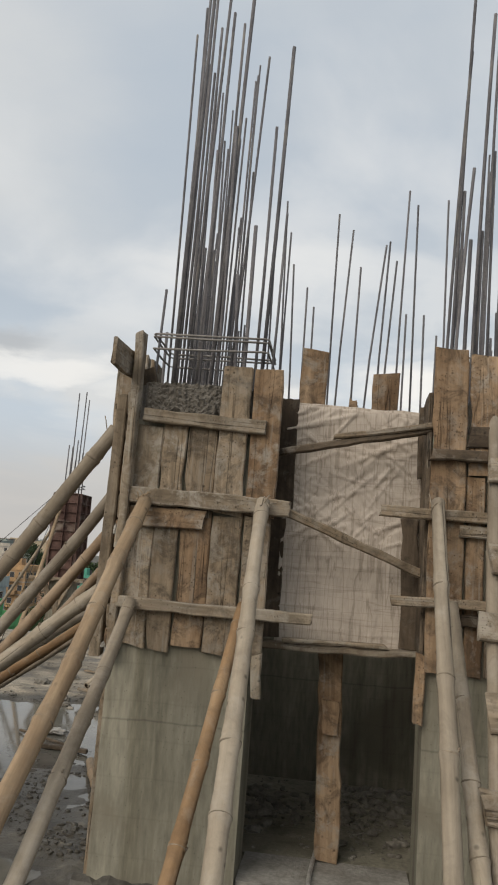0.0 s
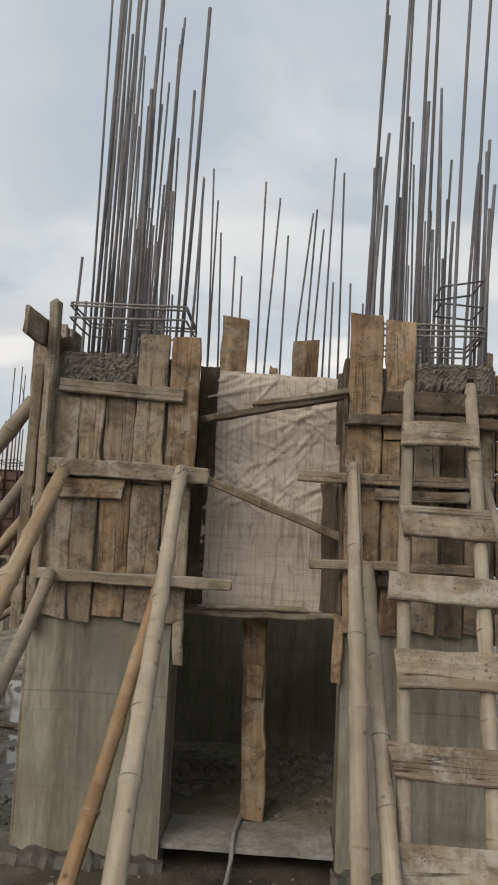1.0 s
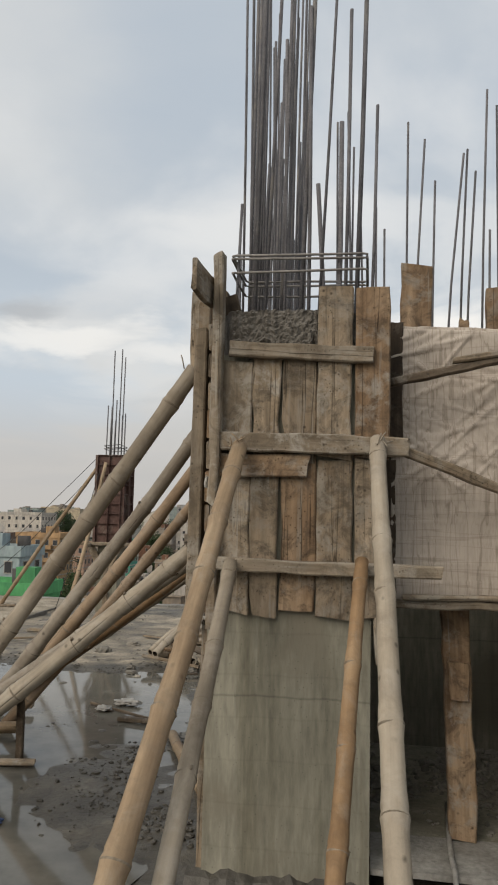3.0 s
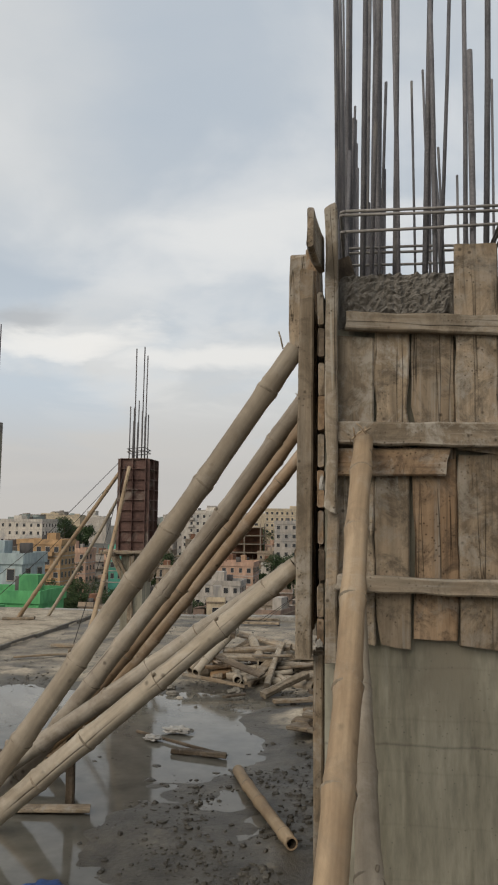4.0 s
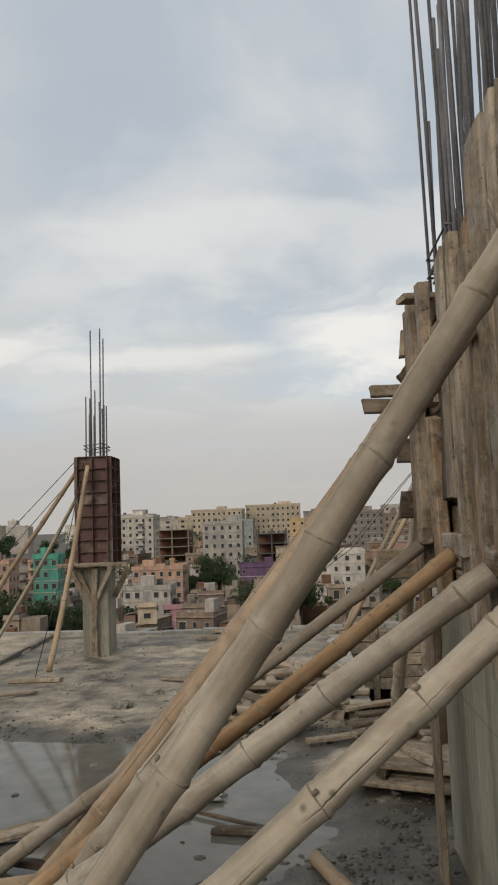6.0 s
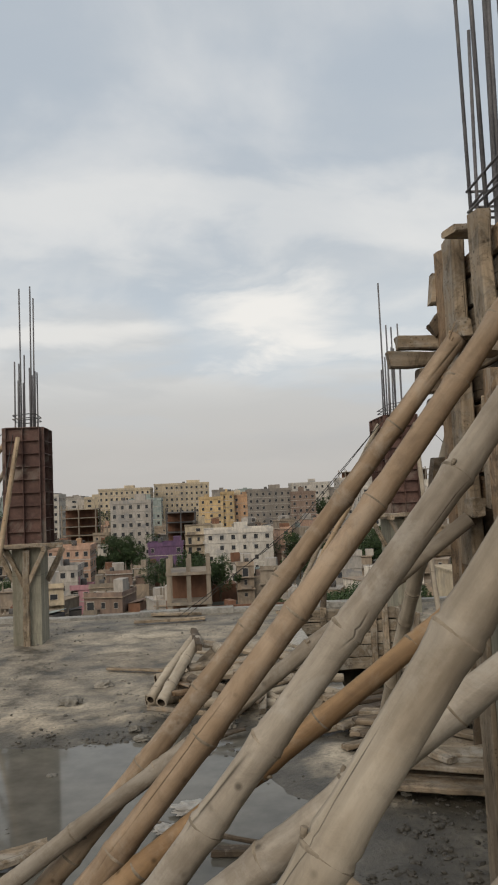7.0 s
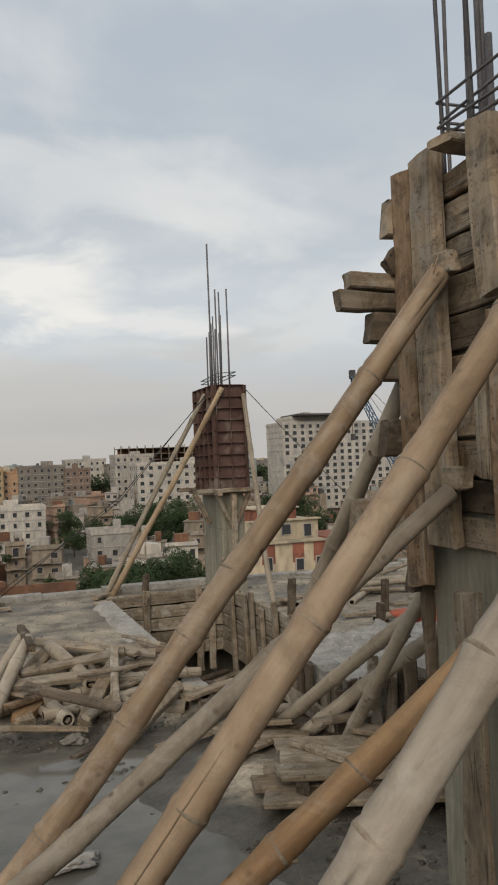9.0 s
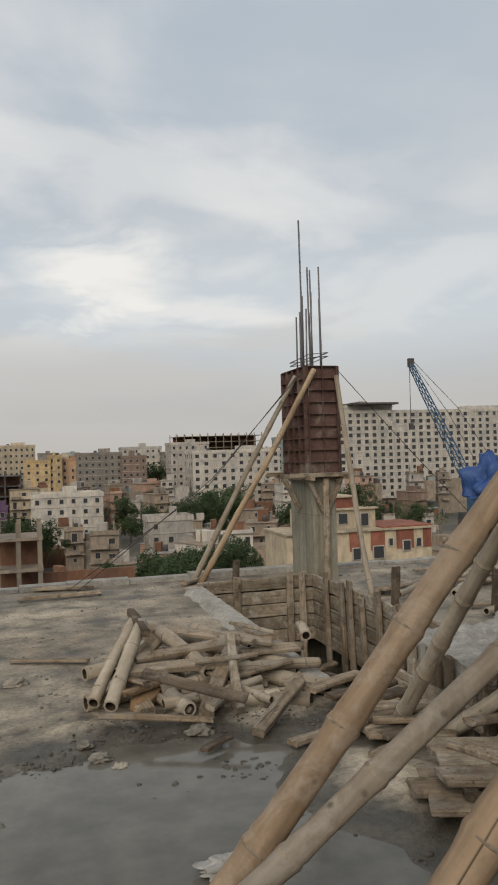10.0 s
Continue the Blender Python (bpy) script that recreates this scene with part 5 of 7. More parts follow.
# two props against the back of the shaft
bamboo((-0.65, 7.68, 0.03), (-0.611, 6.12, 1.737), 0.040, 0.034, G_, "brown bamboo prop behind the shaft", "bamboo props behind the shaft", seed=45)
bamboo((-0.62, 7.62, 0.03), (0.021, 6.12, 1.297), 0.036, 0.032, G_, "grey bamboo prop behind the shaft", "bamboo props behind the shaft", seed=46)
bamboo((-0.50, 7.45, 0.03), (0.372, 6.12, 1.267), 0.040, 0.034, G_, "knotty brown bamboo prop behind the shaft", "bamboo props behind the shaft", seed=47)
bamboo((-0.42, 7.16, 0.03), (-0.30, 6.12, 1.346), 0.034, 0.030, G_, "thin bamboo prop behind the shaft", "bamboo props behind the shaft", seed=48)

# ---------------------------------------------------------------- ladder
ladder = empty("ladder", (1.15, 2.88, 0.0), "home-made ladder of bamboo rails and nailed plank rungs", "ladder")
bamboo((1.018, 2.88, 0.02), (1.124, 3.94, 2.25), 0.029, 0.026, G_, "", seed=51, name="rail", parent=ladder)
bamboo((1.298, 2.88, 0.02), (1.420, 3.94, 2.25), 0.031, 0.028, G_, "", seed=52, name="rail", parent=ladder)
LEAN = (0, -0.903, 0.429)
for x0, x1, z, w, sl in ((1.084, 1.423, 1.985, 0.125, 0.0), (1.064, 1.437, 1.592, 0.145, -0.012), (1.003, 1.447, 1.324, 0.118, -0.016), (1.023, 1.424, 1.036, 0.145, 0.0), (0.988, 1.428, 0.741, 0.125, -0.012), (0.995, 1.395, 0.455, 0.125, 0.0), (0.985, 1.36, 0.20, 0.12, 0.0)):
    yc = 2.87 + 0.475 * z - 0.052
    plank((x0, yc, z - sl / 2), (x1, yc, z + sl / 2), w, 0.026, LEAN, m_ledger, ladder, "rung", 0.003)

# ---------------------------------------------------------------- distant columns in steel forms
def steel_column(cx, cy, wx, wy, zc, zf, bars_top, seed, label):
    """A cast column: concrete shaft, timber collar with brackets, ribbed steel form, starter bars."""
    rnd = random.Random(seed)
    col = empty("concrete_column", (cx, cy, 0.0), label, "column", "columns in steel forms")
    part("shaft", boxes((cx - wx / 2, cx + wx / 2, cy - wy / 2, cy + wy / 2, -0.05, zf - 0.03)), m_concrete, col)
    fx, fy = wx / 2 + 0.03, wy / 2 + 0.03
    n_ribs = 9
    for side, (ax, ay) in (("s", (1, 0)), ("n", (1, 0)), ("w", (0, 1)), ("e", (0, 1))):
        bm = bmesh.new()
        half = fx if ax else fy
        sgn = -1 if side in "sw" else 1

        def put(u0, u1, d0, d1, z0, z1):
            d0, d1 = sorted((sgn * d0, sgn * d1))
            if ax:
                box_into(bm, cx + u0, cx + u1, cy + (fy * sgn) + d0, cy + (fy * sgn) + d1, z0, z1)
            else:
                box_into(bm, cx + (fx * sgn) + d0, cx + (fx * sgn) + d1, cy + u0, cy + u1, z0, z1)

        put(-half, half, -0.004, 0.0, zc, zf)
        for k in range(n_ribs + 1):
            z = zc + (zf - zc) * k / n_ribs
            put(-half, half, 0.0, 0.034, max(zc, z - 0.004), min(zf, z + 0.004) if k < n_ribs else zf + 0.004)
        n_up = 4 if half > 0.25 else 2
        for u in [-half + (2 * half - 0.006) * q / n_up for q in range(n_up + 1)]:
            put(u, u + 0.006, 0.0, 0.042, zc, zf)
        part("form_plate", bm, m_steel, col, "rusty red ribbed steel form plate")
    for sx in (-1, 1):
        plank((cx + sx * (fx + 0.05), cy - fy - 0.22, zc - 0.035), (cx + sx * (fx + 0.05), cy + fy + 0.2, zc - 0.035), 0.06, 0.05, (sx, 0, 0), m_board, col, "collar_board")
        plank((cx - fx - 0.24, cy + sx * (fy + 0.05), zc - 0.012), (cx + fx + 0.22, cy + sx * (fy + 0.05), zc - 0.012), 0.05, 0.055, (0, sx, 0), m_board, col, "collar_board")
        plank((cx + sx * 0.02, cy - wy / 2 - 0.03, zc - 0.42), (cx + sx * 0.20, cy - wy / 2 - 0.05, zc - 0.05), 0.05, 0.035, FRONT, m_board, col, "bracket")
        plank((cx + sx * (wx / 2 + 0.03), cy, zc - 0.40), (cx + sx * (wx / 2 + 0.2), cy, zc - 0.05), 0.06, 0.035, FRONT, m_board, col, "bracket")
    plank((cx, cy - wy / 2 - 0.03, 0.0), (cx + 0.01, cy - wy / 2 - 0.03, zc - 0.05), 0.07, 0.05, FRONT, m_board, col, "post")
    for k in range(12):
        ang = k / 12
        xx = cx + (wx / 2 - 0.05) * (1 if k % 2 else -1) * (1 - 0.3 * (k % 3))
        yy = cy - wy / 2 + 0.05 + (wy - 0.1) * ang
        zt = bars_top - 0.015 * k if seed != 62 and k in (1, 2, 7) else rnd.uniform(zf + 0.45, zf + 1.0) + (0.15 if seed == 62 else 0)
        bar([(xx, yy, zf - 0.3), (xx + rnd.uniform(-0.01, 0.02), yy, zt)], 0.009, m_rebar, col, "bar")
    if seed == 62:
        bar([(cx - 0.13, cy - 0.19, zf - 0.3), (cx - 0.135, cy - 0.185, 4.045)], 0.010, m_rebar, col, "bar")
    for z in (zf + 0.10, zf + 0.14):
        a, b = wx / 2 - 0.03, wy / 2 - 0.03
        bar([(cx - a, cy - b, z), (cx + a, cy - b, z + 0.02), (cx + a, cy + b, z), (cx - a, cy + b, z - 0.02), (cx - a, cy - b, z)], 0.006, m_rebar, col, "stirrup")
    return col


steel_column(-3.567, 11.32, 0.295, 0.38, 1.07, 2.30, 3.86, 61, "grey column with a ribbed rust-red steel form and bare bars")
steel_column(0.70, 12.31, 0.28, 0.70, 1.20, 2.38, 3.92, 62, "grey column at the shaft's corner with a dark steel form")
bare = empty("concrete_column", (-6.388, 12.45, 0.0), "bare grey concrete column with starter bars at the slab's edge", "column")
part("shaft", rough_top(-6.548, -6.228, 12.30, 12.60, -0.05, 3.00, 14), CONC, bare)
for k, (dx, dy, top) in enumerate(((0.05, 0.05, 4.9), (0.24, 0.05, 4.7), (0.05, 0.25, 5.0), (0.24, 0.25, 4.6), (0.16, 0.04, 4.8))):
    bar([(-6.548 + dx, 12.30 + dy, 2.80), (-6.548 + dx, 12.30 + dy, top)], 0.010, m_rebar, bare, "bar")
FARP = "bamboo props of the steel forms"
for a, b, r, mt, sd in (((-3.836, 10.285, 0.03), (-3.597, 11.010, 2.188), 0.030, T_, 71), ((-5.343, 11.53, 0.08), (-3.777, 11.250, 2.178), 0.030, T_, 72), ((-5.083, 11.969, 0.08), (-3.777, 11.500, 2.026), 0.026, G_, 73),
                        ((-0.717, 12.064, 0.04), (0.600, 11.890, 2.333), 0.034, T_, 74), ((-0.673, 12.505, 0.04), (0.500, 12.200, 2.300), 0.032, G_, 75), ((0.726, 10.849, 0.03), (0.860, 11.870, 2.268), 0.030, G_, 76)):
    bamboo(a, b, r, r * 0.85, mt, "slender bamboo prop against a steel form", FARP, seed=sd, bend=0.03)
for pts in ([(-3.757, 11.150, 2.289), (-4.807, 10.950, 1.165), (-6.116, 10.725, 0.05)], [(-3.757, 11.450, 2.249), (-4.907, 11.450, 1.013), (-6.002, 11.478, 0.06)], [(-3.657, 11.050, 2.229), (-3.687, 10.250, 1.013), (-3.824, 9.812, 0.04)],
            [(0.520, 11.950, 2.354), (-0.550, 12.000, 1.188), (-1.979, 12.265, 0.05)], [(0.520, 12.150, 2.322), (-0.550, 12.200, 1.102), (-2.046, 12.461, 0.05)], [(0.920, 11.950, 2.322), (2.000, 12.350, 1.404), (3.327, 12.424, 0.1)]):
    tagged(bar(pts, 0.0045, m_wire, None, "guy_wire", 5), "thin dark guy wire tied to a steel form", "wire", "guy wires")
for a, b in (((-2.554, 12.135, 0.06), (-1.721, 12.184, 0.06)), ((-2.384, 12.661, 0.06), (-1.764, 12.537, 0.06)), ((-4.058, 9.775, 0.05), (-3.552, 9.769, 0.05)), ((-0.898, 11.887, 0.06), (-0.477, 12.085, 0.07)), ((-0.835, 12.277, 0.06), (-0.514, 12.635, 0.07)), ((-5.497, 11.425, 0.11), (-5.09, 11.551, 0.11))):
    tagged(plank(a, b, 0.09, 0.035, (0, 0, 1), m_board, None, "footing_board"), "short board lying under a prop's foot", "board", "boards on the slab")

# ---------------------------------------------------------------- shaft opening in the slab, lined with boards
x0, x1, y0, y1 = VOID
vf = empty("void_form", ((x0 + x1) / 2, y1, -0.6), "board lining round the open shaft in the slab", "formwork")
for k in range(5):
    z = 0.06 - k * 0.14
    plank((x0 - 0.05, y1 + 0.0, z), (x1 + 0.1, y1 + 0.0, z), 0.133, 0.03, FRONT, m_ledger, vf)
    plank((x1 + 0.0, y0 + 0.6, z), (x1 + 0.0, y1 - 0.03, z), 0.133, 0.03, WEST, m_ledger, vf)
    plank((x0, y0, z - 0.12), (x0, y1 - 0.03, z - 0.12), 0.133, 0.03, (1, 0, 0), m_board_dark, vf)
for y in (9.1, 9.4, 9.75, 10.15, 10.5, 10.75, 10.95, 11.35):
    plank((x1 - 0.035, y, -0.75), (x1 - 0.05, y + 0.02, 0.10 + 0.14 * ((y * 10) % 3) / 3), 0.075, 0.04, WEST, m_board, vf, "upright")
for xx in (-0.36, 0.22, 0.36):
    plank((xx, y1 - 0.035, -0.75), (xx, y1 - 0.035, 0.16), 0.075, 0.04, FRONT, m_board, vf, "upright")
part("shaft_bottom", boxes((x0 - 0.3, x1 + 0.3, y0 - 0.3, y1 + 0.3, -2.6, -2.5)), m_concrete_wet, vf)
rnd = random.Random(81)
for k in range(14):
    a = Vector((rnd.uniform(x0 + 0.1, x1 - 0.1), rnd.uniform(y0 + 0.4, y1 - 0.5), -0.72 + rnd.uniform(-0.1, 0.12)))
    th = rnd.uniform(0, 3.14)
    b = a + Vector((math.cos(th), math.sin(th), rnd.uniform(-0.1, 0.1))) * rnd.uniform(0.4, 0.8)
    tagged(plank(a, b, 0.09, 0.03, (0, 0, 1), rnd.choice((m_board, m_board_dark, m_ledger)), None, "scrap_board"), "scrap board dropped in the open shaft", "board", "scrap boards")
# whitish cement lip along the shaft's edge
crust = bmesh.new()
n = 60
rows = []
for i in range(n + 1):
    yy = y0 + (y1 - y0) * i / n
    wv = 0.03 * noise.noise(Vector((i * 0.35, 2, 0)))
    rows.append([crust.verts.new((x0 - 0.20 + wv * 2, yy, 0.015)), crust.verts.new((x0 - 0.13 + wv, yy, 0.085 + wv * 0.5)), crust.verts.new((x0 - 0.01, yy, 0.095 + 0.02 * noise.noise(Vector((i * 0.8, 5, 0))))), crust.verts.new((x0 + 0.02, yy, -0.05))])
for q0, q1 in zip(rows, rows[1:]):
    for k in range(3):
        crust.faces.new((q0[k], q0[k + 1], q1[k + 1], q1[k]))
tagged(mesh_object("cement_crust", crust, m_cement), "whitish lumpy cement along the shaft's edge", "cement", kind="structure")
# upstand behind the lift shaft, still in its ragged upright boards
up = empty("upstand", (0.15, 7.75, 0.0), "low concrete upstand in ragged upright boards", "upstand")
part("concrete", rough_top(-0.33, 0.85, 7.30, 8.30, -0.06, 0.34, 9), [m_cement, m_cement], up, "lumpy pale concrete")
for k in range(12):
    xx = -0.36 + k * 0.095
    yy = 7.27 - 0.01 * (k % 3)
    plank((xx, yy, -0.05), (xx + rnd.uniform(-0.02, 0.02), yy + rnd.uniform(-0.02, 0.02), rnd.choice((0.30, 0.34, 0.37, 0.46))), rnd.uniform(0.06, 0.092), 0.026, (0, -1, 0), rnd.choice((m_board, m_board_dark, m_ledger)), up, "upright")
for k in range(10):
    yy = 7.32 + k * 0.103
    plank((-0.362 - 0.01 * (k % 3), yy, -0.05), (-0.36 + rnd.uniform(-0.025, 0.02), yy + rnd.uniform(-0.02, 0.02), rnd.choice((0.26, 0.32, 0.36, 0.44))), rnd.uniform(0.06, 0.098), 0.026, (-1, 0, 0), rnd.choice((m_board, m_board_dark, m_ledger)), up, "upright")
plank((-0.40, 7.30, 0.13), (-0.40, 8.28, 0.12), 0.10, 0.026, (-1, 0, 0), m_ledger, up, "waler")
plank((0.42, 7.235, 0.16), (0.42, 7.235, 0.60), 0.06, 0.04, (0, -1, 0), m_board_dark, up, "upright")
for xx, yy, zt in ((0.602, 10.14, 0.42), (0.523, 9.534, 0.3), (-0.346, 11.94, 0.32), (0.861, 8.998, 0.35), (1.329, 9.735, 0.4)):
    tagged(plank((xx, yy, -0.05), (xx + 0.02, yy, zt), 0.07, 0.05, FRONT, m_board_dark, None, "stake"), "dark weathered timber stake standing in the slab", "stake", "stakes")

# low stack of form panels behind the lift shaft
ALONG, BACK = Vector((0.938, -0.346, 0.0)), Vector((0.346, 0.938, 0.0))
CORNER = Vector((-0.93, 6.72, 0.0))
panel = empty("timber_stack", CORNER, "muddy boards nailed on battens in a low stack", "timber stack")
for k in range(3):
    a = CORNER + BACK * (0.075 + 0.152 * k) + Vector((0.015 * (k % 2), 0, 0.150))
    plank(a, a + ALONG * (1.15 + 0.03 * k), 0.146, 0.026, (0, 0, 1), m_ledger, panel)
for d in (0.10, 0.62, 1.05):
    a = CORNER + ALONG * d + Vector((0, 0, 0.118))
    plank(a - BACK * 0.03, a + BACK * 0.50, 0.06, 0.036, (0, 0, 1), m_board_dark, panel, "batten")
lower = empty("timber_stack", CORNER - BACK * 0.05, "splintered boards on battens in the mud", "timber stack")
for k in range(3):
    a = CORNER - BACK * (0.02 - 0.155 * k) - ALONG * (0.06 + 0.05 * (k % 2)) + Vector((0, 0, 0.080))
    plank(a, a + ALONG * (1.35 - 0.05 * k), 0.15, 0.028, (0, 0, 1), m_board, lower)
for d in (0.25, 0.95):
    a = CORNER + ALONG * d + Vector((0, 0, 0.046))
    plank(a, a + BACK * 0.46, 0.07, 0.034, (0, 0, 1), m_board_dark, lower, "batten")
for a, b, w in (((-0.72, 7.02, 0.178), (-0.55, 6.62, 0.180), 0.075), ((-0.40, 7.02, 0.19), (-0.12, 6.70, 0.19), 0.10), ((-0.55, 7.15, 0.20), (-0.22, 7.22, 0.18), 0.07), ((-0.86, 7.52, 0.06), (-0.50, 7.34, 0.07), 0.09), ((-0.95, 7.30, 0.05), (-0.62, 7.42, 0.06), 0.07)):
    tagged(plank(a, b, w, 0.028, (0, 0, 1), m_board, None, "loose_board"), "weathered board dropped on the stacked panels", "board", "stacked form boards")
tagged(plank((-0.38, 6.57, -0.02), (-0.36, 6.58, 0.60), 0.06, 0.045, (-0.4, -1, 0), m_board_dark, None, "stake"), "dark weathered timber stake standing in the slab", "stake", "stakes")
for k in range(16):
    a = Vector((rnd.uniform(-0.95, -0.5), rnd.uniform(7.45, 8.15), 0.05 + 0.02 * (k % 4)))
    th = rnd.uniform(-0.7, 0.7)
    b = a + Vector((math.cos(th), math.sin(th), rnd.uniform(-0.02, 0.05))) * rnd.uniform(0.25, 0.6)
    tagged(plank(a, b, rnd.uniform(0.05, 0.1), 0.028, (0, 0, 1), rnd.choice((m_board, m_ledger, m_board_dark)), None, "scrap_board"), "short scrap board on the slab", "board", "scrap boards")
for k in range(26):
    a = Vector((rnd.uniform(0.65, 2.8), rnd.uniform(8.4, 11.9), 0.06 + 0.02 * (k % 4)))
    th = rnd.uniform(-0.5, 0.9)
    d = Vector((math.cos(th), math.sin(th), 0.0))
    if k % 3:
        tagged(plank(a, a + d * rnd.uniform(0.5, 1.2), rnd.uniform(0.06, 0.12), 0.03, (0, 0, 1), rnd.choice((m_board, m_ledger)), None, "scrap_board"), "scrap board lying behind the shaft", "board", "scrap boards")
    else:
        bamboo(a, a + d * rnd.uniform(0.6, 1.3), 0.032, 0.030, m_bamboo, "short grey bamboo length lying on the slab", "loose bamboo", "bamboo_length", seed=200 + k)


def crumpled(name, at, size, material, label, category, seed, flat=0.35):
    rnd = random.Random(seed)
    bm = bmesh.new()
    bmesh.ops.create_icosphere(bm, subdivisions=4, radius=1.0)
    for v in bm.verts:
        k = 0.75 + 0.5 * noise.noise(v.co * 2.2 + Vector((seed, 0, 0))) + 0.30 * abs(noise.noise(v.co * 5 + Vector((0, seed, 0)))) + 0.16 * abs(noise.noise(v.co * 13 + Vector((0, seed, 0))))
        v.co = Vector((v.co.x * size[0] * k, v.co.y * size[1] * k, max(-0.2, v.co.z) * size[2] * k))
    return tagged(mesh_object(name, bm, material, None, Matrix.Translation(at), smooth=True), label, category)


crumpled("red_tarp", (1.626, 9.204, 0.1), (0.5, 0.35, 0.16), m_red, "crumpled orange-red tarpaulin on the slab", "tarpaulin", 3)
crumpled("plastic_rag", (-1.795, 6.686, 0.015), (0.11, 0.07, 0.03), m_rag, "crumpled dirty white plastic rag in the puddle", "rag", 4)
crumpled("plastic_rag", (-1.906, 6.47, 0.015), (0.07, 0.06, 0.02), m_rag, "torn scrap of dirty white plastic", "rag", 5)
crumpled("cement_bag", (0.252, 8.376, 0.1), (0.20, 0.16, 0.14), m_rag, "slumped pale cement bag", "cement bag", 6)
crumpled("cement_bag", (0.781, 8.71, 0.12), (0.22, 0.18, 0.16), m_cement, "dusty cement bag beside the boards", "cement bag", 7)
crumpled("red_rag", (-0.66, 4.75, 0.05), (0.03, 0.05, 0.09), m_red, "small red rag at the foot of the wall", "rag", 8)
crumpled("torn_rag", (-0.605, 3.875, 1.60), (0.010, 0.012, 0.045), m_cement, "torn white rag caught on the corner boards", "rag", 14)
crumpled("torn_rag", (-0.615, 3.90, 1.07), (0.014, 0.010, 0.022), m_cement, "shred of white sacking under the corner boards", "rag", 15)
crumpled("blue_scrap", (-1.75, 4.35, 0.0), (0.10, 0.07, 0.02), m_bluetarp, "strip of blue plastic in the puddle", "rag", 13)
crumpled("blue_scrap", (-2.5, 4.6, 0.01), (0.13, 0.10, 0.03), m_bluetarp, "scrap of blue plastic in the mud", "rag", 9)

# ---------------------------------------------------------------- pile of bamboo and boards
PILE = "pile of bamboo and boards"
for a, b, r, mt, sd in (((-2.108, 8.38, 0.1), (-1.789, 9.017, 0.42), 0.036, G_, 91), ((-2.028, 8.272, 0.1), (-1.761, 8.875, 0.4), 0.040, G_, 92), ((-2.111, 9.006, 0.1), (-1.544, 9.236, 0.12), 0.044, G_, 93), ((-2.147, 8.484, 0.06), (-1.748, 8.615, 0.06), 0.045, G_, 94),
                        ((-1.564, 9.238, 0.28), (-0.855, 8.588, 0.1), 0.046, G_, 95), ((-1.293, 8.908, 0.12), (-0.781, 8.261, 0.08), 0.050, G_, 96), ((-1.632, 9.048, 0.3), (-1.44, 8.459, 0.18), 0.044, G_, 97), ((-1.511, 8.547, 0.05), (-0.93, 8.14, 0.06), 0.050, G_, 98),
                        ((-1.763, 8.816, 0.08), (-1.626, 8.154, 0.07), 0.042, G_, 99), ((-1.466, 8.304, 0.05), (-0.999, 8.268, 0.06), 0.045, G_, 100), ((-1.643, 9.396, 0.1), (-1.027, 9.124, 0.12), 0.042, G_, 101), ((-1.329, 9.458, 0.22), (-1.087, 8.834, 0.2), 0.040, G_, 102)):
    bamboo(a, b, r, r * 0.95, mt, "weathered grey bamboo length on the pile", PILE, "bamboo_length", seed=sd, gap=0.28)
for a, b, w, t, mt in (((-1.926, 8.557, 0.2), (-1.274, 8.459, 0.22), 0.085, 0.04, m_ledger), ((-1.851, 8.647, 0.25), (-1.196, 8.648, 0.3), 0.08, 0.035, m_board), ((-1.532, 8.163, 0.04), (-1.271, 8.578, 0.26), 0.09, 0.05, m_board), ((-1.357, 8.112, 0.05), (-1.27, 8.608, 0.34), 0.055, 0.045, m_ledger),
                       ((-1.343, 7.811, 0.03), (-1.003, 8.129, 0.16), 0.07, 0.05, m_ledger), ((-1.881, 8.333, 0.06), (-1.729, 8.563, 0.1), 0.10, 0.06, m_bamboo_brown), ((-1.83, 8.278, 0.05), (-1.894, 8.583, 0.12), 0.09, 0.05, m_board), ((-1.806, 9.138, 0.34), (-0.988, 8.673, 0.26), 0.09, 0.03, m_board),
                       ((-1.89, 8.731, 0.12), (-1.6, 9.074, 0.3), 0.10, 0.03, m_board), ((-1.535, 9.532, 0.12), (-0.785, 9.592, 0.1), 0.09, 0.03, m_board), ((-1.584, 9.638, 0.08), (-0.802, 9.742, 0.08), 0.07, 0.03, m_ledger), ((-1.195, 8.698, 0.2), (-0.81, 8.701, 0.2), 0.07, 0.03, m_board),
                       ((-1.766, 8.697, 0.38), (-1.808, 9.069, 0.44), 0.05, 0.05, m_board_dark), ((-0.922, 9.161, 0.09), (-0.812, 8.622, 0.11), 0.10, 0.04, m_ledger), ((-0.847, 9.996, 0.09), (-0.776, 9.193, 0.1), 0.09, 0.04, m_ledger)):
    tagged(plank(a, b, w, t, (0.1, -0.3, 1), mt, None, "scrap_timber"), "weathered board on the heap of bamboo", "board", PILE)

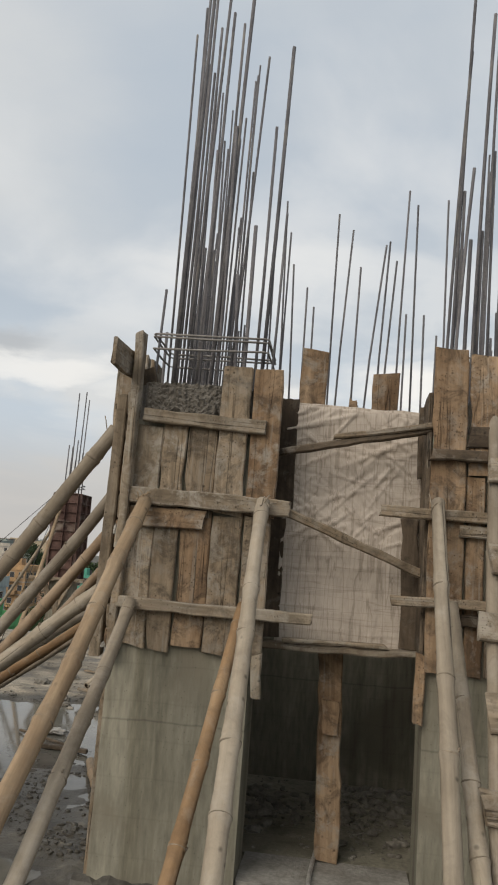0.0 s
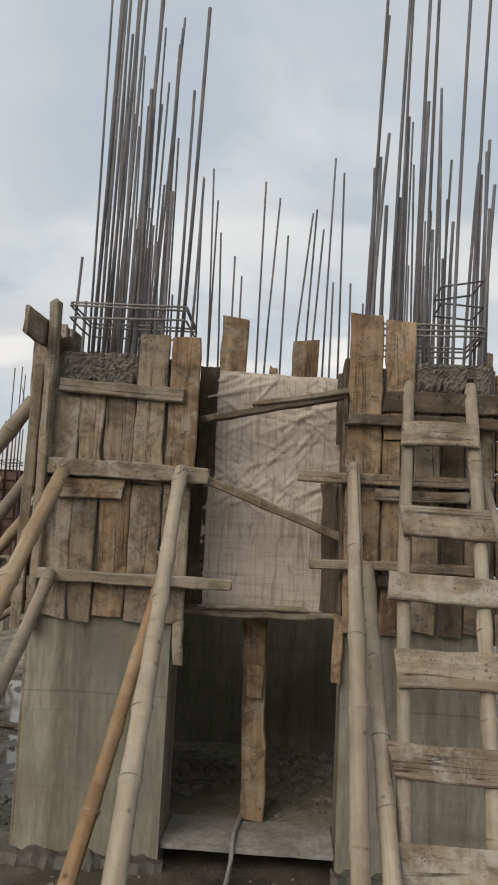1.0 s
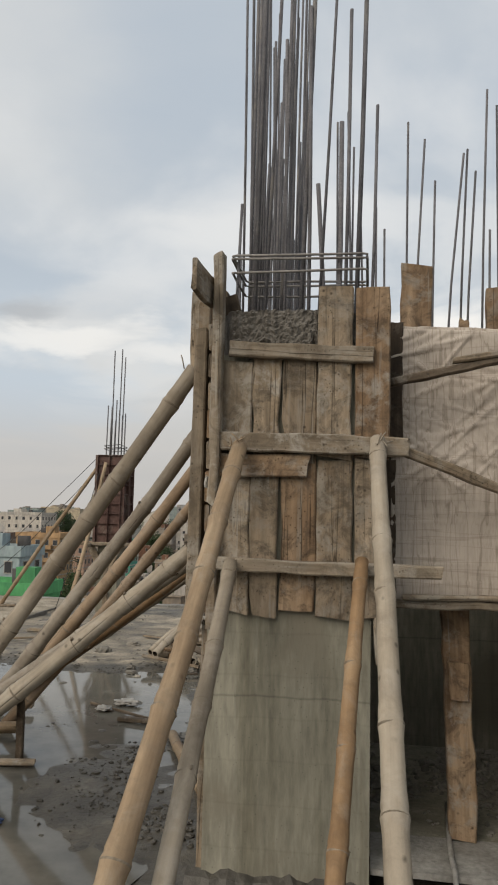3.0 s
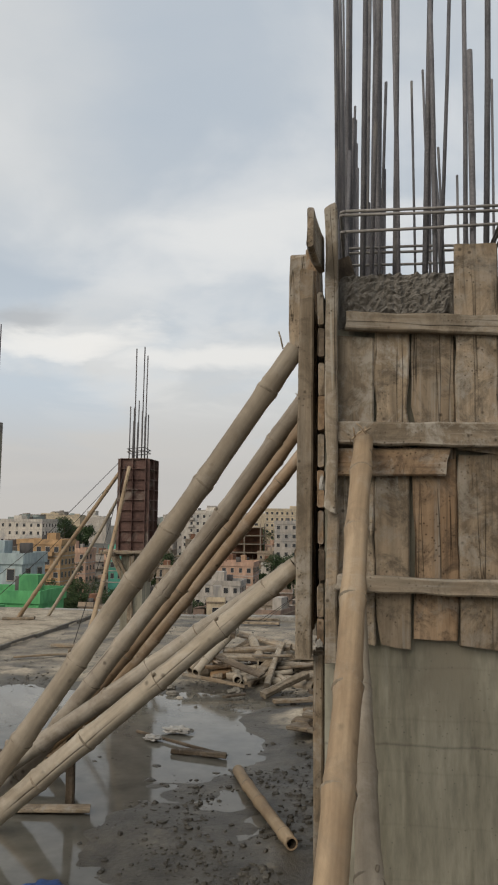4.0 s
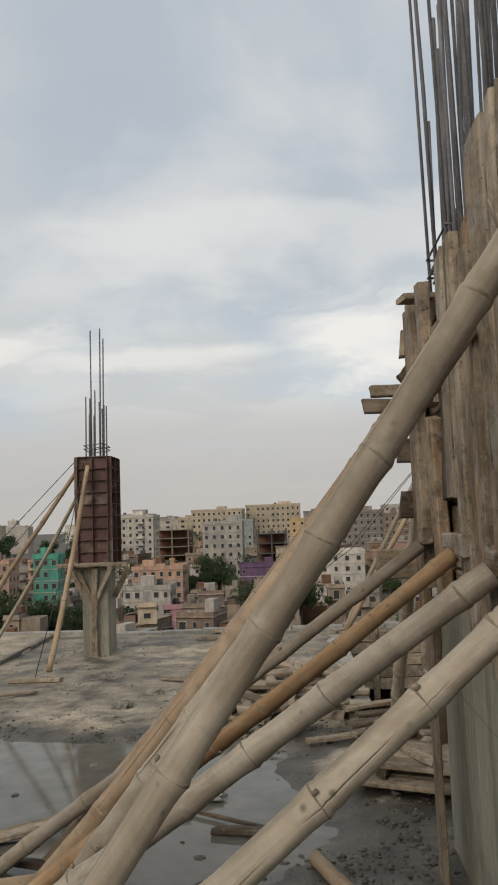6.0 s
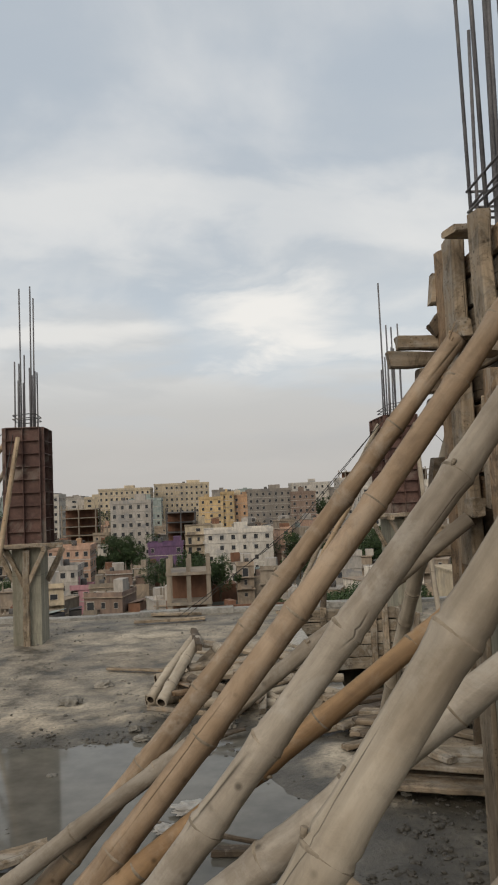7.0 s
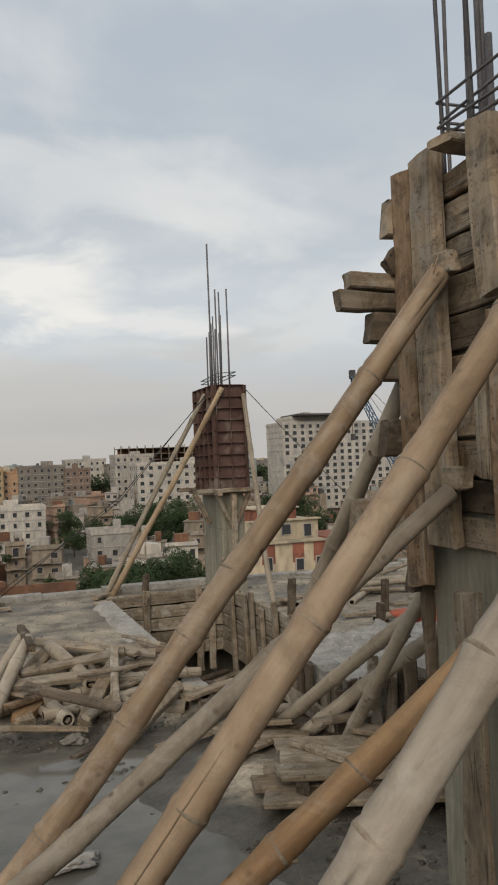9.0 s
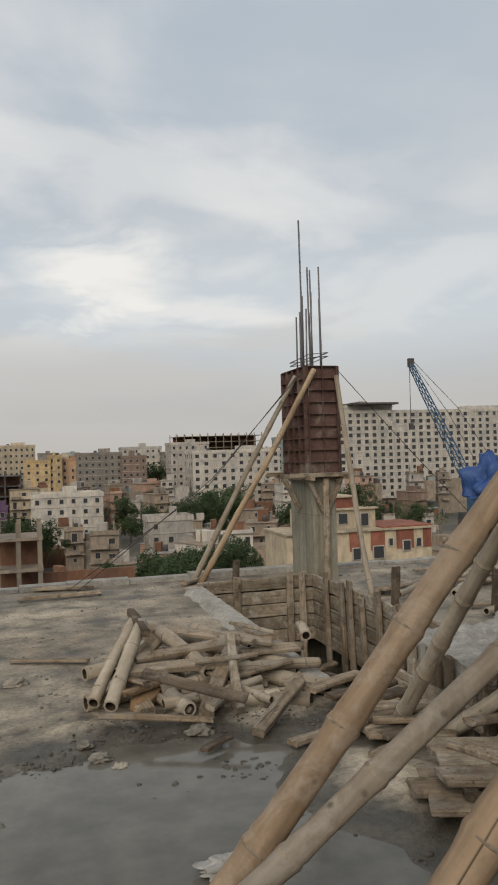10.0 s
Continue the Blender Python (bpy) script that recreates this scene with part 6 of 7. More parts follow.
rnd = random.Random(515)
for k in range(46):
    th = rnd.gauss(0.2, 0.9)
    a = Vector((-1.38 + rnd.gauss(0, 0.30), 8.72 + rnd.gauss(0, 0.30), 0.06 + rnd.random() ** 2 * 0.24))
    d = Vector((math.cos(th), math.sin(th), rnd.uniform(-0.12, 0.12))) * rnd.uniform(0.10, 0.32)
    if k % 4:
        tagged(plank(a - d, a + d, rnd.uniform(0.03, 0.085), rnd.uniform(0.015, 0.035), (rnd.uniform(-0.5, 0.5), rnd.uniform(-0.6, 0.3), 1), rnd.choice((m_board, m_ledger, m_board_dark, m_board_red)), None, "scrap_timber"), "short weathered offcut on the heap of bamboo", "board", PILE)
    else:
        bamboo(a - d, a + d, rnd.uniform(0.022, 0.036), rnd.uniform(0.022, 0.034), G_, "short bamboo offcut on the heap", PILE, "bamboo_length", seed=530 + k, gap=0.22)

# loose boards in the mud and water
for a, b, w, t, mt, lb in (((-2.071, 6.623, 0.012), (-1.364, 6.183, 0.015), 0.018, 0.02, m_board_dark, "thin dark batten floating in the puddle"), ((-1.70, 6.23, 0.012), (-1.343, 6.162, 0.02), 0.06, 0.03, m_board_dark, "short dark board in the puddle"),
                           ((-2.36, 5.10, 0.012), (-1.86, 5.16, 0.02), 0.08, 0.02, m_board, "brown board lying in the shallow water"), ((-1.653, 7.691, 0.03), (-1.491, 7.799, 0.04), 0.05, 0.018, m_board_dark, "short dark offcut by the puddle"),
                           ((-1.232, 7.622, 0.03), (-0.806, 7.765, 0.04), 0.07, 0.03, m_board, "muddy board by the pile"), ((-0.862, 7.633, 0.05), (-0.333, 7.674, 0.05), 0.09, 0.03, m_board, "muddy board at the stack"),
                           ((-2.57, 9.706, 0.05), (-2.056, 9.496, 0.05), 0.06, 0.02, m_board, "thin board lying on the dusty slab"), ((-4.123, 8.934, 0.05), (-3.611, 9.254, 0.05), 0.05, 0.02, m_board, "thin board lying on the dusty slab"),
                           ((-2.9, 6.0, 0.02), (-2.3, 5.75, 0.05), 0.05, 0.03, m_board_dark, "dark batten among the props' feet")):
    tagged(plank(a, b, w, t, (0, 0, 1), mt, None, "loose_board"), lb, "board", "boards in the mud")
bamboo((-1.22, 5.88, 0.03), (-0.80, 4.85, 0.05), 0.032, 0.030, T_, "short tan bamboo length lying in the mud", "loose bamboo", "bamboo_length", seed=111)
bamboo((-3.1, 5.35, 0.05), (-2.15, 5.55, 0.10), 0.04, 0.036, T_, "bamboo offcut among the props' feet", "loose bamboo", "bamboo_length", seed=112)
tagged(plank((-2.02, 5.28, -0.02), (-2.04, 5.30, 0.42), 0.045, 0.035, FRONT, m_board_dark, None, "stake"), "dark stake tied under the props", "stake", "stakes")
tagged(plank((-0.70, 5.685, 0.0), (-0.71, 5.665, 1.06), 0.125, 0.022, WEST, m_ledger, None, "stake"), "thin brown board standing upright beside the wall", "stake", "stakes")
for k, (xx, yy) in enumerate(((-2.45, 4.3), (-2.5, 5.0), (-2.5, 5.5), (-2.55, 6.2))):
    tagged(plank((xx - 0.25, yy - 0.08, 0.02), (xx + 0.15, yy + 0.1, 0.05), 0.12, 0.03, (0, 0, 1), m_board, None, "footing_board"), "muddy board at the feet of the props", "board", "boards in the mud")


# ---------------------------------------------------------------- rubble and clods
def scatter(name, count, where, size, material, label, seed):
    rnd = random.Random(seed)
    base = bmesh.new()
    bmesh.ops.create_icosphere(base, subdivisions=1, radius=1.0)
    shape = [v.co.copy() for v in base.verts]
    tris = [[v.index for v in f.verts] for f in base.faces]
    base.free()
    verts, faces = [], []
    for _ in range(count):
        x, y = where(rnd)
        if noise.noise(Vector((x * 2.4, y * 2.4, seed * 3.0))) + rnd.uniform(-0.25, 0.25) < -0.02:
            continue
        if (x + 1.02) ** 2 / 0.22 + (y - 7.1) ** 2 / 0.30 < 1.0 and size[1] < 0.03:
            continue
        if VOID[0] < x < VOID[1] and VOID[2] < y < VOID[3]:
            continue
        s = size[0] * (size[1] / size[0]) ** (rnd.random() ** 2.2)
        e = Euler((rnd.uniform(0, 6), rnd.uniform(0, 6), rnd.uniform(0, 6))).to_matrix()
        stretch = Vector((rnd.uniform(0.6, 1.4), rnd.uniform(0.6, 1.2), rnd.uniform(0.4, 0.8)))
        k0 = len(verts)
        z = 0.098 if -0.36 < x < 1.3 and 4.36 < y < 5.77 else relief(x, y)
        for c in shape:
            q = e @ c
            q = Vector((q.x * stretch.x, q.y * stretch.y, q.z * stretch.z)) * s * (1 + 0.5 * noise.noise(c * 1.7 + Vector((k0 * 0.13, 0, 0))))
            verts.append((x + q.x, y + q.y, z + q.z + s * 0.15))
        faces += [[k0 + i for i in t] for t in tris]
    me = bpy.data.meshes.new(name)
    me.from_pydata(verts, [], faces)
    me.materials.append(material)
    return tagged(new(name, me), label, "rubble", kind="stuff")


scatter("mud_clods", 6400, lambda r: (-1.0 + r.gauss(0, 0.32), r.uniform(4.2, 7.7)), (0.003, 0.022), m_mudstone, "dark wet clods of mud beside the wall", 1)
scatter("mud_clods", 420, lambda r: (r.uniform(-3.6, -1.2), r.uniform(4.4, 7.5)), (0.006, 0.030), m_mudstone, "dark clods standing in the puddle", 2)
scatter("mud_clods", 2400, lambda r: (r.uniform(-4.6, -0.95), 7.95 + r.gauss(0, 0.20)), (0.003, 0.018), m_mudstone, "clods along the puddle's far edge", 3)
scatter("rubble", 3200, lambda r: (r.uniform(-4.4, 0.2), r.uniform(8.2, 12.6)), (0.003, 0.018), m_stone, "grit and broken mortar on the dusty slab", 4)
scatter("rubble", 500, lambda r: (r.uniform(-0.8, 2.9), r.uniform(6.3, 12.5)), (0.008, 0.055), m_stone, "broken concrete and grit behind the shaft", 5)
scatter("rubble", 1500, lambda r: (r.uniform(-0.3, 1.25), 4.42 + 1.3 * r.random() ** 0.7), (0.008, 0.045), m_stone, "broken mortar on the shaft's floor", 6)
scatter("rubble", 500, lambda r: (r.uniform(-1.2, 1.9), r.uniform(2.6, 3.95)), (0.005, 0.03), m_stone, "grit on the ground before the shaft", 7)
for k, (xx, yy, s) in enumerate(((-2.582, 7.304, 0.03), (-2.124, 7.83, 0.045), (-2.043, 7.73, 0.03), (-2.181, 7.992, 0.04), (-1.599, 8.002, 0.06), (-2.71, 8.675, 0.07), (-2.533, 9.156, 0.06), (0.42, 5.0, 0.06), (0.3, 4.85, 0.05), (0.65, 4.95, 0.06))):
    crumpled("mortar_lump", (xx, yy, relief(xx, yy) + 0.01 if yy > 6.7 or xx < -0.6 else 0.065), (s * 1.3, s, s * 0.7), m_stone, "broken lump of grey mortar", "rubble lump", 30 + k)

# ---------------------------------------------------------------- city below
GROUND = -25.0


def town_place(x, y, z):
    """Place in the town from the site's survey grid, which is turned and tilted a little against the slab."""
    return x + 0.0154 * y, 0.8735 * y + 0.5, z + 0.0081 * y


m_town = surface("town_ground", (0.05, 0.055, 0.045), (0.17, 0.155, 0.13), 0.05, rough=0.95, bump=0.0, fine=0.4, vary=0.0, world_space=True)
town = bmesh.new()
town.faces.new([town.verts.new(p) for p in ((-2400, -900, GROUND), (2400, -900, GROUND), (2400, 3600, GROUND), (-2400, 3600, GROUND))])
tagged(mesh_object("town_ground", town, m_town), "dusty green-brown town ground reaching the horizon", "ground", kind="structure")


def paint(name, c, dirt=0.55):
    d = tuple(v * dirt for v in c)
    c = (c[0] * 1.05, c[1] * 0.99, c[2] * 0.90)
    return surface(name, tuple(v * 0.70 for v in c), c, 0.25, (1, 1, 0.3), 0.9, 0.0, 1.6, 0.16, stain=d, stain_scale=0.30, stain_at=0.52)


P = {k: paint("facade_" + k, c) for k, c in {
    "yellow": (0.56, 0.43, 0.25), "cream": (0.52, 0.46, 0.36), "grey": (0.27, 0.255, 0.24), "brown": (0.24, 0.185, 0.16), "white": (0.56, 0.55, 0.53), "pale": (0.42, 0.41, 0.40),
    "teal": (0.10, 0.36, 0.30), "bluegrey": (0.29, 0.35, 0.36), "orange": (0.50, 0.34, 0.23), "peach": (0.50, 0.35, 0.28), "green": (0.10, 0.36, 0.16), "purple": (0.17, 0.105, 0.21), "pink": (0.50, 0.28, 0.34),
    "lblue": (0.38, 0.48, 0.54), "terracotta": (0.27, 0.112, 0.082), "raw": (0.27, 0.24, 0.205), "mud": (0.33, 0.28, 0.23), "ochre": (0.42, 0.29, 0.17), "rust": (0.20, 0.11, 0.075), "slate": (0.10, 0.10, 0.105)}.items()}
m_pane = plain("dark_window_glass", (0.035, 0.037, 0.04), 0.25)


def window_mesh():
    bm = bmesh.new()
    box_into(bm, -0.5, 0.5, -0.04, 0.1, 0.0, 1.0, 0)
    for a in ((-0.56, -0.5, -0.07, 0.1, -0.04, 1.04), (0.5, 0.56, -0.07, 0.1, -0.04, 1.04), (-0.56, 0.56, -0.16, 0.1, 1.0, 1.07), (-0.56, 0.56, -0.12, 0.1, -0.07, 0.0)):
        box_into(bm, *a, 1)
    me = bpy.data.meshes.new("window")
    bm.to_mesh(me)
    bm.free()
    me.materials.append(m_pane)
    me.materials.append(P["pale"])
    return me


WINDOW = window_mesh()
WINDOWS = [0]


def building(x, y, w, top, paint_key, storey=3.1, bay=2.6, depth=None, turn=0.0, label="", windows=True, roof=True, balcony=False, fill=0.9, win=(1.05, 1.2), seed=0, base=GROUND, side=True, plain_body=False):
    """A block of flats: body with floor bands and parapet, roof huts, and a window in each bay."""
    rnd = random.Random(seed * 7 + int(x * 10) + int(y))
    x, y, top = town_place(x, y, top)
    depth = depth or max(6.0, w * 0.8)
    b = new("apartment_building")
    b.matrix_basis = pose(x, y, base, 0, 0, turn)
    tagged(b, label or "weathered block of flats in the town", "building", "town buildings")
    hgt = top - base
    paintm = P[paint_key]
    floors = int(hgt / storey)
    mesh_object("wall", boxes((-w / 2, w / 2, 0, depth, 0, hgt - 0.02)), paintm).parent = b
    if not plain_body:
        for k in range(1, floors + 1):
            z = hgt - k * storey
            if z > hgt * 0.3:
                mesh_object("floor_band", boxes((-w / 2 - 0.12, w / 2 + 0.12, -0.12, depth + 0.1, z - 0.12, z + 0.10)), P["pale"] if paint_key != "white" else paintm).parent = b
    if roof:
        bm = bmesh.new()
        outer = [(-w / 2 - 0.2, -0.2), (w / 2 + 0.2, -0.2), (w / 2 + 0.2, depth + 0.2), (-w / 2 - 0.2, depth + 0.2)]
        inner = [(-w / 2, 0.0), (w / 2, 0.0), (w / 2, depth), (-w / 2, depth)]
        ring = [[bm.verts.new((px, py, z)) for px, py in pts] for pts, z in ((outer, hgt - 0.3), (outer, hgt + 0.9), (inner, hgt + 0.9), (inner, hgt - 0.3))]
        for q0, q1 in zip(ring, ring[1:] + ring[:1]):
            for i in range(4):
                bm.faces.new((q0[i], q0[(i + 1) % 4], q1[(i + 1) % 4], q1[i]))
        mesh_object("parapet", bm, paintm).parent = b
        hx, hw, hd = rnd.uniform(-w * 0.35, w * 0.25), rnd.uniform(0.14, 0.28) * w, rnd.uniform(0.2, 0.4) * depth
        mesh_object("roof_hut", boxes((hx, hx + hw, depth * 0.2, depth * 0.2 + hd, hgt - 0.1, hgt + rnd.uniform(2.0, 3.0))), paintm).parent = b
        if not plain_body or rnd.random() < 0.5:
            tx = rnd.uniform(-w * 0.3, w * 0.3)
            bm = bmesh.new()
            tube_into(bm, [(tx, depth * 0.75, hgt - 0.1), (tx, depth * 0.75, hgt + 1.9)], 0.75, 10)
            mesh_object("water_tank", bm, P["slate"]).parent = b
    n = max(1, int(w / bay))
    faces = [(0, n)]
    if side:
        faces.append((1, max(1, int(depth / bay))))
    if windows:
        for k in range(floors):
            z = hgt - (k + 1) * storey + 0.95
            if z < 1.0 or top - (k + 1) * storey < -24:
                continue
            for face, m in faces:
                for i in range(m):
                    if rnd.random() > fill:
                        continue
                    o = bpy.data.objects.new("window", WINDOW)
                    scene.collection.objects.link(o)
                    o.parent = b
                    sx = win[0] * rnd.choice((1.0, 1.0, 0.8))
                    if face == 0:
                        o.matrix_basis = Matrix.Translation((-w / 2 + (i + 0.5) * w / m, 0.0, z)) @ Matrix.Diagonal((sx, 1, win[1], 1))
                    else:
                        sgn = 1 if x < 0 else -1
                        o.matrix_basis = Matrix.Translation((sgn * w / 2, (i + 0.5) * depth / m, z)) @ Matrix.Rotation(radians(90 * sgn), 4, "Z") @ Matrix.Diagonal((sx, 1, win[1], 1))
                    WINDOWS[0] += 1
    if balcony:
        for k in range(floors):
            z = hgt - (k + 1) * storey
            if z < 2:
                continue
            for xx in (-w * 0.3, w * 0.22):
                ob = mesh_object("balcony", boxes((xx - 1.4, xx + 1.4, -1.2, 0, z, z + 0.12), (xx - 1.4, xx + 1.4, -1.2, -1.1, z + 0.12, z + 0.95), (xx - 1.4, xx - 1.3, -1.1, 0, z + 0.12, z + 0.95), (xx + 1.3, xx + 1.4, -1.1, 0, z + 0.12, z + 0.95)), paintm)
                ob.parent = b
    return b


def skeleton_frame(x, y, w, top, depth, storey=3.2, label="unfinished concrete frame of a tall building", key="raw", base=GROUND):
    """An open concrete frame: slabs and columns with starter bars on top."""
    b = new("unfinished_building")
    x, y, top = town_place(x, y, top)
    b.matrix_basis = pose(x, y, base)
    tagged(b, label, "building", "town buildings")
    hgt = top - base
    k = 0
    while hgt - k * storey > 1 and k < 8:
        z = hgt - k * storey
        mesh_object("floor_slab", boxes((-w / 2, w / 2, 0, depth, z - 0.3, z)), P[key]).parent = b
        k += 1
    n = max(2, int(w / 4.5))
    for i in range(n + 1):
        for yy in (0.3, depth - 0.3):
            xx = -w / 2 + 0.3 + (w - 0.6) * i / n
            mesh_object("column", boxes((xx - 0.22, xx + 0.22, yy - 0.2, yy + 0.2, 0.0, hgt + 1.4)), P[key]).parent = b
    bm = boxes((-w / 2 + 0.5, w / 2 - 0.5, depth * 0.6, depth * 0.6 + 0.2, 0, hgt - 0.4))
    ob = mesh_object("infill_wall", bm, P["rust"])
    ob.parent = b
    return b


# the skyline, far to near
building(156.7, 330, 88, 14.5, "white", 2.7, 3.5, 18, label="long white tower block with rows of small windows", win=(1.6, 1.5), side=False, base=-18.0)
building(128, 333, 20, 17.0, "white", 3.2, 3.6, 16, label="white tower block with a dark roof slab", windows=False)
tagged(mesh_object("roof_slab", boxes((123, 143, 285, 303, 20.3, 21.1)), P["slate"]), "dark flat roof slab on a white block", "roof slab")
building(74.6, 350, 37, 0.2, "white", 3.1, 3.4, 16, label="white block of flats under construction behind", win=(1.5, 1.4))
skeleton_frame(94, 480, 50, 9.0, 20, label="large brown concrete frame with starter bars")
building(110, 400, 9, 5.5, "bluegrey", label="slim blue-green block in the town", seed=1)
building(46.9, 450, 20, 3.0, "white", label="pale tower block with a roof hut", seed=2)
building(63.4, 440, 15, 0.0, "grey", label="grey block with level balconies", balcony=True, seed=3)
building(37.1, 395, 11, -1.2, "brown", label="brown-grey block of flats", seed=4)
building(22.2, 400, 20, 0.6, "grey", label="broad grey block of flats", seed=5)
building(-4.5, 400, 11, -2.0, "yellow", 3.1, 2.8, label="cream-yellow tower block in the town", seed=6)
building(3.0, 401, 6, 0.0, "yellow", 3.1, 2.8, label="cream-yellow stair tower in the town", seed=6)
building(8.9, 405, 7, -1.6, "orange", 3.1, 2.6, label="peach-coloured tower block in the town", seed=7)
building(-20.3, 470, 29, 5.5, "cream", label="tall cream tower block", seed=8)
building(-48.4, 450, 26, 3.8, "cream", label="tall pale tower block", seed=9)
building(-35.7, 420, 15, -1.6, "bluegrey", label="blue-green block of flats", seed=10)
building(-30.9, 300, 13.5, -1.4, "pale", 3.0, 2.5, label="light grey block with stacked windows", seed=11)
skeleton_frame(-13.8, 290, 10, -5.0, 12, label="dark unfinished concrete frame", key="slate")
building(-78.8, 380, 20, 2.0, "white", label="white block with a stepped roof", seed=12, balcony=True)
building(-87, 410, 22, 2.6, "pale", label="pale block behind a white one", seed=13)
skeleton_frame(-52.9, 330, 13, -3.2, 12)
building(60.1, 380, 17, 4.0, "pale", label="pale tall block in the town", seed=14)
building(-143, 330, 18, -2.0, "white", label="white block of flats", seed=15)
building(-81.8, 200, 11, -5.8, "ochre", 3.0, 2.2, label="yellow block of flats with brown balconies", seed=16, balcony=True)
building(-101.3, 268, 9.9, -10.6, "peach", 3.0, 2.4, label="peach-coloured house of flats", seed=17)
building(-42.1, 92, 5.1, -3.9, "lblue", 3.0, 2.5, label="pale blue house in the town", seed=18)
building(-36.3, 80, 7.4, -6.8, "green", 3.2, 3.0, label="bright green painted house", seed=19, windows=False)
building(-36.3, 74, 8.8, -9.2, "green", 3.2, 3.0, depth=5.5, label="bright green lower wing with a blue roof", seed=19)
building(-65.8, 214, 6.1, -7.3, "teal", 2.8, 1.7, label="turquoise house with dark balconies", balcony=False, seed=20)
building(-86.1, 232, 9.7, -9.1, "peach", 3.0, 2.4, label="peach-coloured house in the town", seed=21)
building(-44.7, 250, 14.4, -13.0, "peach", 3.0, 2.2, label="orange house with a flat roof", seed=22)
building(-41.1, 214, 11.5, -15.6, "pale", 3.0, 2.2, label="unplastered grey house in the town", seed=23)
building(-50.9, 304, 11.2, -15.6, "orange", 3.0, 2.2, label="ochre house in the town", seed=24)
building(-17.7, 268, 10.3, -14.2, "purple", 3.0, 2.4, label="purple painted house in the town", seed=25)
building(-34.7, 214, 4.7, -20.3, "pink", 3.0, 2.0, label="small pink house in the town", seed=26)
building(4.2, 260, 20, -10.8, "white", 3.0, 3.0, label="low white building with terraces", seed=27)
building(2.2, 340, 14.4, -21.4, "pale", 3.0, 2.6, label="weathered grey-white house in the town", seed=28)
building(19.5, 331, 20.9, -20.1, "raw", 3.0, 2.6, label="raw concrete flats with open balconies", balcony=True, seed=29)
building(25.2, 200, 10.2, -14.2, "pale", 3.0, 2.6, label="old low house with dark openings", seed=30)
skeleton_frame(-4.9, 92, 4.6, -6.6, 6, 3.0, "half-built house with bare columns", "raw")
tagged(mesh_object("brick_wall", boxes((-1.5, 8.0, 84.2, 84.6, GROUND, -9.8)), P["rust"]), "long red brick wall", "wall", "town buildings")


def villa():
    """Cream villa with terracotta panels, an upper storey and a red flat roof."""
    v = empty("villa", (37.0, 109.0, GROUND), "cream villa with terracotta panels and a red flat roof", "house", "town houses")
    cream, terra = P["cream"], P["terracotta"]
    part("wall", boxes((27.0, 47.5, 109.0, 118.0, GROUND - 1.0, -9.85)), cream, v)
    part("eave", boxes((26.8, 47.8, 108.6, 118.2, -9.85, -9.6)), cream, v, "pale projecting eaves slab")
    part("roof", boxes((40.4, 47.6, 108.9, 118.0, -9.6, -9.4)), terra, v, "red flat roof")
    part("upper_storey", boxes((30.7, 40.3, 111.0, 118.0, -9.6, -7.1)), cream, v)
    part("upper_storey", boxes((31.4, 37.6, 112.0, 118.0, -7.1, -5.5)), terra, v, "terracotta roof storey")
    part("eave", boxes((31.1, 37.9, 111.6, 118.2, -5.5, -5.3)), cream, v)
    part("eave", boxes((30.5, 40.6, 110.6, 111.9, -7.1, -6.9)), cream, v)
    for x0, x1 in ((27.9, 29.3), (31.3, 33.1), (35.6, 37.2), (38.6, 40.6), (42.3, 44.8), (46.2, 47.4)):
        part("panel", boxes((x0, x1, 108.9, 109.0, -12.4, -9.9)), terra, v, "terracotta wall panel")
    for x0, x1, y, z0, z1 in ((29.9, 30.6, 109.0, -11.9, -10.7), (31.7, 32.6, 108.9, -13.2, -11.6), (36.0, 37.0, 108.9, -13.4, -12.0), (38.9, 40.3, 108.9, -13.4, -11.9), (41.2, 41.7, 109.0, -11.9, -11.0), (43.2, 44.2, 108.9, -12.6, -11.4), (45.2, 45.8, 109.0, -12.2, -11.2), (32.3, 33.2, 111.0, -8.7, -7.6), (35.0, 36.2, 111.0, -8.9, -7.6), (38.2, 39.2, 111.0, -9.3, -7.7)):
        w = part("window", boxes((x0 - 0.12, x1 + 0.12, y - 0.14, y + 0.1, z0 - 0.1, z1 + 0.12)), P["pale"], v)
        part("pane", boxes((x0, x1, y - 0.17, y - 0.1, z0, z1)), m_pane, w, "dark window pane")
    v.location += Vector((1.7, -13.3, 0.9))


villa()

# clumps of trees: centre, spread and count
GROVES = ((35, 252, 14, 9, 9), (50, 272, 12, 8, 7), (16, 150, 6, 9, 7), (24, 155, 6, 6, 6), (20, 136, 5, 5, 5), (-45, 196, 7, 9, 7), (-66, 190, 8, 6, 6), (-38, 276, 8, 6, 4), (-60, 290, 16, 9, 6), (-8, 214, 8, 6, 4), (84, 250, 12, 10, 6), (-95, 215, 10, 8, 5), (8, 300, 10, 8, 4), (62, 215, 6, 6, 4))


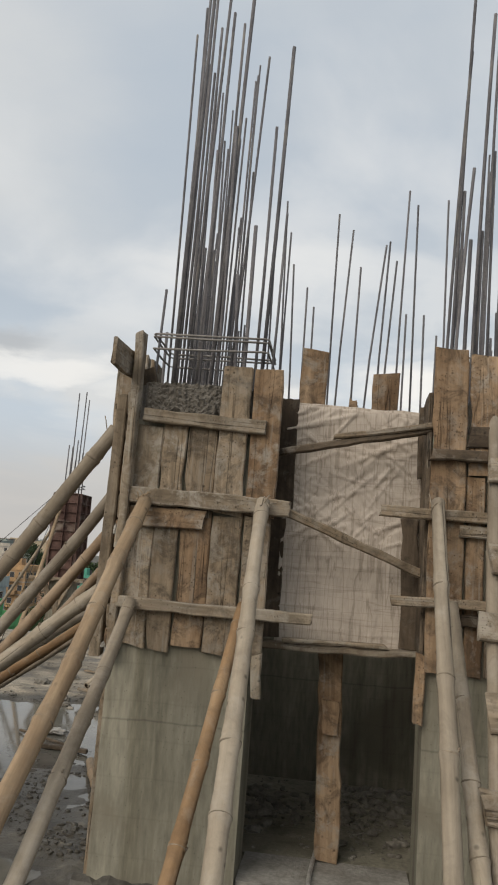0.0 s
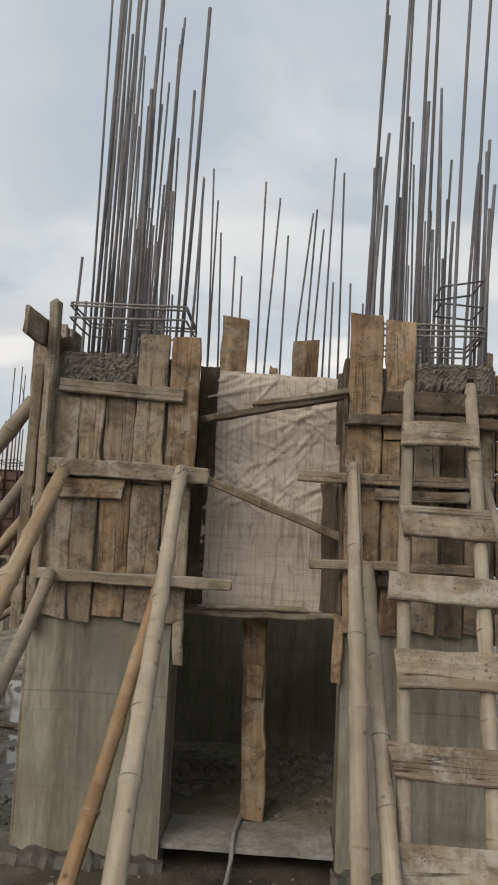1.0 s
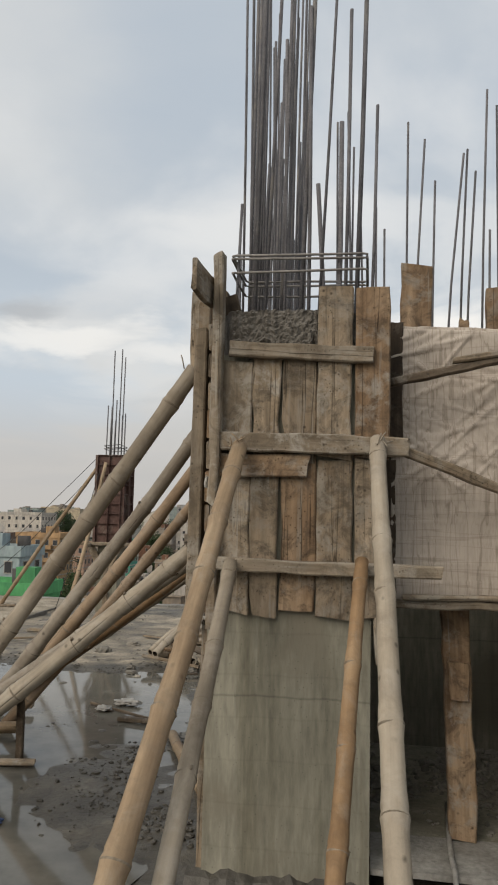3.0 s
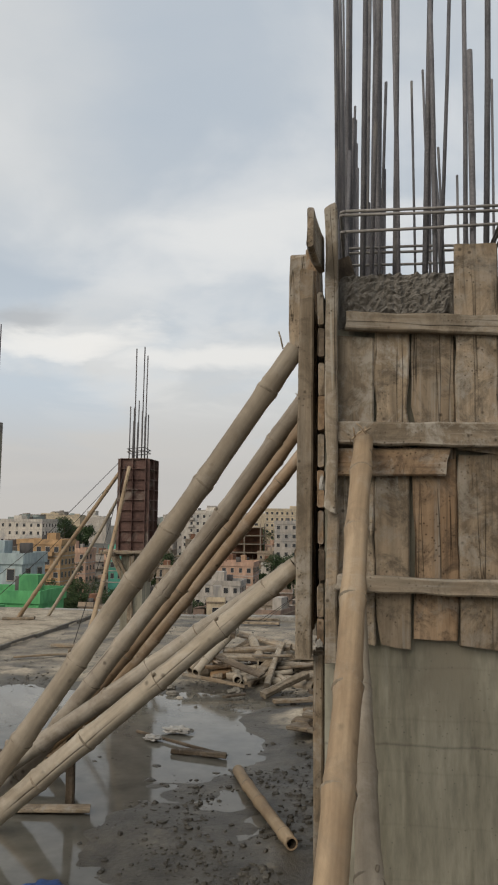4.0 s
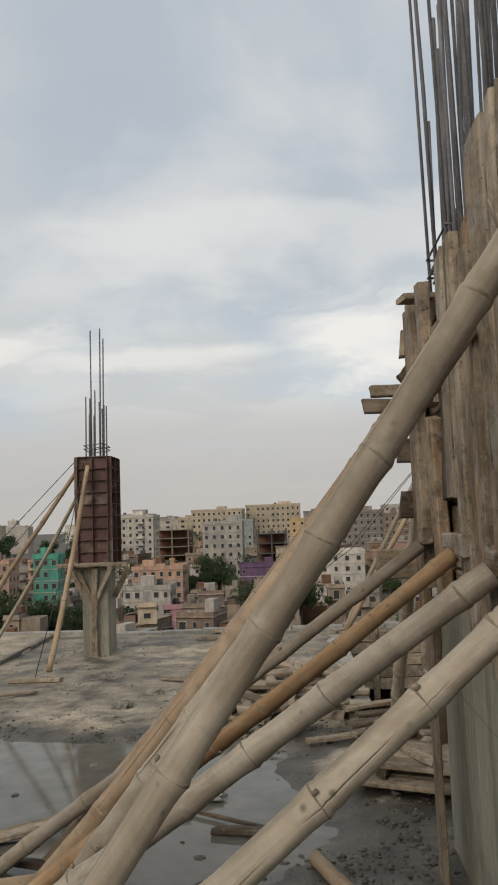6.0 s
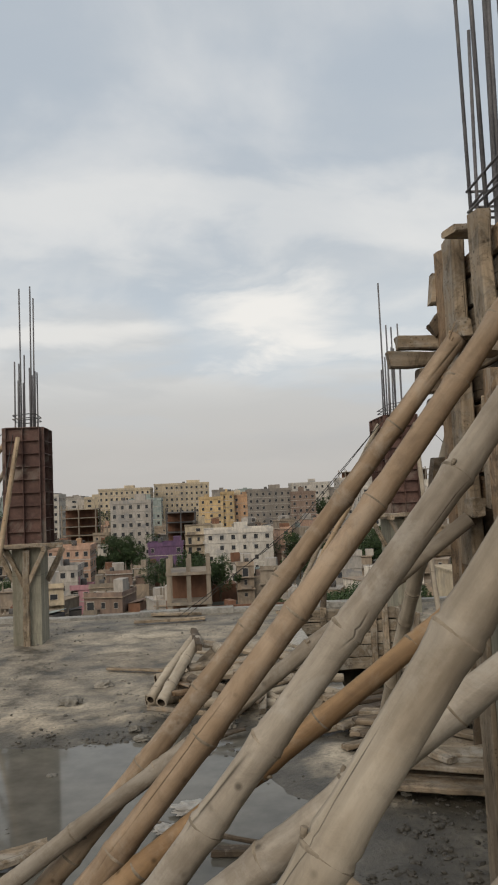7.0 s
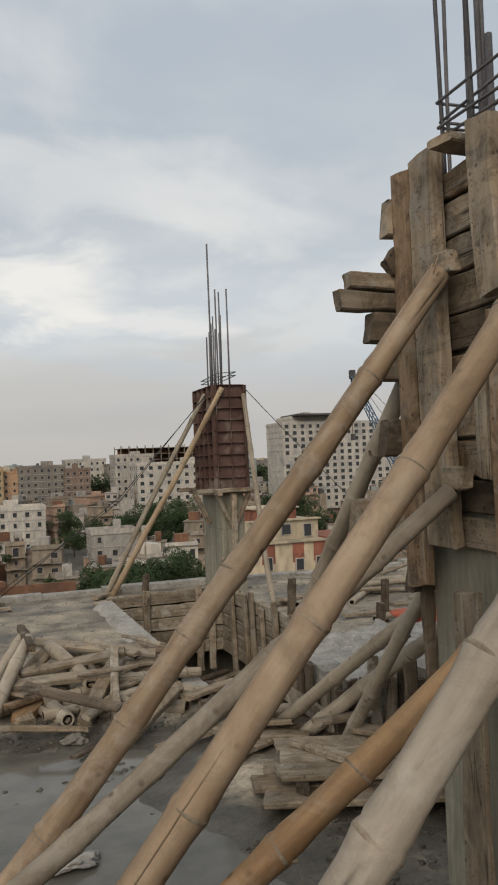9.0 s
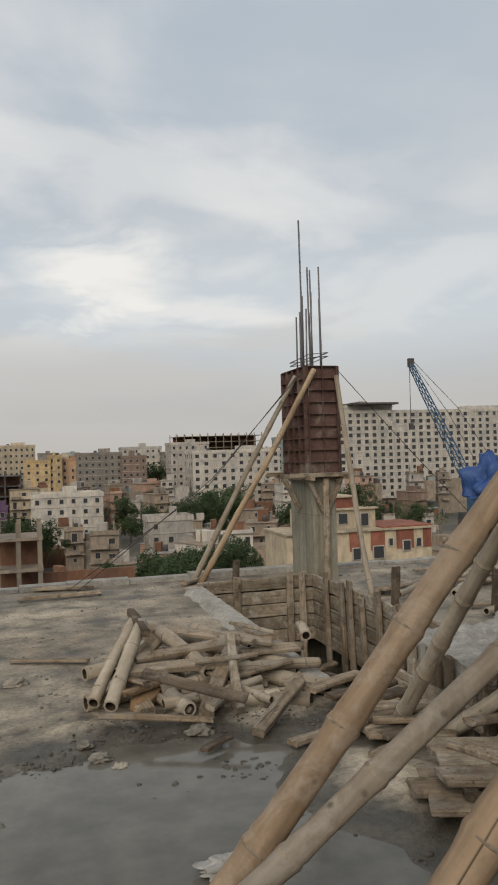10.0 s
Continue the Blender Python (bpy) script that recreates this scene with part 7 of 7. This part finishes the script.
def town_house(x, y, w, top, key, seed, turn):
    """A lived-in, half-finished house: stepped blocks, balconies, roof columns with bars, hut, tank and tin shed."""
    rnd = random.Random(seed)
    depth = rnd.uniform(0.7, 1.1) * w
    x, y, top = town_place(x, y, top)
    hgt, storey = top - GROUND, rnd.uniform(2.8, 3.1)
    b = new("town_house")
    b.matrix_basis = pose(x, y, GROUND, 0, 0, turn)
    tagged(b, "weathered half-finished house with a cluttered flat roof", "house", "town houses")
    wallm, trim = P[key], P[rnd.choice(("raw", "pale", "mud"))]

    def put(name, bm, m):
        mesh_object(name, bm, m).parent = b

    split = rnd.uniform(-0.15, 0.25) * w
    low = hgt - storey * rnd.choice((0, 1, 1, 2))
    put("wall", boxes((-w / 2, split, 0, depth, 0, hgt)), wallm)
    put("wing", boxes((split + 0.02, w / 2, rnd.uniform(0.3, 1.6), depth * 0.95, 0, low)), P[rnd.choice((key, key, "raw", "rust", "mud"))])
    floors = max(1, int(hgt / storey))
    for k in range(min(floors, 4)):
        z = hgt - k * storey
        put("floor_slab", boxes((-w / 2 - 0.25, split + 0.2, -0.35 - 0.6 * (k > 0), depth, z - 0.16, z + 0.02)), trim)
    # windows and balcony fronts
    for k in range(min(floors, 4)):
        z = hgt - (k + 1) * storey
        for x0, x1, y0, ok in ((-w / 2, split, 0.0, True), (split, w / 2, 1.0, z < low - 2.0)):
            n = max(1, int((x1 - x0) / rnd.uniform(2.0, 3.0)))
            if not ok:
                continue
            for i in range(n):
                if rnd.random() < 0.3:
                    continue
                o = bpy.data.objects.new("window", WINDOW)
                scene.collection.objects.link(o)
                o.parent = b
                tall = rnd.random() < 0.25
                o.matrix_basis = Matrix.Translation((x0 + (i + 0.5) * (x1 - x0) / n, y0, z + (0.1 if tall else 0.95))) @ Matrix.Diagonal((rnd.choice((0.7, 1.0, 1.3)), 1, 2.0 if tall else rnd.uniform(0.8, 1.3), 1))
        if rnd.random() < 0.5 and z > 1.5:
            xx = rnd.uniform(-w / 2 + 1.2, max(-w / 2 + 1.3, split - 1.2))
            put("balcony", boxes((xx - 1.3, xx + 1.3, -1.25, 0, z, z + 0.14), (xx - 1.3, xx + 1.3, -1.25, -1.15, z + 0.14, z + 0.85), (xx - 1.3, xx - 1.2, -1.15, 0, z + 0.14, z + 0.85), (xx + 1.2, xx + 1.3, -1.15, 0, z + 0.14, z + 0.85)), P[rnd.choice((key, "pale", "raw"))])
    # roof
    for i in range(rnd.randint(2, 3)):
        bm = bmesh.new()
        px, py, ph = rnd.uniform(-w / 2 + 0.2, split - 0.2), rnd.choice((0.3, depth - 0.3, depth * 0.5)), rnd.uniform(0.5, 2.4)
        box_into(bm, px - 0.15, px + 0.15, py - 0.15, py + 0.15, hgt, hgt + ph)
        for q in range(3):
            qx = px + (q - 1) * 0.1
            box_into(bm, qx - 0.02, qx + 0.02, py - 0.02, py + 0.02, hgt + ph, hgt + ph + rnd.uniform(0.5, 1.2))
        put("roof_column", bm, P["raw"])
    hx = rnd.uniform(-w * 0.4, split - w * 0.15)
    put("roof_hut", boxes((hx, hx + w * rnd.uniform(0.15, 0.3), depth * 0.3, depth * 0.7, hgt, hgt + rnd.uniform(1.6, 2.8))), P[rnd.choice((key, "rust", "pale"))])
    if rnd.random() < 0.6:
        put("parapet", boxes((-w / 2 - 0.05, split + 0.05, -0.1, 0.05, hgt + 0.02, hgt + 0.8), (split - 0.1, split + 0.05, 0.05, depth, hgt + 0.02, hgt + 0.8)), wallm)
    if rnd.random() < 0.6:
        sx = rnd.uniform(split, w / 2 - 2)
        bm = bmesh.new()
        rib = [[bm.verts.new((sx + 0.15 * i, yy, low + 1.5 + 0.05 * (i % 2) + 0.025 * i + lift)) for i in range(17)] for yy, lift in ((1.6, 0.0), (depth * 0.7, 0.0), (depth * 0.7, 0.05), (1.6, 0.05))]
        for q in range(4):
            for i in range(16):
                bm.faces.new((rib[q][i], rib[q][i + 1], rib[(q + 1) % 4][i + 1], rib[(q + 1) % 4][i]))
        put("tin_roof", bm, P[rnd.choice(("rust", "slate", "bluegrey", "brown"))])
        bm = boxes((sx + 0.05, sx + 2.3, 1.7, depth * 0.65, low, low + 1.5))
        put("tin_shed", bm, P[rnd.choice(("rust", "slate", "bluegrey", "brown"))])
    if rnd.random() < 0.5:
        tx = rnd.uniform(-w * 0.4, split)
        bm = bmesh.new()
        tube_into(bm, [(tx, depth * 0.15, hgt + 0.3), (tx, depth * 0.15, hgt + 1.5)], 0.55, 9)
        put("water_tank", bm, P["slate"])
    return b


# the mass of low houses and the far skyline
rnd = random.Random(404)
keys = ["raw", "raw", "raw", "mud", "mud", "pale", "pale", "grey", "white", "cream", "brown", "peach"]
made = [(gx, gy, gr * 1.6) for gx, gy, gr, gd, gn in GROVES] + [(37, 128, 34)]
for k in range(318):
    y = 128 + 340 * rnd.random() ** 1.25
    x = rnd.uniform(-0.60, 0.50) * y
    w = rnd.uniform(6, 11) if y < 260 else rnd.uniform(8, 14)
    top = rnd.uniform(-21, -14.5) if y < 280 else rnd.uniform(-19, -9)
    if any(abs(x - a) < (w + c) * 0.5 and abs(y - b) < 8 for a, b, c in made):
        continue
    made.append((x, y, w))
    town_house(x, y, w, top, rnd.choice(keys), k, rnd.uniform(-22, 22))
for k in range(84):
    y = rnd.uniform(500, 1600)
    x = rnd.uniform(-0.62, 0.52) * y
    building(x, y, rnd.uniform(12, 30), rnd.uniform(-14, 1) + (y - 520) * 0.006, rnd.choice(("pale", "white", "bluegrey", "grey", "cream")), 3.2, 6.0, depth=16, label="hazy far tower block", windows=y < 640, roof=True, seed=k, side=False, fill=0.7, win=(2.2, 1.4), plain_body=True)


# ---------------------------------------------------------------- trees
m_leaf = surface("dark_foliage", (0.020, 0.038, 0.014), (0.060, 0.095, 0.034), 0.8, rough=0.7, bump=0.0, fine=3.0, vary=0.2)
m_bark = surface("bark", (0.06, 0.045, 0.03), (0.13, 0.10, 0.07), 3, (4, 4, 1), vary=0.1)


def tree(x, y, hgt, spread, seed, leaves=290, label="dark green leafy tree between the houses"):
    rnd = random.Random(seed)
    t = empty("tree", (x, y, GROUND), label, "tree", "trees")
    bm = bmesh.new()
    tube_into(bm, [(0, 0, 0), (0.1, 0.1, hgt * 0.3), (rnd.uniform(-0.4, 0.4), 0, hgt * 0.6)], 0.28, 7)
    for _ in range(6):
        th, z = rnd.uniform(0, 6.28), hgt * rnd.uniform(0.35, 0.55)
        tube_into(bm, [(0.1, 0.05, z), (math.cos(th) * spread * 0.35, math.sin(th) * spread * 0.35, z + hgt * 0.16), (math.cos(th) * spread * 0.7, math.sin(th) * spread * 0.7, z + hgt * 0.28)], 0.10, 5)
    mesh_object("trunk", bm, m_bark, None, None).parent = t
    lobes = [Vector((rnd.gauss(0, spread * 0.5), rnd.gauss(0, spread * 0.5), hgt * rnd.uniform(0.38, 0.92))) for _ in range(22)]
    verts, faces = [], []
    for c in lobes:
        rad = spread * rnd.uniform(0.20, 0.42)
        for _ in range(leaves):
            d = Vector((rnd.gauss(0, 1), rnd.gauss(0, 1), rnd.gauss(0, 0.8))).normalized() * rad * rnd.uniform(0.65, 1.08)
            p = c + d
            u = Vector((rnd.gauss(0, 1), rnd.gauss(0, 1), rnd.gauss(0, 0.6))).normalized()
            v = u.cross(Vector((rnd.gauss(0, 1), rnd.gauss(0, 1), rnd.gauss(0, 1)))).normalized()
            s = rnd.uniform(0.14, 0.30) * (1.0 if leaves > 150 else 2.2)
            k0 = len(verts)
            verts += [tuple(p - u * s), tuple(p + v * s * 0.5), tuple(p + u * s), tuple(p - v * s * 0.5)]
            faces.append((k0, k0 + 1, k0 + 2, k0 + 3))
    me = bpy.data.meshes.new("crown")
    me.from_pydata(verts, [], faces)
    me.materials.append(m_leaf)
    ob = new("crown", me)
    ob.parent = t
    return t


TREES = [tree(0, 0, 11.0, 5.0, 900), tree(0, 0, 9.0, 4.2, 901), tree(0, 0, 13.0, 5.4, 902), tree(0, 0, 11.0, 5.0, 903, 60), tree(0, 0, 9.0, 5.0, 904, 60)]
rnd = random.Random(77)
spots = []
for gx, gy, gr, gd, gn in GROVES:
    for _ in range(gn):
        spots.append((gx + rnd.uniform(-gr, gr), gy + rnd.uniform(-gd, gd), rnd.uniform(0.62, 0.92) if gy < 200 else rnd.uniform(0.8, 1.15)))
for k in range(34):
    y = rnd.uniform(140, 420)
    spots.append((rnd.uniform(-0.6, 0.5) * y, y, rnd.uniform(0.7, 1.0)))
for k in range(80):
    y = rnd.uniform(420, 900)
    spots.append((rnd.uniform(-0.6, 0.5) * y, y, rnd.uniform(1.2, 1.9)))
for k, (x, y, size) in enumerate(spots):
    x, y, _ = town_place(x, y, 0.0)
    m = pose(x, y, GROUND + 0.0081 * y, 0, 0, rnd.uniform(0, 360)) @ Matrix.Scale(size, 4)
    if k < 3:
        TREES[k].matrix_basis = m
    elif k >= len(spots) - 2:
        TREES[3 + len(spots) - 1 - k].matrix_basis = m
    else:
        c = copy_thing(TREES[k % 3 if y < 420 else 3 + k % 2], Matrix())
        c.matrix_basis = m

# ---------------------------------------------------------------- crane
m_crane = surface("blue_crane_paint", (0.03, 0.09, 0.17), (0.08, 0.17, 0.27), 1.0, rough=0.5, bump=0.0, vary=0.0)
crane = empty("crawler_crane", (77.5, 152.0, GROUND), "blue lattice-boom crane working among the houses", "crane")
foot, tip = Vector((77.0, 150, -9.5)), Vector((63.9, 150, 16.2))
axis = (tip - foot).normalized()
side = Vector((axis.z, 0, -axis.x))
bm = bmesh.new()
N = 22
corner = []
for i in range(N + 1):
    s = i / N
    half = 0.75 * (1 - 0.55 * abs(s - 0.3) / 0.7)
    c = foot + (tip - foot) * s
    corner.append([c + side * half * a + Vector((0, half * b, 0)) for a, b in ((-1, -1), (1, -1), (1, 1), (-1, 1))])
for q in range(4):
    tube_into(bm, [c[q] for c in corner], 0.11, 5)
for i in range(N):
    for q in range(4):
        tube_into(bm, [corner[i][q], corner[i + 1][(q + 1) % 4]], 0.06, 4)
part("boom", bm, m_crane, crane)
bm = boxes((63.5, 64.5, 149.6, 150.4, 15.6, 17.2))
part("boom_head", bm, P["slate"], crane)
bm = bmesh.new()
tube_into(bm, [(63.7, 150, 16.3), (63.6, 150, 5.0)], 0.06, 4)
tube_into(bm, [(64.4, 150, 16.8), (73.5, 150, 8), (80.5, 150, -2)], 0.05, 4)
tube_into(bm, [(64.4, 150, 16.4), (71.5, 150, 7), (78.5, 150, -5)], 0.05, 4)
part("cable", bm, P["slate"], crane)
part("hook_block", boxes((63.3, 64.0, 149.7, 150.3, 4.0, 5.2)), P["slate"], crane)
part("cab", boxes((76, 83.5, 148, 152, -12, -6), (77, 79.5, 147.6, 148, -8.5, -4.0)), m_crane, crane)
crumpled("blue_tarpaulin", (80.0, 126.0, -6.2), (7.0, 3.0, 7.0), m_bluetarp, "bright blue tarpaulin draped over machinery by the crane", "tarpaulin", 21)
part("undercarriage", boxes((74.5, 85.5, 147, 153, GROUND - 1.2, -12)), P["slate"], crane)
crane.location += Vector((2.3, -18.5, 1.2))
